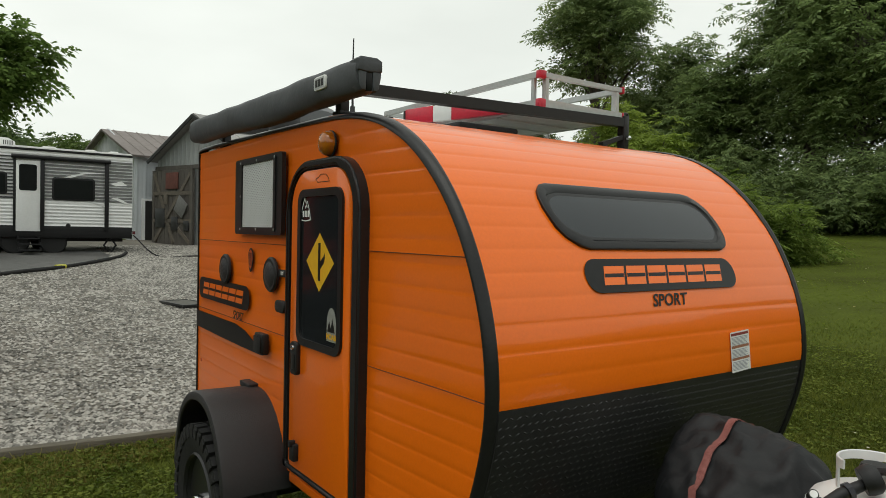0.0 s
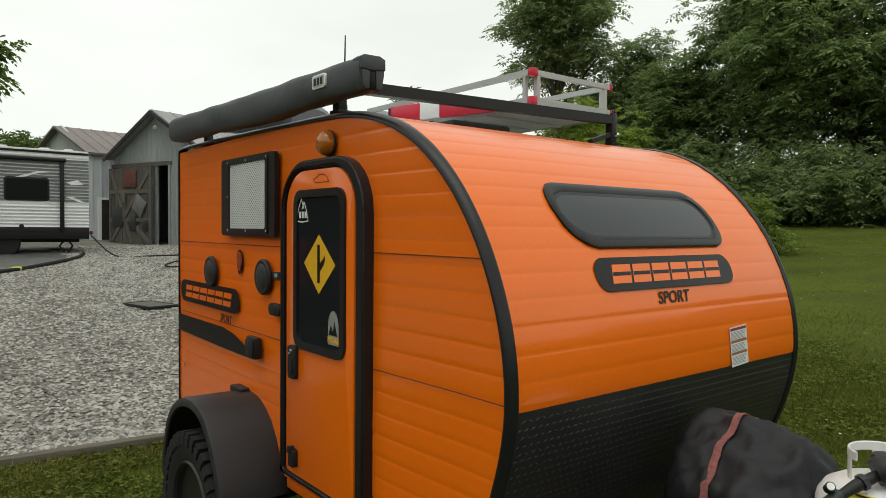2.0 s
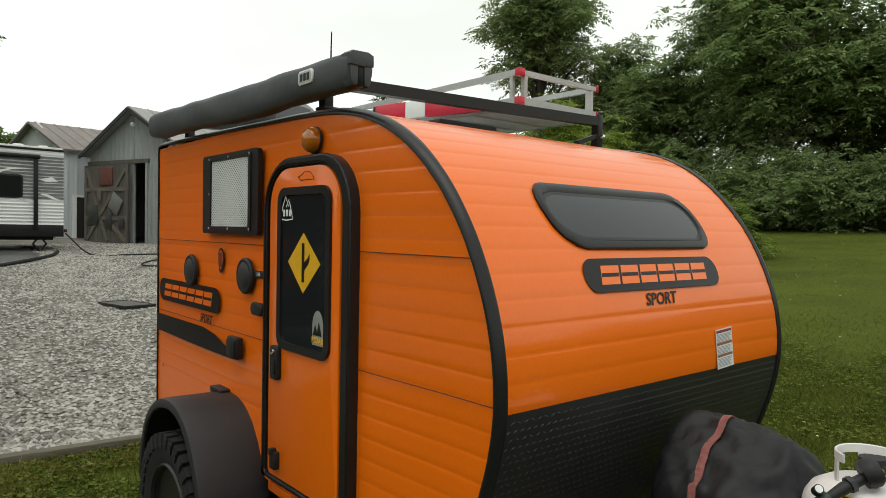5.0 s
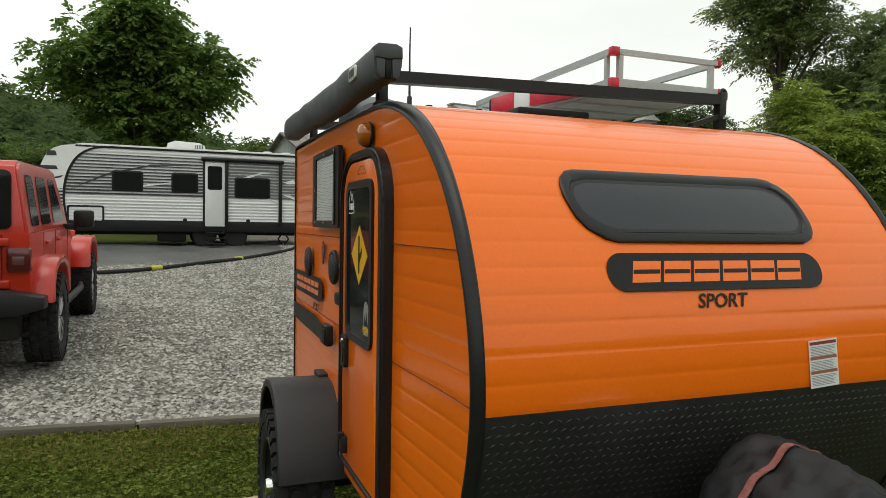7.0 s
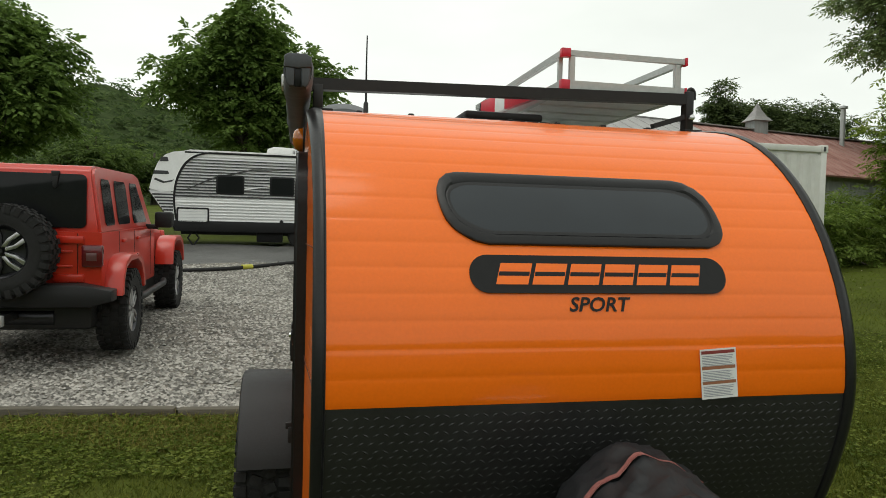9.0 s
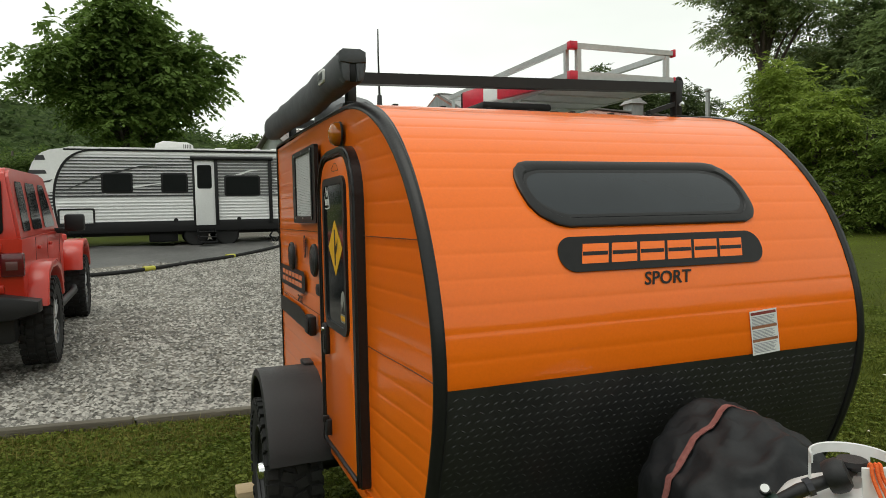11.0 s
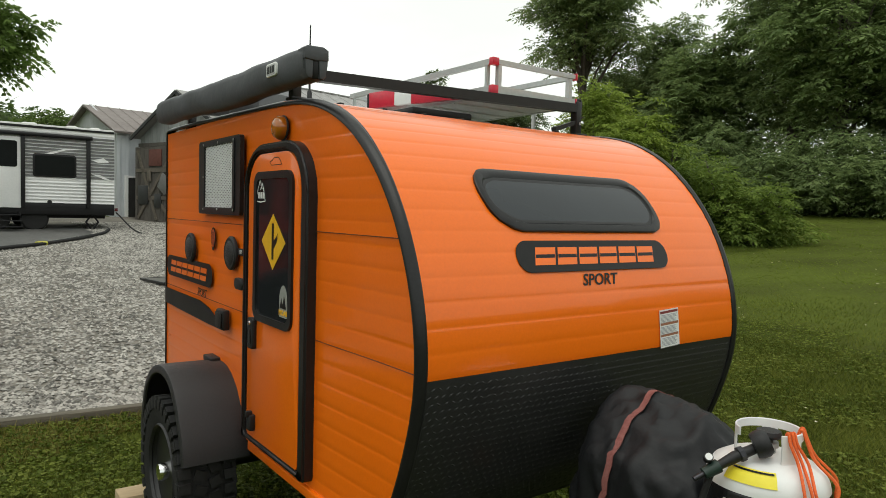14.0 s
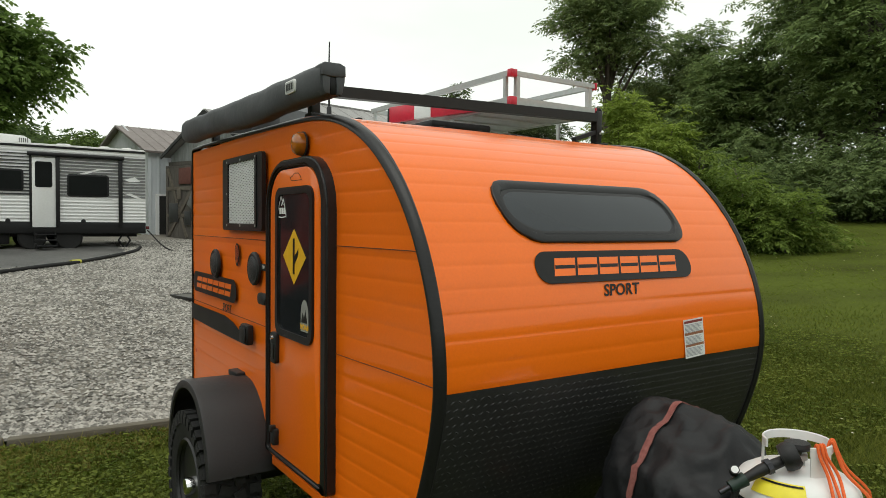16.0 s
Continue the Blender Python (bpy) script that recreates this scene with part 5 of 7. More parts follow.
part("strap_buckle", box(-0.226, -0.211, -0.205, -0.168, 0.665, 0.685, 0.003), CHROME, cover)

# gas cylinder
tank = thing("propane_tank", "white propane cylinder with black jacket on the tongue", "propane tank", (-0.045, -0.588, 0.50))
TX, TY, TB = -0.045, -0.588, 0.50
part("jacket", lathe([(0.0, 0.03), (0.12, 0.03), (0.152, 0.06), (0.157, 0.09), (0.157, 0.333), (0.154, 0.34)], (TX, TY, TB), "z", 40), material("glossy_black_jacket", (0.012, 0.012, 0.013), 0.25, vary=0.2), tank, "glossy black jacket")
part("dome", lathe([(0.154, 0.32), (0.1535, 0.342), (0.149, 0.362), (0.134, 0.386), (0.10, 0.406), (0.05, 0.415), (0.0, 0.417)], (TX, TY, TB), "z", 40), WHITE_PAINT, tank, "white enamel shoulder")
part("foot_ring", lathe([(0.115, 0.0), (0.118, 0.0), (0.118, 0.04), (0.112, 0.04)], (TX, TY, TB), "z", 30), WHITE_PAINT, tank)
def band(a0, a1, z0, z1, name, label=""):
    """A strip of the guard collar between two angles."""
    bm = bmesh.new()
    rows = []
    n = max(3, int(abs(a1 - a0) / 7))
    for k in range(n + 1):
        a = radians(a0 + (a1 - a0) * k / n)
        rows.append([bm.verts.new((TX + r * math.cos(a), TY + r * math.sin(a), TB + z)) for r, z in ((0.078, z0), (0.078, z1), (0.0805, z1 + 0.002), (0.083, z1), (0.083, z0))])
    for a, b in zip(rows, rows[1:]):
        for k in range(5):
            bm.faces.new((a[k], a[(k + 1) % 5], b[(k + 1) % 5], b[k]))
    bm.faces.new(rows[0][::-1]), bm.faces.new(rows[-1])
    return part(name, bm, WHITE_PAINT, tank, label)


band(-130, 150, 0.462, 0.483, "collar", "white steel guard collar")
for a0, a1 in ((-129, -84), (12, 40), (120, 134)):
    band(a0, a1, 0.385, 0.462, "collar_post")
part("valve", lathe([(0.02, 0.40), (0.02, 0.43), (0.026, 0.432), (0.026, 0.445), (0.010, 0.447), (0.010, 0.46)], (TX, TY, TB), "z", 16), ALU, tank)
part("hand_wheel", lathe([(0.012, 0.455), (0.03, 0.456), (0.034, 0.464), (0.03, 0.474), (0.0, 0.474)], (TX, TY, TB), "z", 14), BLACK_PLASTIC, tank, "black valve knob")
bm = bmesh.new()
rows = []
for k in range(15):
    a = radians(166 + 52 * k / 14)
    rows.append([bm.verts.new((TX + r * math.cos(a), TY + r * math.sin(a), TB + z)) for r, z in ((0.1495, 0.368), (0.136, 0.3885), (0.118, 0.400))])
for a, b in zip(rows, rows[1:]):
    for k in range(2):
        bm.faces.new((a[k], a[k + 1], b[k + 1], b[k]))
part("yellow_label", bm, material("yellow_label", (0.78, 0.66, 0.03), 0.5, vary=0.08), tank, "yellow warning band")
bm = bmesh.new()
rows = []
for k in range(15):
    a = radians(170 + 46 * k / 14)
    rows.append([bm.verts.new((TX + r * math.cos(a), TY + r * math.sin(a), TB + z)) for r, z in ((0.1285, 0.3955), (0.123, 0.3985))])
for a, b in zip(rows, rows[1:]):
    bm.faces.new((a[0], a[1], b[1], b[0]))
part("label_bar", bm, BLACK_VINYL, tank, "black bar on the yellow band")
bm = bmesh.new()
rows = []
for k in range(9):
    a = radians(170 + 26 * k / 8)
    rows.append([bm.verts.new((TX + 0.1585 * math.cos(a), TY + 0.1585 * math.sin(a), TB + z)) for z in (0.235, 0.318)])
for a, b in zip(rows, rows[1:]):
    bm.faces.new((a[0], a[1], b[1], b[0]))
part("grey_label", bm, LABEL_PAPER, tank, "small grey data label")
# regulator, gauge and hose joined to the valve
reg = thing("gas_regulator", "black gas regulator with pressure gauge and hose", "regulator", (-0.16, -0.54, 0.94))
m4 = Matrix.Translation((-0.112, -0.607, 0.955)) @ pose(0, 0, 0, 65, 0, 40)
part("body", lathe([(0.0, -0.022), (0.032, -0.021), (0.036, -0.008), (0.036, 0.008), (0.028, 0.02), (0.0, 0.022)], (0, 0, 0), "z", 24, m4), BLACK_PLASTIC, reg)
part("inlet", tube([(-0.10, -0.605, 0.95), (-0.045, -0.588, 0.945)], 0.013, 10), BLACK_PLASTIC, reg)
part("neck", tube([(-0.13, -0.598, 0.943), (-0.175, -0.57, 0.92), (-0.215, -0.548, 0.897)], [0.013, 0.015, 0.011], 12), BLACK_PLASTIC, reg)
part("coupling", tube([(-0.212, -0.55, 0.899), (-0.245, -0.53, 0.878)], [0.018, 0.015], 12), material("green_black_knob", (0.012, 0.03, 0.022), 0.5), reg, "dark green coupling nut")
part("nipple", tube([(-0.245, -0.53, 0.878), (-0.268, -0.517, 0.864)], 0.007, 10), RIM, reg, "grey metal nipple")
gauge = part("gauge", tube([(-0.228, -0.528, 0.912), (-0.242, -0.540, 0.925)], 0.0115, 20), STEEL_BLACK, reg, "round pressure gauge")
part("dial", tube([(-0.242, -0.540, 0.925), (-0.2427, -0.5406, 0.9256)], 0.009, 20), WHITE_TAPE, gauge, "white gauge dial")
part("collar_nut", tube([(-0.155, -0.582, 0.931), (-0.165, -0.576, 0.926)], 0.02, 8), RIM, reg)
part("hose", tube([tuple(p) for p in spline([(-0.225, -0.54, 0.888), (-0.24, -0.52, 0.78), (-0.22, -0.51, 0.66), (-0.12, -0.5, 0.56), (-0.1, -0.45, 0.505)], 5)], 0.009, 8), RUBBER, reg, "black gas hose")

# orange cords hanging over the collar
for i, (a, drop) in enumerate(((-118, 0.47), (-111, 0.44), (-105, 0.48), (-76, 0.44), (-68, 0.46), (-58, 0.43))):
    r = radians(a)
    c, s = math.cos(r), math.sin(r)
    rnd = random.Random(i)
    pts = [(TX + 0.066 * c, TY + 0.066 * s, TB + 0.43), (TX + 0.072 * c, TY + 0.072 * s, TB + 0.478), (TX + 0.081 * c, TY + 0.081 * s, TB + 0.491), (TX + 0.092 * c, TY + 0.092 * s, TB + 0.464)]
    z = 0.42
    while z > 0.48 - drop:
        rr = 0.112 + min(0.075, (0.42 - z) * 0.4) + rnd.uniform(-0.004, 0.006) + (0.03 if i in (4, 5) else 0) * (0.42 - z) / 0.4
        rr = max(rr, 0.167 if z < 0.37 else 0.112)
        b = r + rnd.uniform(-0.12, 0.12)
        pts.append((TX + rr * math.cos(b), TY + rr * math.sin(b), TB + z))
        z -= 0.055
    cord = thing("orange_cord", "bright orange braided cord over the cylinder collar", "cord", (TX + 0.17 * c, TY + 0.17 * s, TB), "cords on the cylinder")
    part("strand", tube([tuple(p) for p in spline(pts, 4)], 0.0040, 7), ROPE, cord)
# cord end and wood at the foot of the nose
cord = thing("orange_cord", "short orange cord tied under the nose", "cord", (-0.30, 0.05, 0.50), "cords on the cylinder")
part("strand", tube([tuple(p) for p in spline([(-0.35, 0.02, 0.60), (-0.34, -0.02, 0.63), (-0.32, -0.03, 0.60), (-0.31, -0.03, 0.53), (-0.30, -0.04, 0.44)], 4)], 0.005, 7), ROPE, cord)
block = thing("wooden_block", "raw pine block beside the camper wheel", "wood block", (-0.95, 2.25, 0))
part("board", box(-1.13, -0.80, 2.06, 2.2, 0.0, 0.075, 0.006), material("raw_pine", (0.34, 0.25, 0.14), 0.8, second=(0.5, 0.39, 0.24), grain=20, patch=4, stretch=(0.3, 2, 2)), block)

# ---- red four-door off-roader on the drive, seen from behind ----
RED = material("red_car_paint", (0.50, 0.026, 0.011), 0.3, vary=0.06, grain=60, patch=1.5, coat=0.3)
CAR_GLASS = glass_dark("car_glass", (0.013, 0.014, 0.015), 0.04)
TAIL_LENS = material("dark_red_lens", (0.10, 0.008, 0.012), 0.15, vary=0.2, coat=0.5)
LENS_PALE = material("pale_lens", (0.12, 0.055, 0.055), 0.2, vary=0.1)
ALLOY = material("machined_alloy", (0.50, 0.50, 0.51), 0.3, metal=0.9, vary=0.1)
car = thing("off_road_car", "red four-door off-road car parked on gravel", "car", (0, 0, 0))
HW = 0.775
part("body", prism([(-0.60, 0.66), (-0.62, 0.80), (-0.61, 1.235), (2.05, 1.235), (2.05, 0.55), (0.50, 0.55), (0.44, 0.68)], -HW, HW, "x", 0.03), RED, car, "red body tub")
part("hood", prism([(2.02, 0.85), (2.02, 1.24), (2.7, 1.215), (3.42, 1.13), (3.5, 1.05), (3.5, 0.75), (2.5, 0.75)], -0.62, 0.62, "x", 0.05), RED, car, "red hood")
part("grille_panel", box(-0.66, 0.66, 3.48, 3.54, 0.72, 1.12, 0.03), RED, car)
# hard top with its pillars and panes
green = [(-0.585, 1.235), (-0.555, 1.78), (-0.50, 1.845), (-0.40, 1.865), (1.35, 1.865), (1.48, 1.84), (1.95, 1.235)]


def cab_x(z):
    return 0.755 - 0.085 * (z - 1.235) / 0.63


bm = bmesh.new()
left = [bm.verts.new((-cab_x(z), y, z)) for y, z in green]
right = [bm.verts.new((cab_x(z), y, z)) for y, z in green]
for i in range(len(green) - 1):
    bm.faces.new((left[i], left[i + 1], right[i + 1], right[i]))
bm.faces.new(left), bm.faces.new(right[::-1])
bmesh.ops.recalc_face_normals(bm, faces=bm.faces)
bmesh.ops.bevel(bm, geom=[e for e in bm.edges if e.calc_length() > 0.02], offset=0.025, segments=2, affect="EDGES")
part("hard_top", bm, RED, car, "red hard top")
rear = part("rear_window", prism(rounded(-0.63, 0.63, 1.27, 1.775, 0.05), 0.0, 0.012, "y", 0.003, Matrix.Translation((0, -0.606, 0)) @ Matrix(((1, 0, 0, 0), (0, 1, 0.052, -0.064), (0, 0, 1, 0), (0, 0, 0, 1)))), CAR_GLASS, car, "dark rear window")
part("rear_wiper_hinge", box(0.33, 0.40, -0.60, -0.55, 1.74, 1.80, 0.01), BLACK_PLASTIC, rear)
part("hinge_strap", prism([(0.335, 1.75), (0.395, 1.75), (0.385, 1.66), (0.36, 1.635), (0.345, 1.66)], -0.612, -0.582, "y", 0.003), BLACK_PLASTIC, rear)
for s in (-1, 1):
    for y0, y1, slope in ((-0.38, -0.02, 0.0), (0.14, 0.68, 0.0), (0.87, 1.58, -0.30)):
        top = y1 + slope
        outline = [(y0 + 0.03, 1.29), (y1 - 0.03, 1.29), (y1, 1.32), (top, 1.70), (top - 0.04, 1.745), (y0 + 0.06, 1.745), (y0 + 0.02, 1.70), (y0, 1.32)]
        mm = Matrix(((1, 0, -0.135 * s, s * (0.757 + 0.168)), (0, 1, 0, 0), (0, 0, 1, 0), (0, 0, 0, 1)))
        part("side_window", prism(outline, -0.004 if s < 0 else -0.001, 0.001 if s < 0 else 0.004, "x", 0.0, mm), CAR_GLASS, car)
    # door seams and handles
    for y in (0.06, 0.80, 1.75):
        part("door_seam", box(min(s * HW, s * (HW + 0.002)), max(s * HW, s * (HW + 0.002)), y - 0.005, y + 0.005, 0.62, 1.22), BLACK_TRIM, car)
    for y in (0.16, 0.90):
        part("door_handle", box(min(s * HW, s * (HW + 0.03)), max(s * HW, s * (HW + 0.03)), y, y + 0.14, 1.10, 1.135, 0.008), RED, car)
    lamp = part("tail_lamp", box(min(s * 0.60, s * 0.785), max(s * 0.60, s * 0.785), -0.66, -0.58, 0.905, 1.115, 0.02), TAIL_LENS, car, "dark red tail lamp")
    part("reversing_lens", box(min(s * 0.645, s * 0.735), max(s * 0.645, s * 0.735), -0.664, -0.655, 0.965, 1.04, 0.004), LENS_PALE, lamp)
    part("rear_corner_seam", box(min(s * 0.56, s * 0.566), max(s * 0.56, s * 0.566), -0.624, -0.60, 0.70, 1.22), BLACK_TRIM, car)
    # flares over the wheels
    for y, lo in ((0.0, -0.52), (3.0, -0.58)):
        arch = [(-0.53, 0.62), (-0.50, 0.80), (-0.40, 0.945), (-0.18, 1.0), (0.20, 1.0), (0.42, 0.93), (0.53, 0.74), (0.56, 0.60), (0.50, 0.60), (0.46, 0.72), (0.36, 0.86), (0.16, 0.93), (-0.16, 0.93), (-0.36, 0.88), (-0.45, 0.77), (-0.475, 0.62)]
        if y > 1:
            arch = [(u, v + 0.06) for u, v in arch]
        part("flare", prism([(y + u, v) for u, v in arch], min(s * 0.70, s * 0.945), max(s * 0.70, s * 0.945), "x", 0.02), RED, car, "red wheel arch flare")
    part("side_step", tube([(s * 0.83, 0.62, 0.47), (s * 0.86, 0.80, 0.45), (s * 0.86, 2.2, 0.45), (s * 0.83, 2.4, 0.47)], 0.04, 10), BLACK_PLASTIC, car)
    mirror = part("mirror", box(min(s * 0.86, s * 1.07), max(s * 0.86, s * 1.07), 1.52, 1.64, 1.22, 1.42, 0.03), BLACK_PLASTIC, car, "black door mirror")
    part("mirror_arm", box(min(s * 0.74, s * 0.90), max(s * 0.74, s * 0.90), 1.56, 1.62, 1.20, 1.26, 0.01), BLACK_PLASTIC, mirror)
part("rear_bumper", prism([(-0.90, 0.60), (-0.90, 0.70), (-0.62, 0.755), (0.62, 0.755), (0.90, 0.70), (0.90, 0.60), (0.70, 0.54), (-0.70, 0.54)], -0.80, -0.58, "y", 0.03), BLACK_PLASTIC, car, "black plastic rear bumper")
part("front_bumper", box(-0.85, 0.85, 3.58, 3.75, 0.52, 0.72, 0.03), BLACK_PLASTIC, car)
for k, z in enumerate((1.16, 0.80)):
    part("tailgate_hinge", box(0.36, 0.62, -0.645, -0.615, z - 0.035, z + 0.035, 0.008), RED, car, "red tailgate hinge")
for z in (0.9, 1.04):
    part("tailgate_rib", box(-0.52, 0.52, -0.632, -0.618, z, z + 0.02, 0.005), RED, car)
part("muffler", tube([(-0.35, -0.52, 0.42), (0.35, -0.52, 0.42)], 0.09, 14), RIM, car, "grey muffler")
part("tow_hitch", box(-0.05, 0.05, -0.95, -0.6, 0.42, 0.49, 0.008), STEEL_BLACK, car)
part("hitch_mount", box(-0.06, 0.06, -1.00, -0.93, 0.40, 0.50, 0.015), ALU, car, "grey metal hitch mount")
part("hitch_ball", lathe([(0.02, 0), (0.02, 0.03), (0.026, 0.04), (0.026, 0.06), (0.0, 0.075)], (0.0, -0.97, 0.50), "z", 14), CHROME, car)
part("underbody", box(-0.68, 0.68, -0.58, 3.3, 0.30, 0.62, 0.05), STEEL_BLACK, car)
for y in (0.0, 3.0):
    part("axle", tube([(-0.78, y, 0.42), (0.78, y, 0.42)], 0.06, 12), STEEL_BLACK, car)


def car_wheel(at, axis, face):
    """A chunky tyre with a five-spoke alloy; face is the side that shows."""
    W = 0.28
    turn = Matrix.Rotation(math.pi / 2 * face, 4, "Z") if axis == "x" else Matrix.Rotation(math.pi if face > 0 else 0, 4, "Z")
    base = Matrix.Translation(at) @ (Matrix.Rotation(-math.pi / 2, 4, "Z") @ Matrix.Rotation(math.pi if face > 0 else 0, 4, "Z") if axis == "x" else turn)
    prof = [(0.24, -W * 0.46), (0.30, -W * 0.5), (0.37, -W * 0.49), (0.405, -W * 0.40), (0.412, 0), (0.405, W * 0.40), (0.37, W * 0.49), (0.30, W * 0.5), (0.24, W * 0.46), (0.23, 0), (0.24, -W * 0.46)]
    wheel = part("wheel", lathe(prof, (0, 0, 0), "y", 40, base), RUBBER, car, "chunky off-road wheel")
    bm = bmesh.new()
    for k in range(30):
        a = 2 * math.pi * k / 30
        for j, u in enumerate((-0.11, -0.04, 0.04, 0.11)):
            add_box(bm, -0.026, 0.026, u - 0.028, u + 0.028, 0.402, 0.424, 0.0, base @ Matrix.Rotation(a + (0.1 if j % 2 else 0), 4, "Y"))
        add_box(bm, -0.024, 0.024, -W * 0.52, -W * 0.44, 0.345, 0.405, 0.0, base @ Matrix.Rotation(a, 4, "Y"))
    tagged(part("tread", bm, RUBBER, wheel, smooth=False), kind="stuff")
    part("rim", lathe([(0.0, -0.03), (0.19, -0.03), (0.21, -0.10), (0.235, -0.125), (0.238, -0.10), (0.23, -0.06)], (0, 0, 0), "y", 36, base), RIM, wheel, "black alloy rim")
    for k in range(5):
        m = base @ Matrix.Rotation(2 * math.pi * k / 5 + 0.3, 4, "Y")
        for q in (-1, 1):
            part("spoke", prism([(0.004 * q, 0.045), (0.040 * q, 0.055), (0.060 * q, 0.12), (0.122 * q, 0.196), (0.086 * q, 0.214), (0.030 * q, 0.135)], -0.118, -0.07, "y", 0.004, m), ALLOY, wheel, "machined spoke")
    part("centre_cap", lathe([(0.0, -0.11), (0.03, -0.108), (0.034, -0.06)], (0, 0, 0), "y", 16, base), RIM, wheel)


for s in (-1, 1):
    for y in (0.0, 3.0):
        car_wheel((s * 0.80, y, 0.42), "x", s)
car_wheel((0.015, -0.82, 1.06), "y", -1)
part("spare_mount", box(-0.2, 0.2, -0.72, -0.62, 0.95, 1.25, 0.02), BLACK_PLASTIC, car)
car.matrix_basis = Matrix.Translation((-3.405, 5.92, ground_z(-3.6, 7.5) + 0.045)) @ Matrix.Rotation(radians(1.0), 4, "Z") @ Matrix.Rotation(radians(1.2), 4, "X")

# ---- travel trailer across the drive ----
RV_WHITE = material("white_ribbed_siding", (0.80, 0.805, 0.80), 0.42, vary=0.06, grain=20, patch=1.2)
RV_GREY = material("grey_ribbed_siding", (0.50, 0.505, 0.51), 0.38, second=(0.74, 0.745, 0.75), grain=2, patch=0.6, stretch=(0.2, 1, 6))
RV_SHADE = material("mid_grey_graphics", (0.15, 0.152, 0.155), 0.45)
RV_DARK = material("charcoal_graphics", (0.035, 0.036, 0.038), 0.45)
RV_BLACK = material("black_skirt", (0.010, 0.010, 0.011), 0.5, vary=0.2, spec=0.3)
trailer = thing("travel_trailer", "white and grey travel trailer with awning on the drive", "travel trailer", (0, 0, 0))
FY, BY = 0.0, 2.35
ROOF, SKIRT, BELLY = 2.86, 0.78, 0.46


def front_x(z):
    """The slanted nose of the trailer."""
    return float(np.interp(z, [0.46, 0.75, 1.65, 2.2, 2.46, 2.62, 2.74, 2.82, 2.86], [-4.42, -4.55, -5.16, -5.02, -4.92, -4.82, -4.68, -4.48, -4.22]))


REAR = 2.14
for y, sgn in ((FY, -1), (BY, 1)):
    for lo, hi, mat, name in ((SKIRT, 1.46, RV_WHITE, "lower_siding"), (1.46, 2.70, RV_GREY, "upper_siding"), (2.70, ROOF, RV_WHITE, "top_siding")):
        bm = bmesh.new()
        rows = []
        count = int((hi - lo) / 0.0125)
        for i in range(count + 1):
            z = lo + (hi - lo) * i / count
            f = (z / 0.092) % 1.0
            d = 0.015 * (f / 0.7 if f < 0.7 else (1 - f) / 0.3)
            rows.append([bm.verts.new((x, y + sgn * d, z)) for x in (front_x(z) + 0.05, -2, 0, REAR)])
        for a, b in zip(rows, rows[1:]):
            for k in range(3):
                bm.faces.new((a[k], a[k + 1], b[k + 1], b[k]))
        part(name, bm, mat, trailer, "ribbed aluminium siding", angle=25)
bm = bmesh.new()
zs = [0.46, 0.75, 1.2, 1.65, 1.9, 2.2, 2.46, 2.62, 2.74, 2.82, 2.86]
rows = [[bm.verts.new((front_x(z), y, z)) for y in (FY, 1.0, BY)] for z in zs]
for a, b in zip(rows, rows[1:]):
    for k in range(2):
        bm.faces.new((a[k], a[k + 1], b[k + 1], b[k]))
part("front_cap", bm, RV_DARK, trailer, "charcoal front cap")
part("roof", prism([(-4.24, 2.85), (-4.0, 2.91), (2.1, 2.91), (2.16, 2.85)], FY - 0.01, BY + 0.01, "y", 0.01), WHITE_PAINT, trailer)
part("rear_end", box(REAR - 0.02, REAR + 0.01, FY, BY, BELLY, 2.87), RV_GREY, trailer)
part("belly_skirt", prism([(-4.4, BELLY), (-4.52, SKIRT), (REAR + 0.005, SKIRT), (REAR + 0.005, BELLY)], FY - 0.02, BY + 0.02, "y", 0.01), RV_BLACK, trailer, "black lower skirt")
# bands on the front ribs: charcoal print, with rib shadow lines painted in
for k in range(13):
    z = 1.50 + 0.092 * k
    deep = 0.046 - 0.0022 * k
    part("printed_band", box(-0.1, REAR - 0.004, FY - 0.0285, FY - 0.004, z - 0.006, z + 0.044), RV_SHADE, trailer, "grey band along a rib", smooth=False)
    part("printed_band", box(front_x(z) + 0.6, REAR - 0.004, FY - 0.0275, FY - 0.004, z, z + deep), RV_DARK, trailer, "charcoal print band with painted rib shade", smooth=False)
# grey strips paint the faint rib shading into the white lower siding
for k in range(7):
    z = 0.78 + 0.092 * k
    part("printed_band", box(-4.3, REAR - 0.004, FY - 0.0268, FY - 0.004, z, z + 0.014), RV_GREY, trailer, smooth=False)
# white corner panel of the nose, dark border
def nose_panel(pts, off, mat, name, label=""):
    return part(name, prism(pts, FY - off, FY - off + 0.008, "y"), mat, trailer, label, smooth=False)


arc = [(float(p[0]), float(p[2])) for p in spline([(-4.38, 0, 0.78), (-4.45, 0, 1.3), (-4.43, 0, 1.75), (-4.33, 0, 2.15), (-4.14, 0, 2.5), (-3.88, 0, 2.72), (-3.58, 0, 2.82), (-3.2, 0, 2.86)], 4)]
upper = [p for p in arc if p[1] > 1.64]
nose_panel([(front_x(z) + 0.012, z) for z in (1.72, 1.95, 2.2, 2.46, 2.62, 2.74, 2.82)] + [(-4.2, 2.858)] + upper[::-1] + [(-4.8, 1.62)], 0.030, RV_WHITE, "nose_panel", "white nose side panel")
nose_panel([(x + 0.05, z - 0.03) for x, z in arc] + [(x - 0.01, z + 0.005) for x, z in arc[::-1]], 0.034, RV_BLACK, "nose_border")
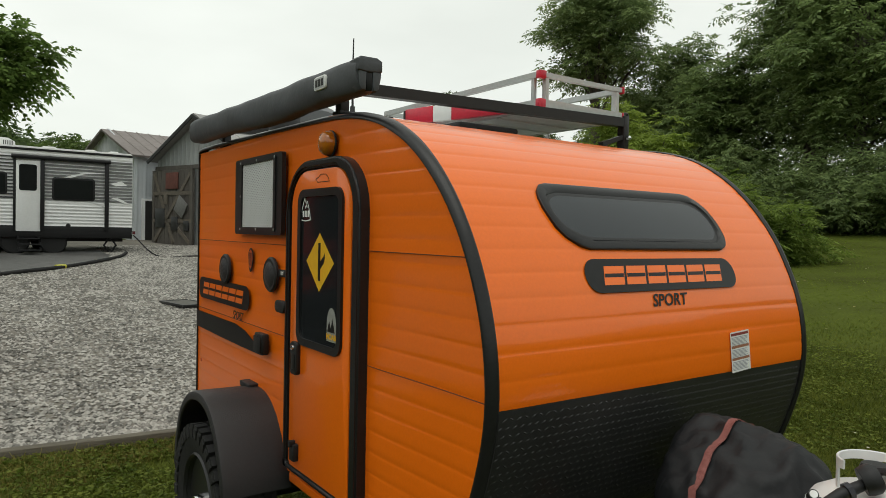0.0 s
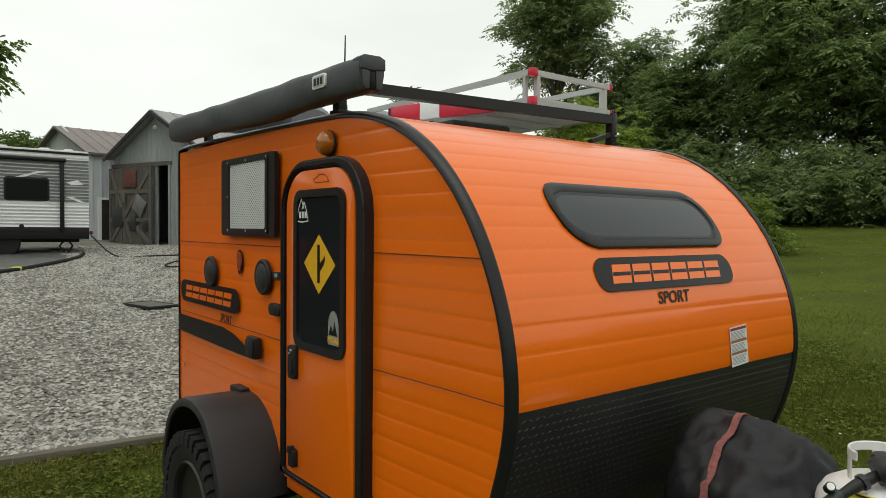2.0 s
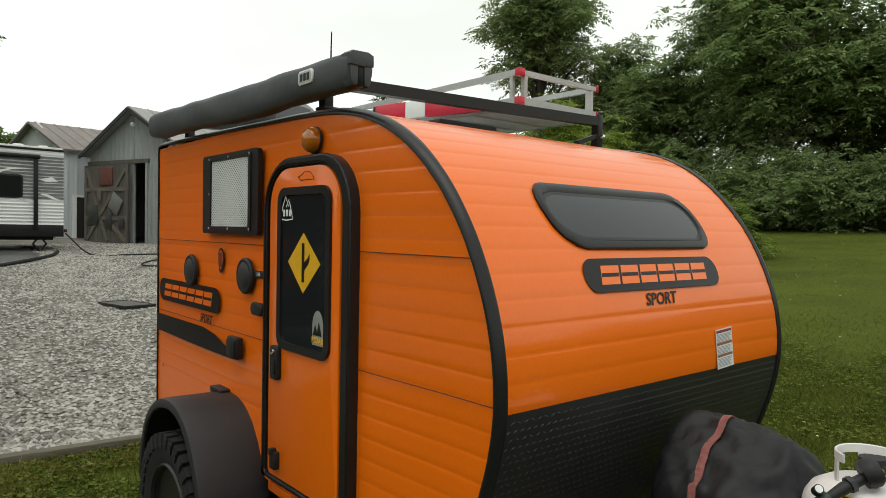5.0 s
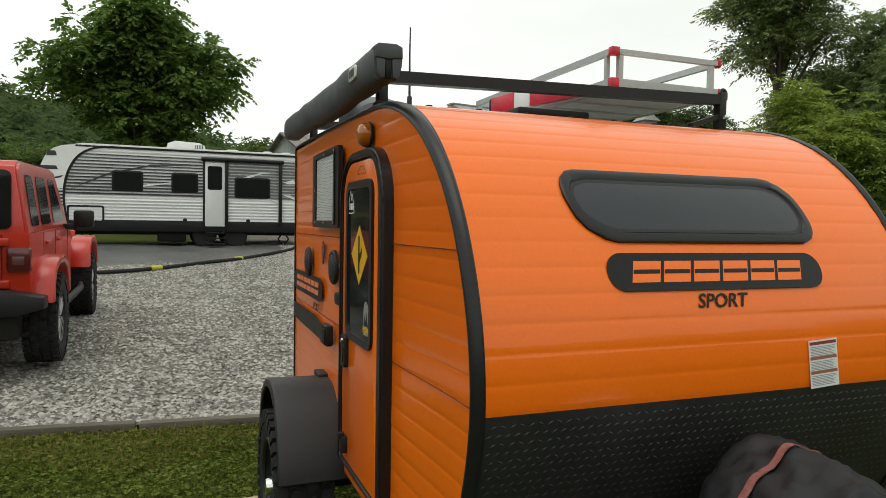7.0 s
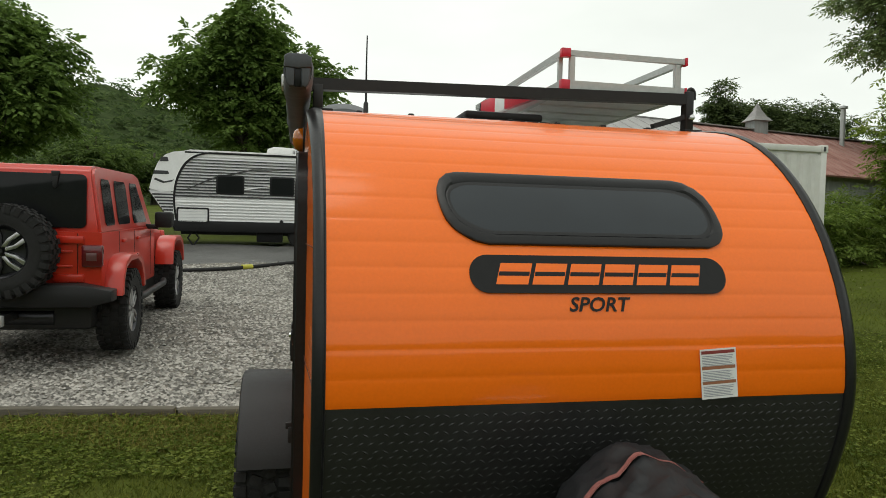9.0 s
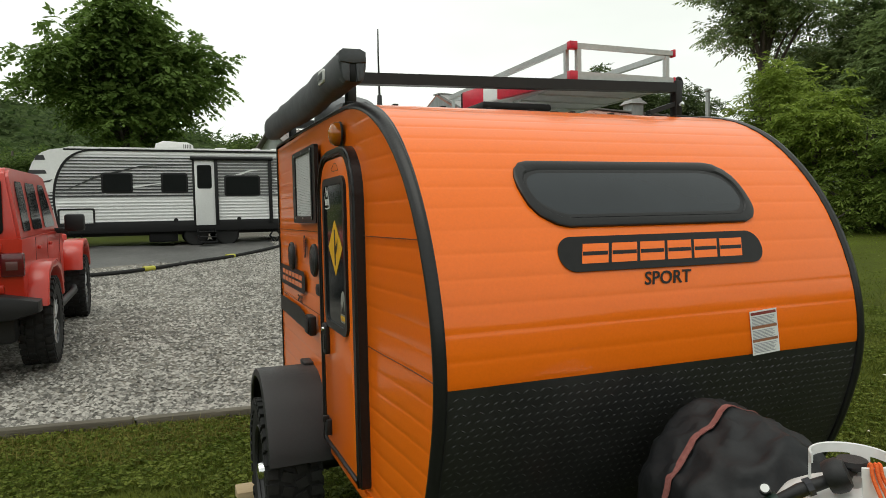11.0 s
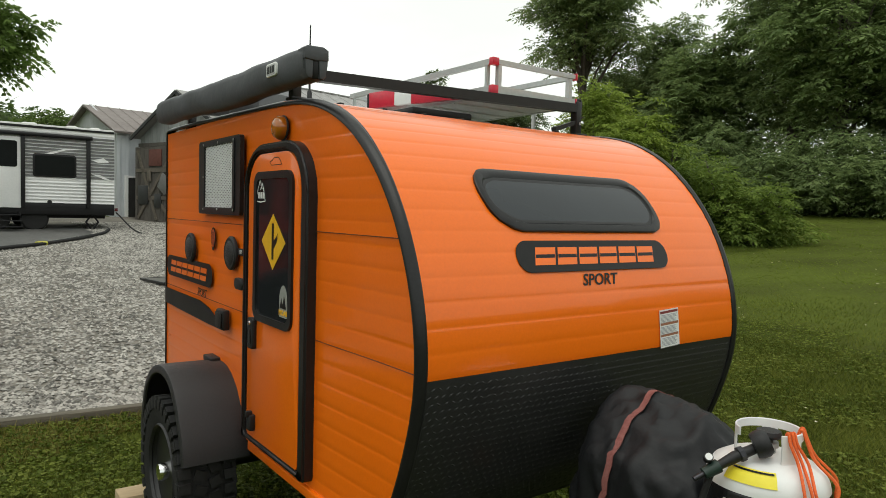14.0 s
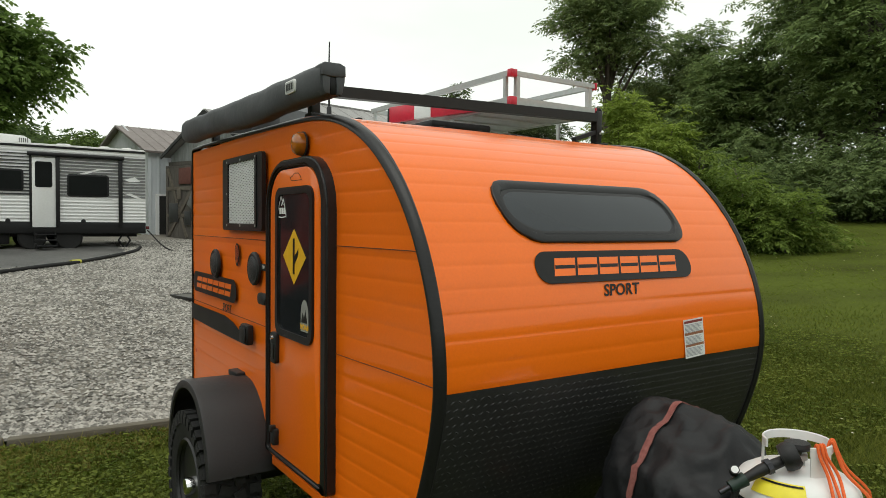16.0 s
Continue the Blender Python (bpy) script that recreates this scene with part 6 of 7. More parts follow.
nose_panel([(-5.14, 1.66), (-4.8, 1.60), (-4.46, 1.62), (-4.42, 0.78), (-4.54, 0.78)], 0.029, RV_GREY, "nose_lower", "grey ribbed lower nose")
# flat bands paint the light and dark of ribs on the lower nose
for k in range(6):
    z = 1.06 + 0.092 * k
    nose_panel([(front_x(z) + 0.03, z), (-4.46, z), (-4.46, z + 0.05), (front_x(z) + 0.03, z + 0.05)], 0.031, RV_DARK, "printed_band", "charcoal print band with painted rib shade")
nose_panel([(-4.80, 0.98), (-4.44, 0.98), (-4.42, 0.78), (-4.54, 0.78)], 0.033, RV_BLACK, "nose_foot")
for x, w, z, h in ((-4.72, 0.26, 2.52, 0.14), (-4.80, 0.46, 2.14, 0.11)):
    nose_panel([(x - w / 2, z), (x + w / 2, z + 0.01), (x + w / 2 - 0.04, z + h), (x - w / 2 + 0.04, z + h)], 0.036, RV_DARK, "maker_mark", "dark maker's mark shapes")
nose_panel([(-5.0, 1.98), (-4.75, 1.88), (-4.5, 1.93), (-4.44, 2.0), (-4.7, 1.93), (-4.96, 2.03)], 0.036, RV_DARK, "smile_mark")
for pts in ([(-4.3, 1.62), (-3.4, 2.02), (-2.2, 2.36), (-0.8, 2.42), (-2.2, 2.39), (-3.4, 2.08), (-4.2, 1.66)], [(-3.3, 1.56), (-2.4, 1.80), (-1.0, 1.98), (-2.4, 1.75)], [(0.1, 1.95), (0.9, 2.25), (1.4, 2.30), (0.9, 2.30), (0.1, 2.03)]):
    nose_panel(pts, 0.031, RV_DARK if pts[0][0] < -4 else RV_WHITE, "side_stripe", "sweeping side stripe")
nose_panel([(0.55, 1.62), (1.1, 1.46), (1.5, 1.30), (1.2, 1.46), (0.8, 1.62)], 0.031, RV_GREY, "side_stripe")
nose_panel([(1.55, 1.62), (1.95, 1.46), (2.12, 1.44), (1.95, 1.52), (1.75, 1.62)], 0.031, RV_WHITE, "side_stripe")
nose_panel([(1.55, 2.02), (1.85, 2.1), (2.0, 1.98), (1.7, 1.96)], 0.031, RV_WHITE, "maker_mark", "pale maker's mark shapes")
for x0, x1, z0, z1 in ((-3.24, -2.42, 1.60, 2.19), (-1.67, -0.93, 1.60, 2.19), (0.10, 1.16, 1.49, 2.12)):
    win = part("window", prism(rounded(x0, x1, z0, z1, 0.08), FY - 0.035, FY + 0.02, "y", 0.006), RV_BLACK, trailer, "dark tinted window")
    part("pane", prism(rounded(x0 + 0.05, x1 - 0.05, z0 + 0.05, z1 - 0.05, 0.05), FY - 0.040, FY - 0.034, "y"), CAR_GLASS, win)
bm = bmesh.new()
add_ring(bm, rounded(-4.36, -3.43, 0.70, 1.18, 0.06), rounded(-4.31, -3.48, 0.75, 1.13, 0.04), FY - 0.03, FY + 0.01, "y")
hatch = part("storage_hatch", bm, RV_BLACK, trailer, "white storage hatch in black frame")
part("hatch_lid", prism(rounded(-4.32, -3.47, 0.74, 1.14, 0.05), FY - 0.02, FY + 0.01, "y"), RV_WHITE, hatch)
door_ = part("door", prism(rounded(-0.74, -0.17, 0.63, 2.53, 0.03), FY - 0.05, FY + 0.01, "y", 0.008), RV_WHITE, trailer, "white entry door with dark pane")
part("door_pane", prism(rounded(-0.67, -0.26, 1.72, 2.42, 0.06), FY - 0.058, FY - 0.048, "y"), CAR_GLASS, door_)
part("door_jamb", box(-0.80, -0.745, FY - 0.05, FY + 0.01, 0.62, 2.6, 0.005), RV_BLACK, trailer)
# awning hardware
part("awning_roll", tube([(-0.85, FY - 0.09, 2.62), (1.55, FY - 0.09, 2.62)], 0.055, 12), RV_BLACK, trailer, "black rolled awning")
for x in (-0.13, 1.46):
    part("awning_arm", box(x - 0.05, x + 0.05, FY - 0.09, FY - 0.02, 0.66, 2.64, 0.008), RV_BLACK, trailer, "black awning arm")
part("awning_sill", box(-0.05, 1.40, FY - 0.03, FY + 0.0, 0.66, 0.72), RV_BLACK, trailer)
part("drip_rail", box(-4.15, REAR, FY - 0.03, FY + 0.0, 2.80, 2.86, 0.005), RV_BLACK, trailer)
ac = part("roof_air_conditioner", prism([(-1.82, 2.9), (-1.76, 3.12), (-1.55, 3.2), (-0.86, 3.17), (-0.70, 3.08), (-0.68, 2.9)], 0.75, 1.6, "y", 0.05), WHITE_PAINT, trailer, "white roof air conditioner")
for k in range(5):
    part("louvre", box(-0.98 + 0.05 * k, -0.96 + 0.05 * k, 0.74, 0.755, 2.95, 3.10), RV_DARK, ac)
for x, w in ((0.1, 0.5), (1.15, 0.42), (1.75, 0.4)):
    part("roof_vent", prism([(x - w / 2, 2.9), (x - w / 2 + 0.08, 2.99), (x + w / 2 - 0.12, 3.0), (x + w / 2, 2.9)], 0.5, 0.95, "y", 0.03), WHITE_PAINT, trailer, "white roof vent cover")
for x in (-0.74, 0.15):
    for y in (FY + 0.16, BY - 0.16):
        w = part("wheel", lathe([(0.19, -0.1), (0.30, -0.105), (0.345, -0.07), (0.35, 0.0), (0.345, 0.07), (0.30, 0.105), (0.19, 0.1)], (x, y, 0.35), "y", 32), RUBBER, trailer, "black trailer wheel")
        part("rim", lathe([(0.0, -0.06), (0.08, -0.06), (0.17, -0.03), (0.20, -0.095), (0.19, -0.02)], (x, y, 0.35), "y", 24), RIM, w)
part("waste_tank", box(-2.05, -1.25, 0.25, 1.9, 0.16, 0.5, 0.04), RV_BLACK, trailer, "black waste tank")
part("axle_frame", box(-4.3, 2.0, 0.5, 1.85, 0.36, 0.52, 0.01), RV_BLACK, trailer)
for x in (-3.9, 1.6):
    for q in (-1, 1):
        part("stabiliser_leg", tube([(x, FY + 0.2, 0.5), (x + 0.16 * q, FY + 0.2, 0.26), (x, FY + 0.2, 0.02)], 0.03, 6), RV_BLACK, trailer, "folding stabiliser leg")
for k in range(3):
    part("entry_step", box(-0.72, -0.20, FY - 0.3 - 0.2 * k, FY - 0.08 - 0.2 * k, 0.42 - 0.15 * k, 0.45 - 0.15 * k, 0.004), RV_BLACK, trailer)
    for x in (-0.7, -0.22):
        part("step_bracket", box(x - 0.015, x + 0.015, FY - 0.3 - 0.2 * k, FY - 0.05 - 0.2 * k + 0.1, 0.30 - 0.15 * k + 0.15, 0.5 - 0.15 * k), RV_BLACK, trailer)
for x in (-4.4, 0.5):
    part("water_port", lathe([(0.06, 0.0), (0.06, -0.02), (0.0, -0.025)], (x if x > 0 else -1.3, FY - 0.01, 0.80), "y", 14), RV_BLACK, trailer)
part("tail_lamp", box(2.14, 2.25, FY + 0.05, FY + 0.2, 0.58, 0.68, 0.01), TAIL_LENS, trailer)
trailer.matrix_basis = Matrix.Translation((0, 20.1, 0.70)) @ Matrix.Rotation(radians(1.5), 4, "Z")

# ---- buildings behind the drive ----
SIDING = material("white_steel_siding", (0.50, 0.53, 0.56), 0.5, second=(0.62, 0.64, 0.66), grain=12, patch=0.8, stretch=(1, 1, 0.2))
SHEET_ROOF = material("galvanised_roof", (0.22, 0.215, 0.21), 0.5, second=(0.36, 0.35, 0.34), grain=4, patch=0.5, metal=0.2)
BROWN_ROOF = material("brown_grey_roof", (0.16, 0.135, 0.125), 0.65, second=(0.25, 0.22, 0.21), grain=6, patch=0.5)
GREY_BARN = material("weathered_grey_siding", (0.22, 0.235, 0.235), 0.75, second=(0.36, 0.375, 0.37), grain=14, patch=1.0, stretch=(1, 1, 0.15))
RUST_ROOF = material("rusty_sheet_roof", (0.17, 0.05, 0.034), 0.75, second=(0.44, 0.255, 0.215), grain=3.2, patch=0.35, bump=0.2, bump_scale=20, stretch=(1, 0.35, 0.35))
DOOR_WOOD = material("old_barn_boards", (0.07, 0.062, 0.055), 0.9, second=(0.14, 0.128, 0.112), grain=14, patch=1.4, stretch=(2, 2, 0.2))
BRACE_WOOD = material("pale_brace_wood", (0.10, 0.088, 0.072), 0.85, second=(0.175, 0.15, 0.12), grain=14, patch=2)
RUSTY = material("rusty_tin", (0.10, 0.035, 0.027), 0.8, second=(0.17, 0.065, 0.05), grain=8, patch=2)
# near-black that puts the shade of the rooms into the colour
DARK_ROOM = material("painted_room_dark", (0.035, 0.034, 0.032), 0.9, vary=0.3)


def at_wall(origin, along):
    """A frame with x along a wall, y into the building and z up."""
    a = Vector((*along, 0)).normalized()
    return Matrix.Translation(origin) @ Matrix((a, Vector((-a.y, a.x, 0)), Vector((0, 0, 1)))).transposed().to_4x4()


def ribbed(name, m, u0, u1, top, base, mat, parent, label="", pitch=0.3, thick=0.06):
    """Upright ribbed sheeting from base to the line top(u)."""
    bm = bmesh.new()
    n = max(2, int((u1 - u0) / pitch * 4))
    front, back = [], []
    for i in range(n + 1):
        u = u0 + (u1 - u0) * i / n
        d = -0.022 if i % 4 in (1, 2) and i % 4 == 1 else 0.0
        front.append((bm.verts.new(m @ Vector((u, d, base))), bm.verts.new(m @ Vector((u, d, top(u))))))
        back.append((bm.verts.new(m @ Vector((u, thick, base))), bm.verts.new(m @ Vector((u, thick, top(u))))))
    for rows in (front, back):
        for a, b in zip(rows, rows[1:]):
            bm.faces.new((a[0], b[0], b[1], a[1]))
    bm.faces.new((front[0][0], front[0][1], back[0][1], back[0][0]))
    bm.faces.new((front[-1][0], back[-1][0], back[-1][1], front[-1][1]))
    for a, b, c, d in zip(front, front[1:], back, back[1:]):
        bm.faces.new((a[1], b[1], d[1], c[1]))
    return part(name, bm, mat, parent, label, smooth=False)


def roof_plane(name, p0, p1, p2, p3, mat, parent, label="", ribs=0, thick=0.08):
    """A slab over four corners (eave start, eave end, ridge end, ridge start), with raised seams."""
    bm = bmesh.new()
    q = [Vector(p) for p in (p0, p1, p2, p3)]
    n = (q[1] - q[0]).cross(q[3] - q[0]).normalized()
    if n.z < 0:
        n = -n
    lo = [bm.verts.new(p) for p in q]
    hi = [bm.verts.new(p + n * thick) for p in q]
    bm.faces.new(lo), bm.faces.new(hi)
    for i in range(4):
        bm.faces.new((lo[i], lo[(i + 1) % 4], hi[(i + 1) % 4], hi[i]))
    slab = part(name, bm, mat, parent, label, smooth=False)
    if ribs:
        bm = bmesh.new()
        for i in range(1, ribs):
            t = i / ribs
            a, b = q[0].lerp(q[1], t) + n * thick, q[3].lerp(q[2], t) + n * thick
            d = (q[1] - q[0]).normalized() * 0.025
            vs = [bm.verts.new(v) for v in (a - d, a + d, b + d, b - d, a + n * 0.03, b + n * 0.03)]
            bm.faces.new((vs[0], vs[4], vs[5], vs[3])), bm.faces.new((vs[1], vs[2], vs[5], vs[4]))
        part("roof_seam", bm, mat, slab, smooth=False)
    return slab


# white shed
shed = thing("white_shed", "white steel sided shed with brown grey roof", "shed", (5.5, 28, 0.9))
C = Vector((3.40, 26.5, 0))
E_dir, G_dir = Vector((0.985, 0.17, 0)).normalized(), Vector((-0.21, 0.978, 0)).normalized()
LEN, DEEP = 6.2, 5.2
m = at_wall((C.x, C.y, 0), (E_dir.x, E_dir.y))
ribbed("front_wall", m, 0, LEN, lambda u: 4.2, 0.7, SIDING, shed, "white ribbed front wall", 0.32)
mg = at_wall((C.x + G_dir.x * DEEP, C.y + G_dir.y * DEEP, 0), (-G_dir.x, -G_dir.y))
ribbed("gable_wall", mg, 0, DEEP, lambda u: 4.2 + 1.25 * (1 - abs(2 * u / DEEP - 1)), 0.7, SIDING, shed, "white ribbed gable wall", 0.32)
e0, e1 = C - E_dir * 0.25 - G_dir * 0.3 + Vector((0, 0, 4.12)), C + E_dir * LEN - G_dir * 0.3 + Vector((0, 0, 4.12))
r0, r1 = C - E_dir * 0.25 + G_dir * DEEP / 2 + Vector((0, 0, 5.32)), C + E_dir * LEN + G_dir * DEEP / 2 + Vector((0, 0, 5.32))
b0, b1 = C - E_dir * 0.25 + G_dir * (DEEP + 0.3) + Vector((0, 0, 4.12)), C + E_dir * LEN + G_dir * (DEEP + 0.3) + Vector((0, 0, 4.12))
roof_plane("front_roof", e0, e1, r1, r0, BROWN_ROOF, shed, "brown grey roof slope", 14)
roof_plane("back_roof", b0, b1, r1, r0, BROWN_ROOF, shed, "", 0)
dm = at_wall((C.x, C.y, 0), (E_dir.x, E_dir.y))
CASING_WHITE = material("fresh_white_trim", (0.86, 0.86, 0.85), 0.5, vary=0.04)
# no opening is cut: a dark sheet paints the unlit doorway
part("doorway", box(0.38, 1.25, -0.03, 0.02, 0.75, 2.5, 0, dm), DARK_ROOM, shed, "dark sheet painted in for an open doorway")
part("door_casing", box(0.26, 0.38, -0.08, 0.03, 0.7, 2.58, 0, dm), CASING_WHITE, shed, "white door casing")
part("door_casing", box(0.38, 1.3, -0.06, 0.03, 2.5, 2.58, 0, dm), CASING_WHITE, shed, "white door casing")

# grey barn: gable wing with the tall doorway, and the long rusty-roofed part behind it
barn = thing("grey_barn", "weathered grey barn with rusty metal roof", "barn", (9, 24, 0.9))
P0, U = Vector((4.09, 25.85, 0)), (0.3415, -0.94)
mb = at_wall((P0.x, P0.y, 0), U)
WIDE, EAVE, PEAK = 5.2, 3.98, 5.42
gable = lambda u: EAVE + (PEAK - EAVE) * (1 - abs(2 * u / WIDE - 1))
ribbed("gable_left", mb, 0.0, 2.48, gable, 0.7, GREY_BARN, barn, "grey ribbed gable wall", 0.24)
ribbed("gable_over_door", mb, 2.48, 3.20, gable, 3.66, GREY_BARN, barn, "grey ribbed gable wall", 0.24)
ribbed("gable_right", mb, 3.20, WIDE, gable, 0.7, GREY_BARN, barn, "grey ribbed gable wall", 0.24)
part("door_post", box(3.14, 3.25, -0.06, 0.02, 0.6, 3.72, 0, mb), GREY_BARN, barn)
part("door_head", box(-0.05, 3.3, -0.07, 0.0, 3.62, 3.76, 0, mb), DOOR_WOOD, barn)
part("inner_wall", box(0.2, WIDE - 0.2, 3.2, 3.3, 0.6, 4.0, 0, mb), DARK_ROOM, barn)
part("inner_floor", box(0.1, WIDE - 0.1, 0.0, 3.3, 0.70, 0.82, 0, mb), DARK_ROOM, barn)
part("side_wall", box(-0.02, 0.05, 0.06, 6.0, 0.6, 3.95, 0, mb), GREY_BARN, barn)
part("side_wall", box(WIDE - 0.05, WIDE, 0.06, 6.0, 0.6, 3.95, 0, mb), GREY_BARN, barn)
for k, (u, w, h) in enumerate(((2.52, 0.25, 1.5), (2.95, 0.2, 1.1), (2.7, 0.4, 0.6))):
    part("stored_crate", box(u, u + w, 0.5, 0.9, 0.82, 0.82 + h, 0.02, mb), (DOOR_WOOD, GREY_BARN, BRACE_WOOD)[k], barn, "stored lumber in the doorway")
w3 = lambda u, v, z: mb @ Vector((u, v, z))
for ue, name in ((-0.12, "wing_roof"), (WIDE + 0.12, "wing_roof")):
    roof_plane(name, w3(ue, -0.35, EAVE - 0.05), w3(ue, 7.0, EAVE - 0.05), w3(WIDE / 2, 7.0, PEAK + 0.02), w3(WIDE / 2, -0.35, PEAK + 0.02), SHEET_ROOF, barn, "galvanised sheet roof", 10)
for ue in (-0.12, WIDE + 0.12):
    a, b = w3(ue, -0.36, EAVE - 0.08), w3(WIDE / 2, -0.36, PEAK)
    part("barge_board", rail(bmesh.new(), a, b, 0.05, 0.11), RV_DARK, barn, smooth=False)
part("gable_lamp", lathe([(0.0, -0.07), (0.06, -0.06), (0.08, 0.0), (0.03, 0.06), (0.0, 0.07)], tuple(w3(WIDE / 2 + 0.05, -0.2, PEAK - 0.5)), "z", 14), WHITE_PAINT, barn, "white gable lamp")
GREY_TIN = material("dull_tin_sheet", (0.17, 0.17, 0.165), 0.55, vary=0.25, grain=9, patch=3)
# sliding door standing open before the wall
leaf = part("barn_door", box(0.02, 2.42, -0.16, -0.10, 0.76, 3.60, 0.01, mb), DOOR_WOOD, barn, "patched wooden sliding barn door")
for i in range(10):
    part("board", box(0.03 + 0.239 * i, 0.03 + 0.239 * i + 0.225, -0.18, -0.155, 0.77, 3.58, 0.0, mb), DOOR_WOOD, leaf)


def brace(u0, z0, u1, z1, mat=BRACE_WOOD, w=0.13):
    part("brace", rail(bmesh.new(), w3(u0, -0.20, z0), w3(u1, -0.20, z1), 0.04, w), mat, leaf, "pale cross brace", smooth=False)


for a in ((0.1, 3.5, 1.3, 0.95), (2.3, 3.45, 0.15, 1.0), (0.05, 2.75, 2.38, 2.75), (0.05, 1.75, 2.38, 1.75), (1.2, 1.75, 2.3, 0.95)):
    brace(*a)
for u in (0.06, 2.36):
    part("stile", box(u - 0.07, u + 0.07, -0.215, -0.18, 0.76, 3.60, 0.0, mb), DOOR_WOOD, leaf)
for u, z, w, h, mat in ((0.85, 2.9, 0.75, 0.6, RUSTY), (0.2, 1.5, 0.6, 0.7, RV_DARK), (1.2, 1.4, 0.4, 0.5, RV_DARK), (0.75, 2.35, 0.22, 0.4, BRACE_WOOD), (1.95, 1.4, 0.3, 0.35, RV_DARK)):
    part("patch", box(u, u + w, -0.235, -0.20, z, z + h, 0.01, mb), mat, leaf, "nailed-on patch")
mm = mb @ Matrix.Translation((1.8, -0.24, 2.25)) @ Matrix.Rotation(0.6, 4, "Y")
part("patch", box(-0.3, 0.3, -0.02, 0.02, -0.3, 0.3, 0.01, mm), GREY_TIN, leaf, "grey tin patch")

# long barn
A, B = Vector((9.2, 25.6, 0)), Vector((33.0, 30.6, 0))
ab = (B - A).normalized()
nb = Vector((ab.y, -ab.x, 0))
RZ, EZ, HALF = 6.48, 3.95, 5.0
roof_plane("front_roof", A + nb * HALF + Vector((0, 0, EZ)), B + nb * HALF + Vector((0, 0, EZ)), B + Vector((0, 0, RZ)), A + Vector((0, 0, RZ)), RUST_ROOF, barn, "rust-streaked sheet metal roof", 36)
roof_plane("back_roof", A - nb * HALF + Vector((0, 0, EZ)), B - nb * HALF + Vector((0, 0, EZ)), B + Vector((0, 0, RZ)), A + Vector((0, 0, RZ)), RUST_ROOF, barn, "", 0)
part("ridge_cap", rail(bmesh.new(), A + Vector((0, 0, RZ + 0.1)), B + Vector((0, 0, RZ + 0.1)), 0.5, 0.06), SHEET_ROOF, barn, "pale ridge cap", smooth=False)
roof_plane("pale_roof_patch", A + nb * 3.0 + Vector((0, 0, EZ + 1.18)) , A + nb * 3.0 + ab * 7.5 + Vector((0, 0, EZ + 1.18)), A + ab * 7.5 + nb * 0.2 + Vector((0, 0, RZ - 0.01)), A + nb * 0.2 + Vector((0, 0, RZ - 0.01)), SHEET_ROOF, barn, "pale newer roof sheets", 10)
roof_plane("pale_roof_patch", A + ab * 20.5 + nb * 5.0 + Vector((0, 0, EZ + 0.02)), A + ab * 22.5 + nb * 5.0 + Vector((0, 0, EZ + 0.02)), A + ab * 21.8 + nb * 4.0 + Vector((0, 0, EZ + 0.56)), A + ab * 20.2 + nb * 4.0 + Vector((0, 0, EZ + 0.56)), SHEET_ROOF, barn, "pale newer roof sheets", 3)
ml = at_wall(tuple(A + nb * (HALF - 0.5)), (ab.x, ab.y))
ribbed("long_wall", ml, 0, (B - A).length, lambda u: EZ + 0.15, 0.4, GREY_BARN, barn, "grey boarded long wall", 0.4)
mend = at_wall(tuple(A - nb * (HALF - 0.5)), (nb.x, nb.y))
ribbed("end_wall", mend, 0, 2 * HALF - 1.0, lambda u: EZ + 0.2 + (RZ - EZ - 0.2) * (1 - abs(2 * u / (2 * HALF - 1) - 1)), 0.4, GREY_BARN, barn, "", 0.4)
at = A + ab * 12.25
cup = part("cupola", box(-0.37, 0.37, -0.37, 0.37, -0.4, 0.45, 0.02, Matrix.Translation((at.x, at.y, RZ + 0.1))), GREY_BARN, barn, "grey roof cupola")
part("cupola_roof", lathe([(0.72, 0.42), (0.46, 0.64), (0.21, 0.96), (0.05, 1.28), (0.0, 1.32)], (at.x, at.y, RZ + 0.1), "z", 4, Matrix.Rotation(math.pi / 4, 4, "Z")), SHEET_ROOF, cup, "pointed grey cupola roof", smooth=False)
at = A + ab * 17.1 + nb * 1.0
pipe = part("flue_pipe", tube([(at.x, at.y, RZ - 0.9), (at.x, at.y, RZ + 1.4)], 0.12, 12), ALU, barn, "galvanised flue pipe")
part("flue_cap", lathe([(0.22, 0.0), (0.2, 0.1), (0.0, 0.17)], (at.x, at.y, RZ + 1.45), "z", 12), ALU, pipe)

# white shipping container
box_ = thing("shipping_container", "white corrugated shipping container beside the barn", "container", (7.2, 11.8, 0.3))
CONT = material("white_container_paint", (0.60, 0.60, 0.56), 0.5, second=(0.70, 0.70, 0.67), grain=8, patch=0.8)
x0, x1, y0, y1, z0, z1 = 5.9, 8.36, 8.8, 14.8, ground_z(8.3, 9), 3.10
part("shell", box(x0 + 0.06, x1 - 0.06, y0 + 0.05, y1 - 0.05, z0 + 0.1, z1 - 0.04), CONT, box_)
for k in range(9):
    part("front_rib", prism([(x0 + 0.2 + k * 0.25, y0 + 0.05), (x0 + 0.24 + k * 0.25, y0 + 0.01), (x0 + 0.34 + k * 0.25, y0 + 0.01), (x0 + 0.38 + k * 0.25, y0 + 0.05)], z0 + 0.15, z1 - 0.18, "z"), CONT, box_)
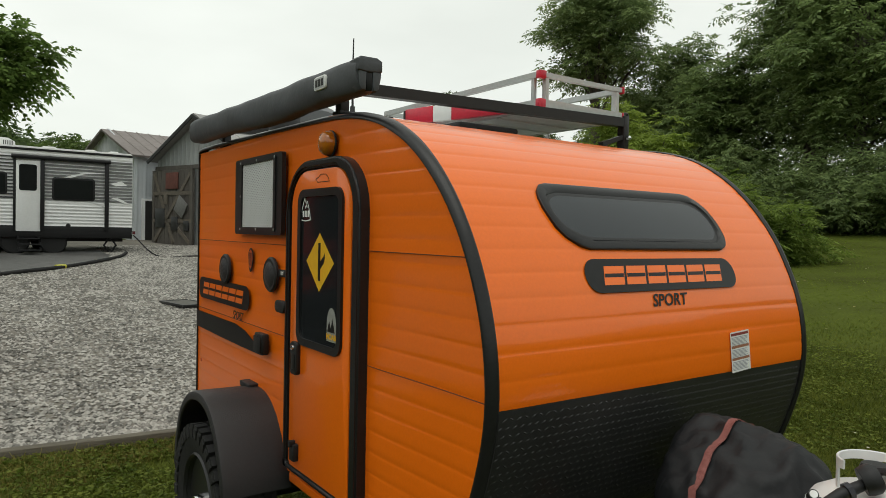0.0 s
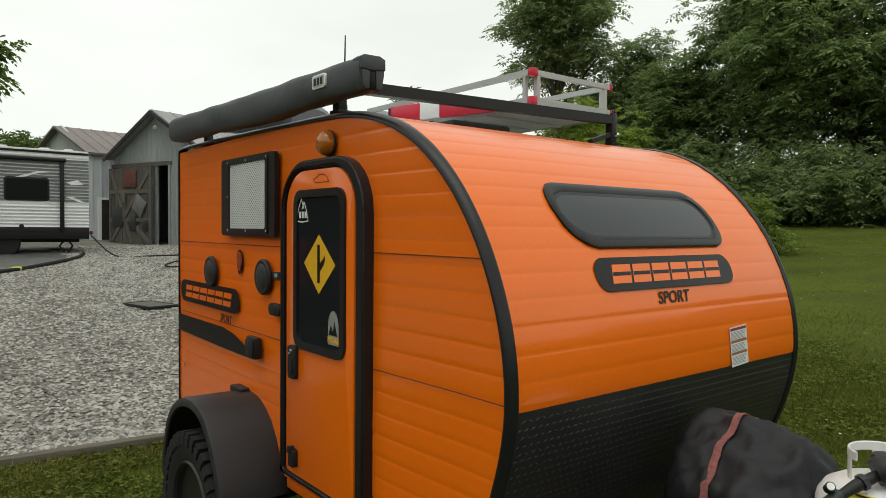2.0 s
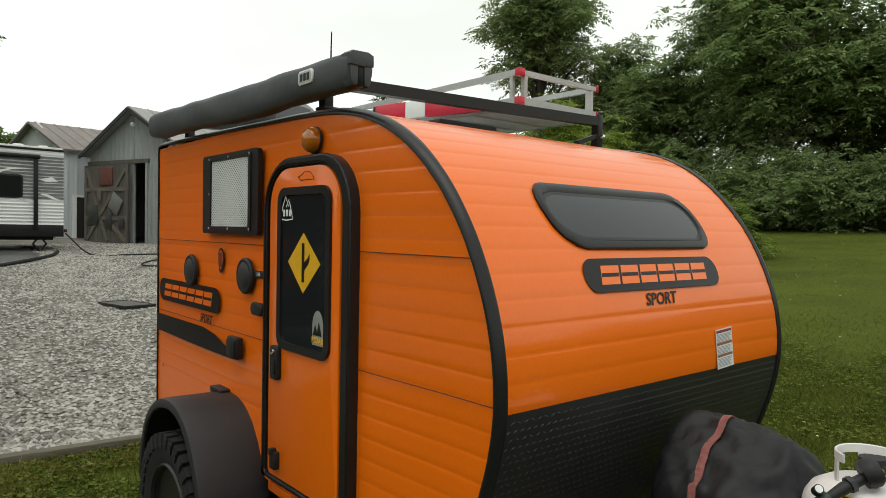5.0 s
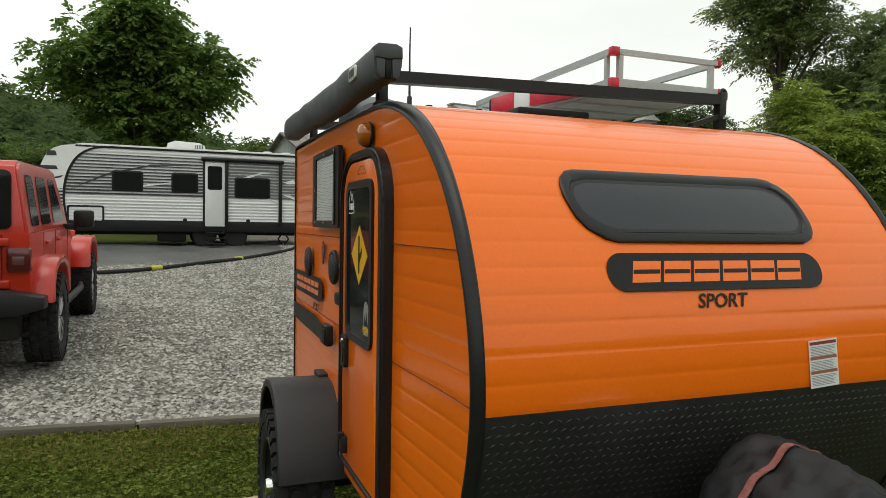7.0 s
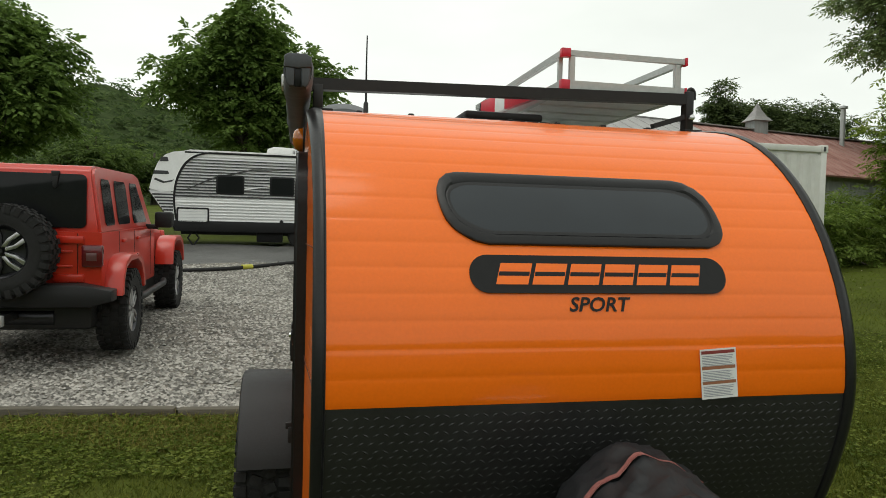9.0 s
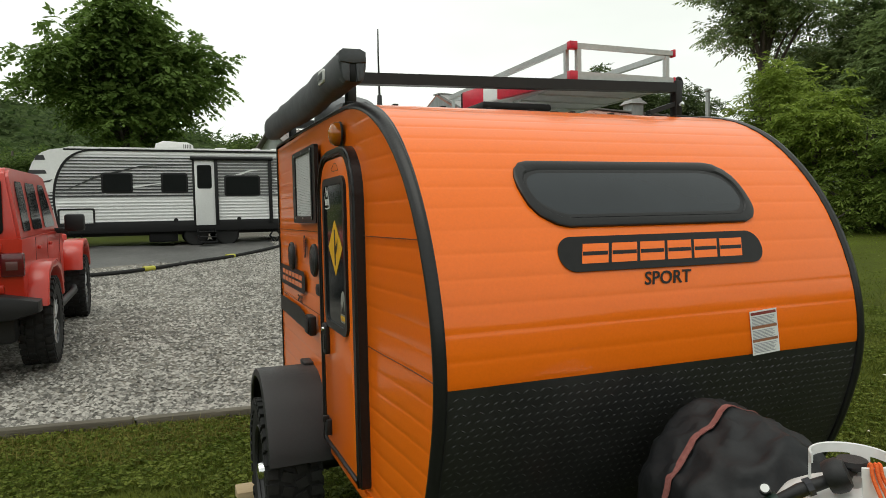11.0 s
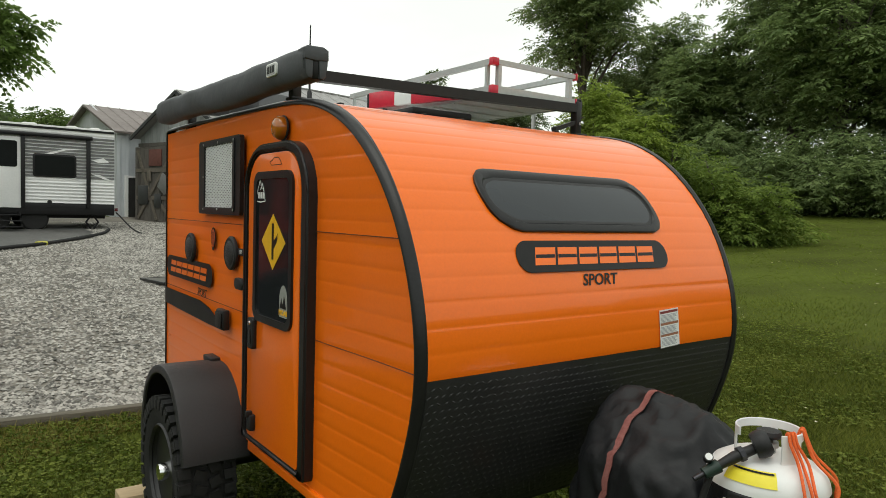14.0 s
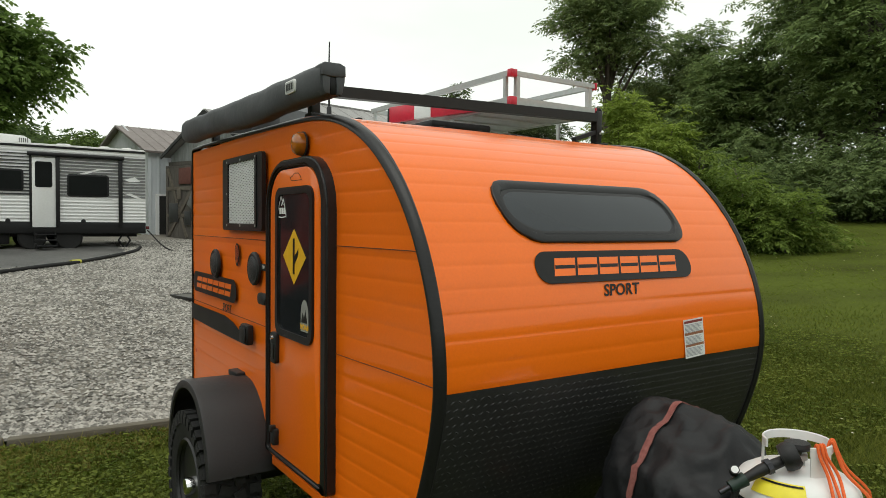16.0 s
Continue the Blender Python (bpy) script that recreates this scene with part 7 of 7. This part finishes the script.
for x in (x0, x1 - 0.12):
    part("corner_post", box(x, x + 0.12, y0, y0 + 0.12, z0, z1, 0.01), CONT, box_)
    cast = part("corner_casting", box(x - 0.01, x + 0.14, y0 - 0.01, y0 + 0.15, z1 - 0.13, z1 + 0.01, 0.015), CONT, box_)
    # the casting stays solid: a dark plate paints the shade of its hole
    part("casting_hole", prism(rounded(x + 0.04, x + 0.09, z1 - 0.105, z1 - 0.02, 0.02), y0 - 0.012, y0 - 0.008, "y"), RV_DARK, cast, smooth=False)
part("top_rail", box(x0, x1, y0, y0 + 0.1, z1 - 0.12, z1 - 0.01, 0.01), CONT, box_)
part("bottom_rail", box(x0, x1, y0, y0 + 0.1, z0, z0 + 0.15, 0.01), CONT, box_)
for k in range(22):
    part("side_rib", prism([(y0 + 0.2 + k * 0.26, z0 + 0.15), (y0 + 0.3 + k * 0.26, z0 + 0.15), (y0 + 0.3 + k * 0.26, z1 - 0.15), (y0 + 0.2 + k * 0.26, z1 - 0.15)], x1 - 0.06, x1 - 0.02, "x"), CONT, box_)

# ---- small things on the drive ----
hose = thing("drain_hose", "long black ribbed drain hose across the drive", "hose", (-1.5, 14.5, 0.5))
pts = []
for x, y in ((-7.2, 12.9), (-4.6, 13.0), (-2.9, 13.4), (-1.9, 14.05), (-0.85, 15.2), (0.1, 16.2), (1.45, 18.3), (1.9, 19.6)):
    pts.append((x, y, ground_z(x, y) + 0.092))
part("hose_run", tube([tuple(p) for p in spline(pts, 6)], 0.042, 10), RUBBER, hose, "black ribbed hose")
for x, y in ((-1.9, 14.05), (-0.1, 15.98)):
    part("coupling", tube([(x - 0.10, y - 0.08, ground_z(x, y) + 0.097), (x + 0.1, y + 0.10, ground_z(x, y) + 0.097)], 0.055, 12), material("yellow_green_coupling", (0.45, 0.42, 0.05), 0.5), hose, "yellow green hose coupling")
mat_ = thing("rubber_mat", "flat dark framed sheet lying on the gravel", "mat", (1.09, 10.1, 0.3))
mm = Matrix.Translation((1.09, 10.1, ground_z(1.09, 10.1) + 0.075)) @ Matrix.Rotation(radians(12), 4, "Z")
bm = bmesh.new()
for a in ((-0.25, 0.25, -0.42, -0.385), (-0.25, 0.25, 0.385, 0.42), (-0.25, -0.215, -0.385, 0.385), (0.215, 0.25, -0.385, 0.385)):
    add_box(bm, *a, -0.03, 0.014, 0.004, mm)
part("frame", bm, STEEL_BLACK, mat_)
part("sheet", box(-0.22, 0.22, -0.39, 0.39, -0.025, 0.006, 0, mm), material("dull_olive_sheet", (0.075, 0.072, 0.06), 0.7, vary=0.3, grain=12, patch=4), mat_, "dull olive grey sheet")
cable = thing("power_cable", "dark power cable trailing over the gravel", "cable", (2.5, 19, 0.7))
pts = [(2.2, 20.2, 1.25)] + [(x, y, ground_z(x, y) + 0.075) for x, y in ((2.5, 18.6), (3.3, 18.2), (4.4, 18.0), (5.4, 17.6), (4.9, 16.9), (3.6, 16.6), (2.9, 15.6), (3.4, 15.0), (4.2, 15.2), (4.6, 14.4))]
part("cable_run", tube([tuple(p) for p in spline(pts, 6)], 0.02, 6), RUBBER, cable)
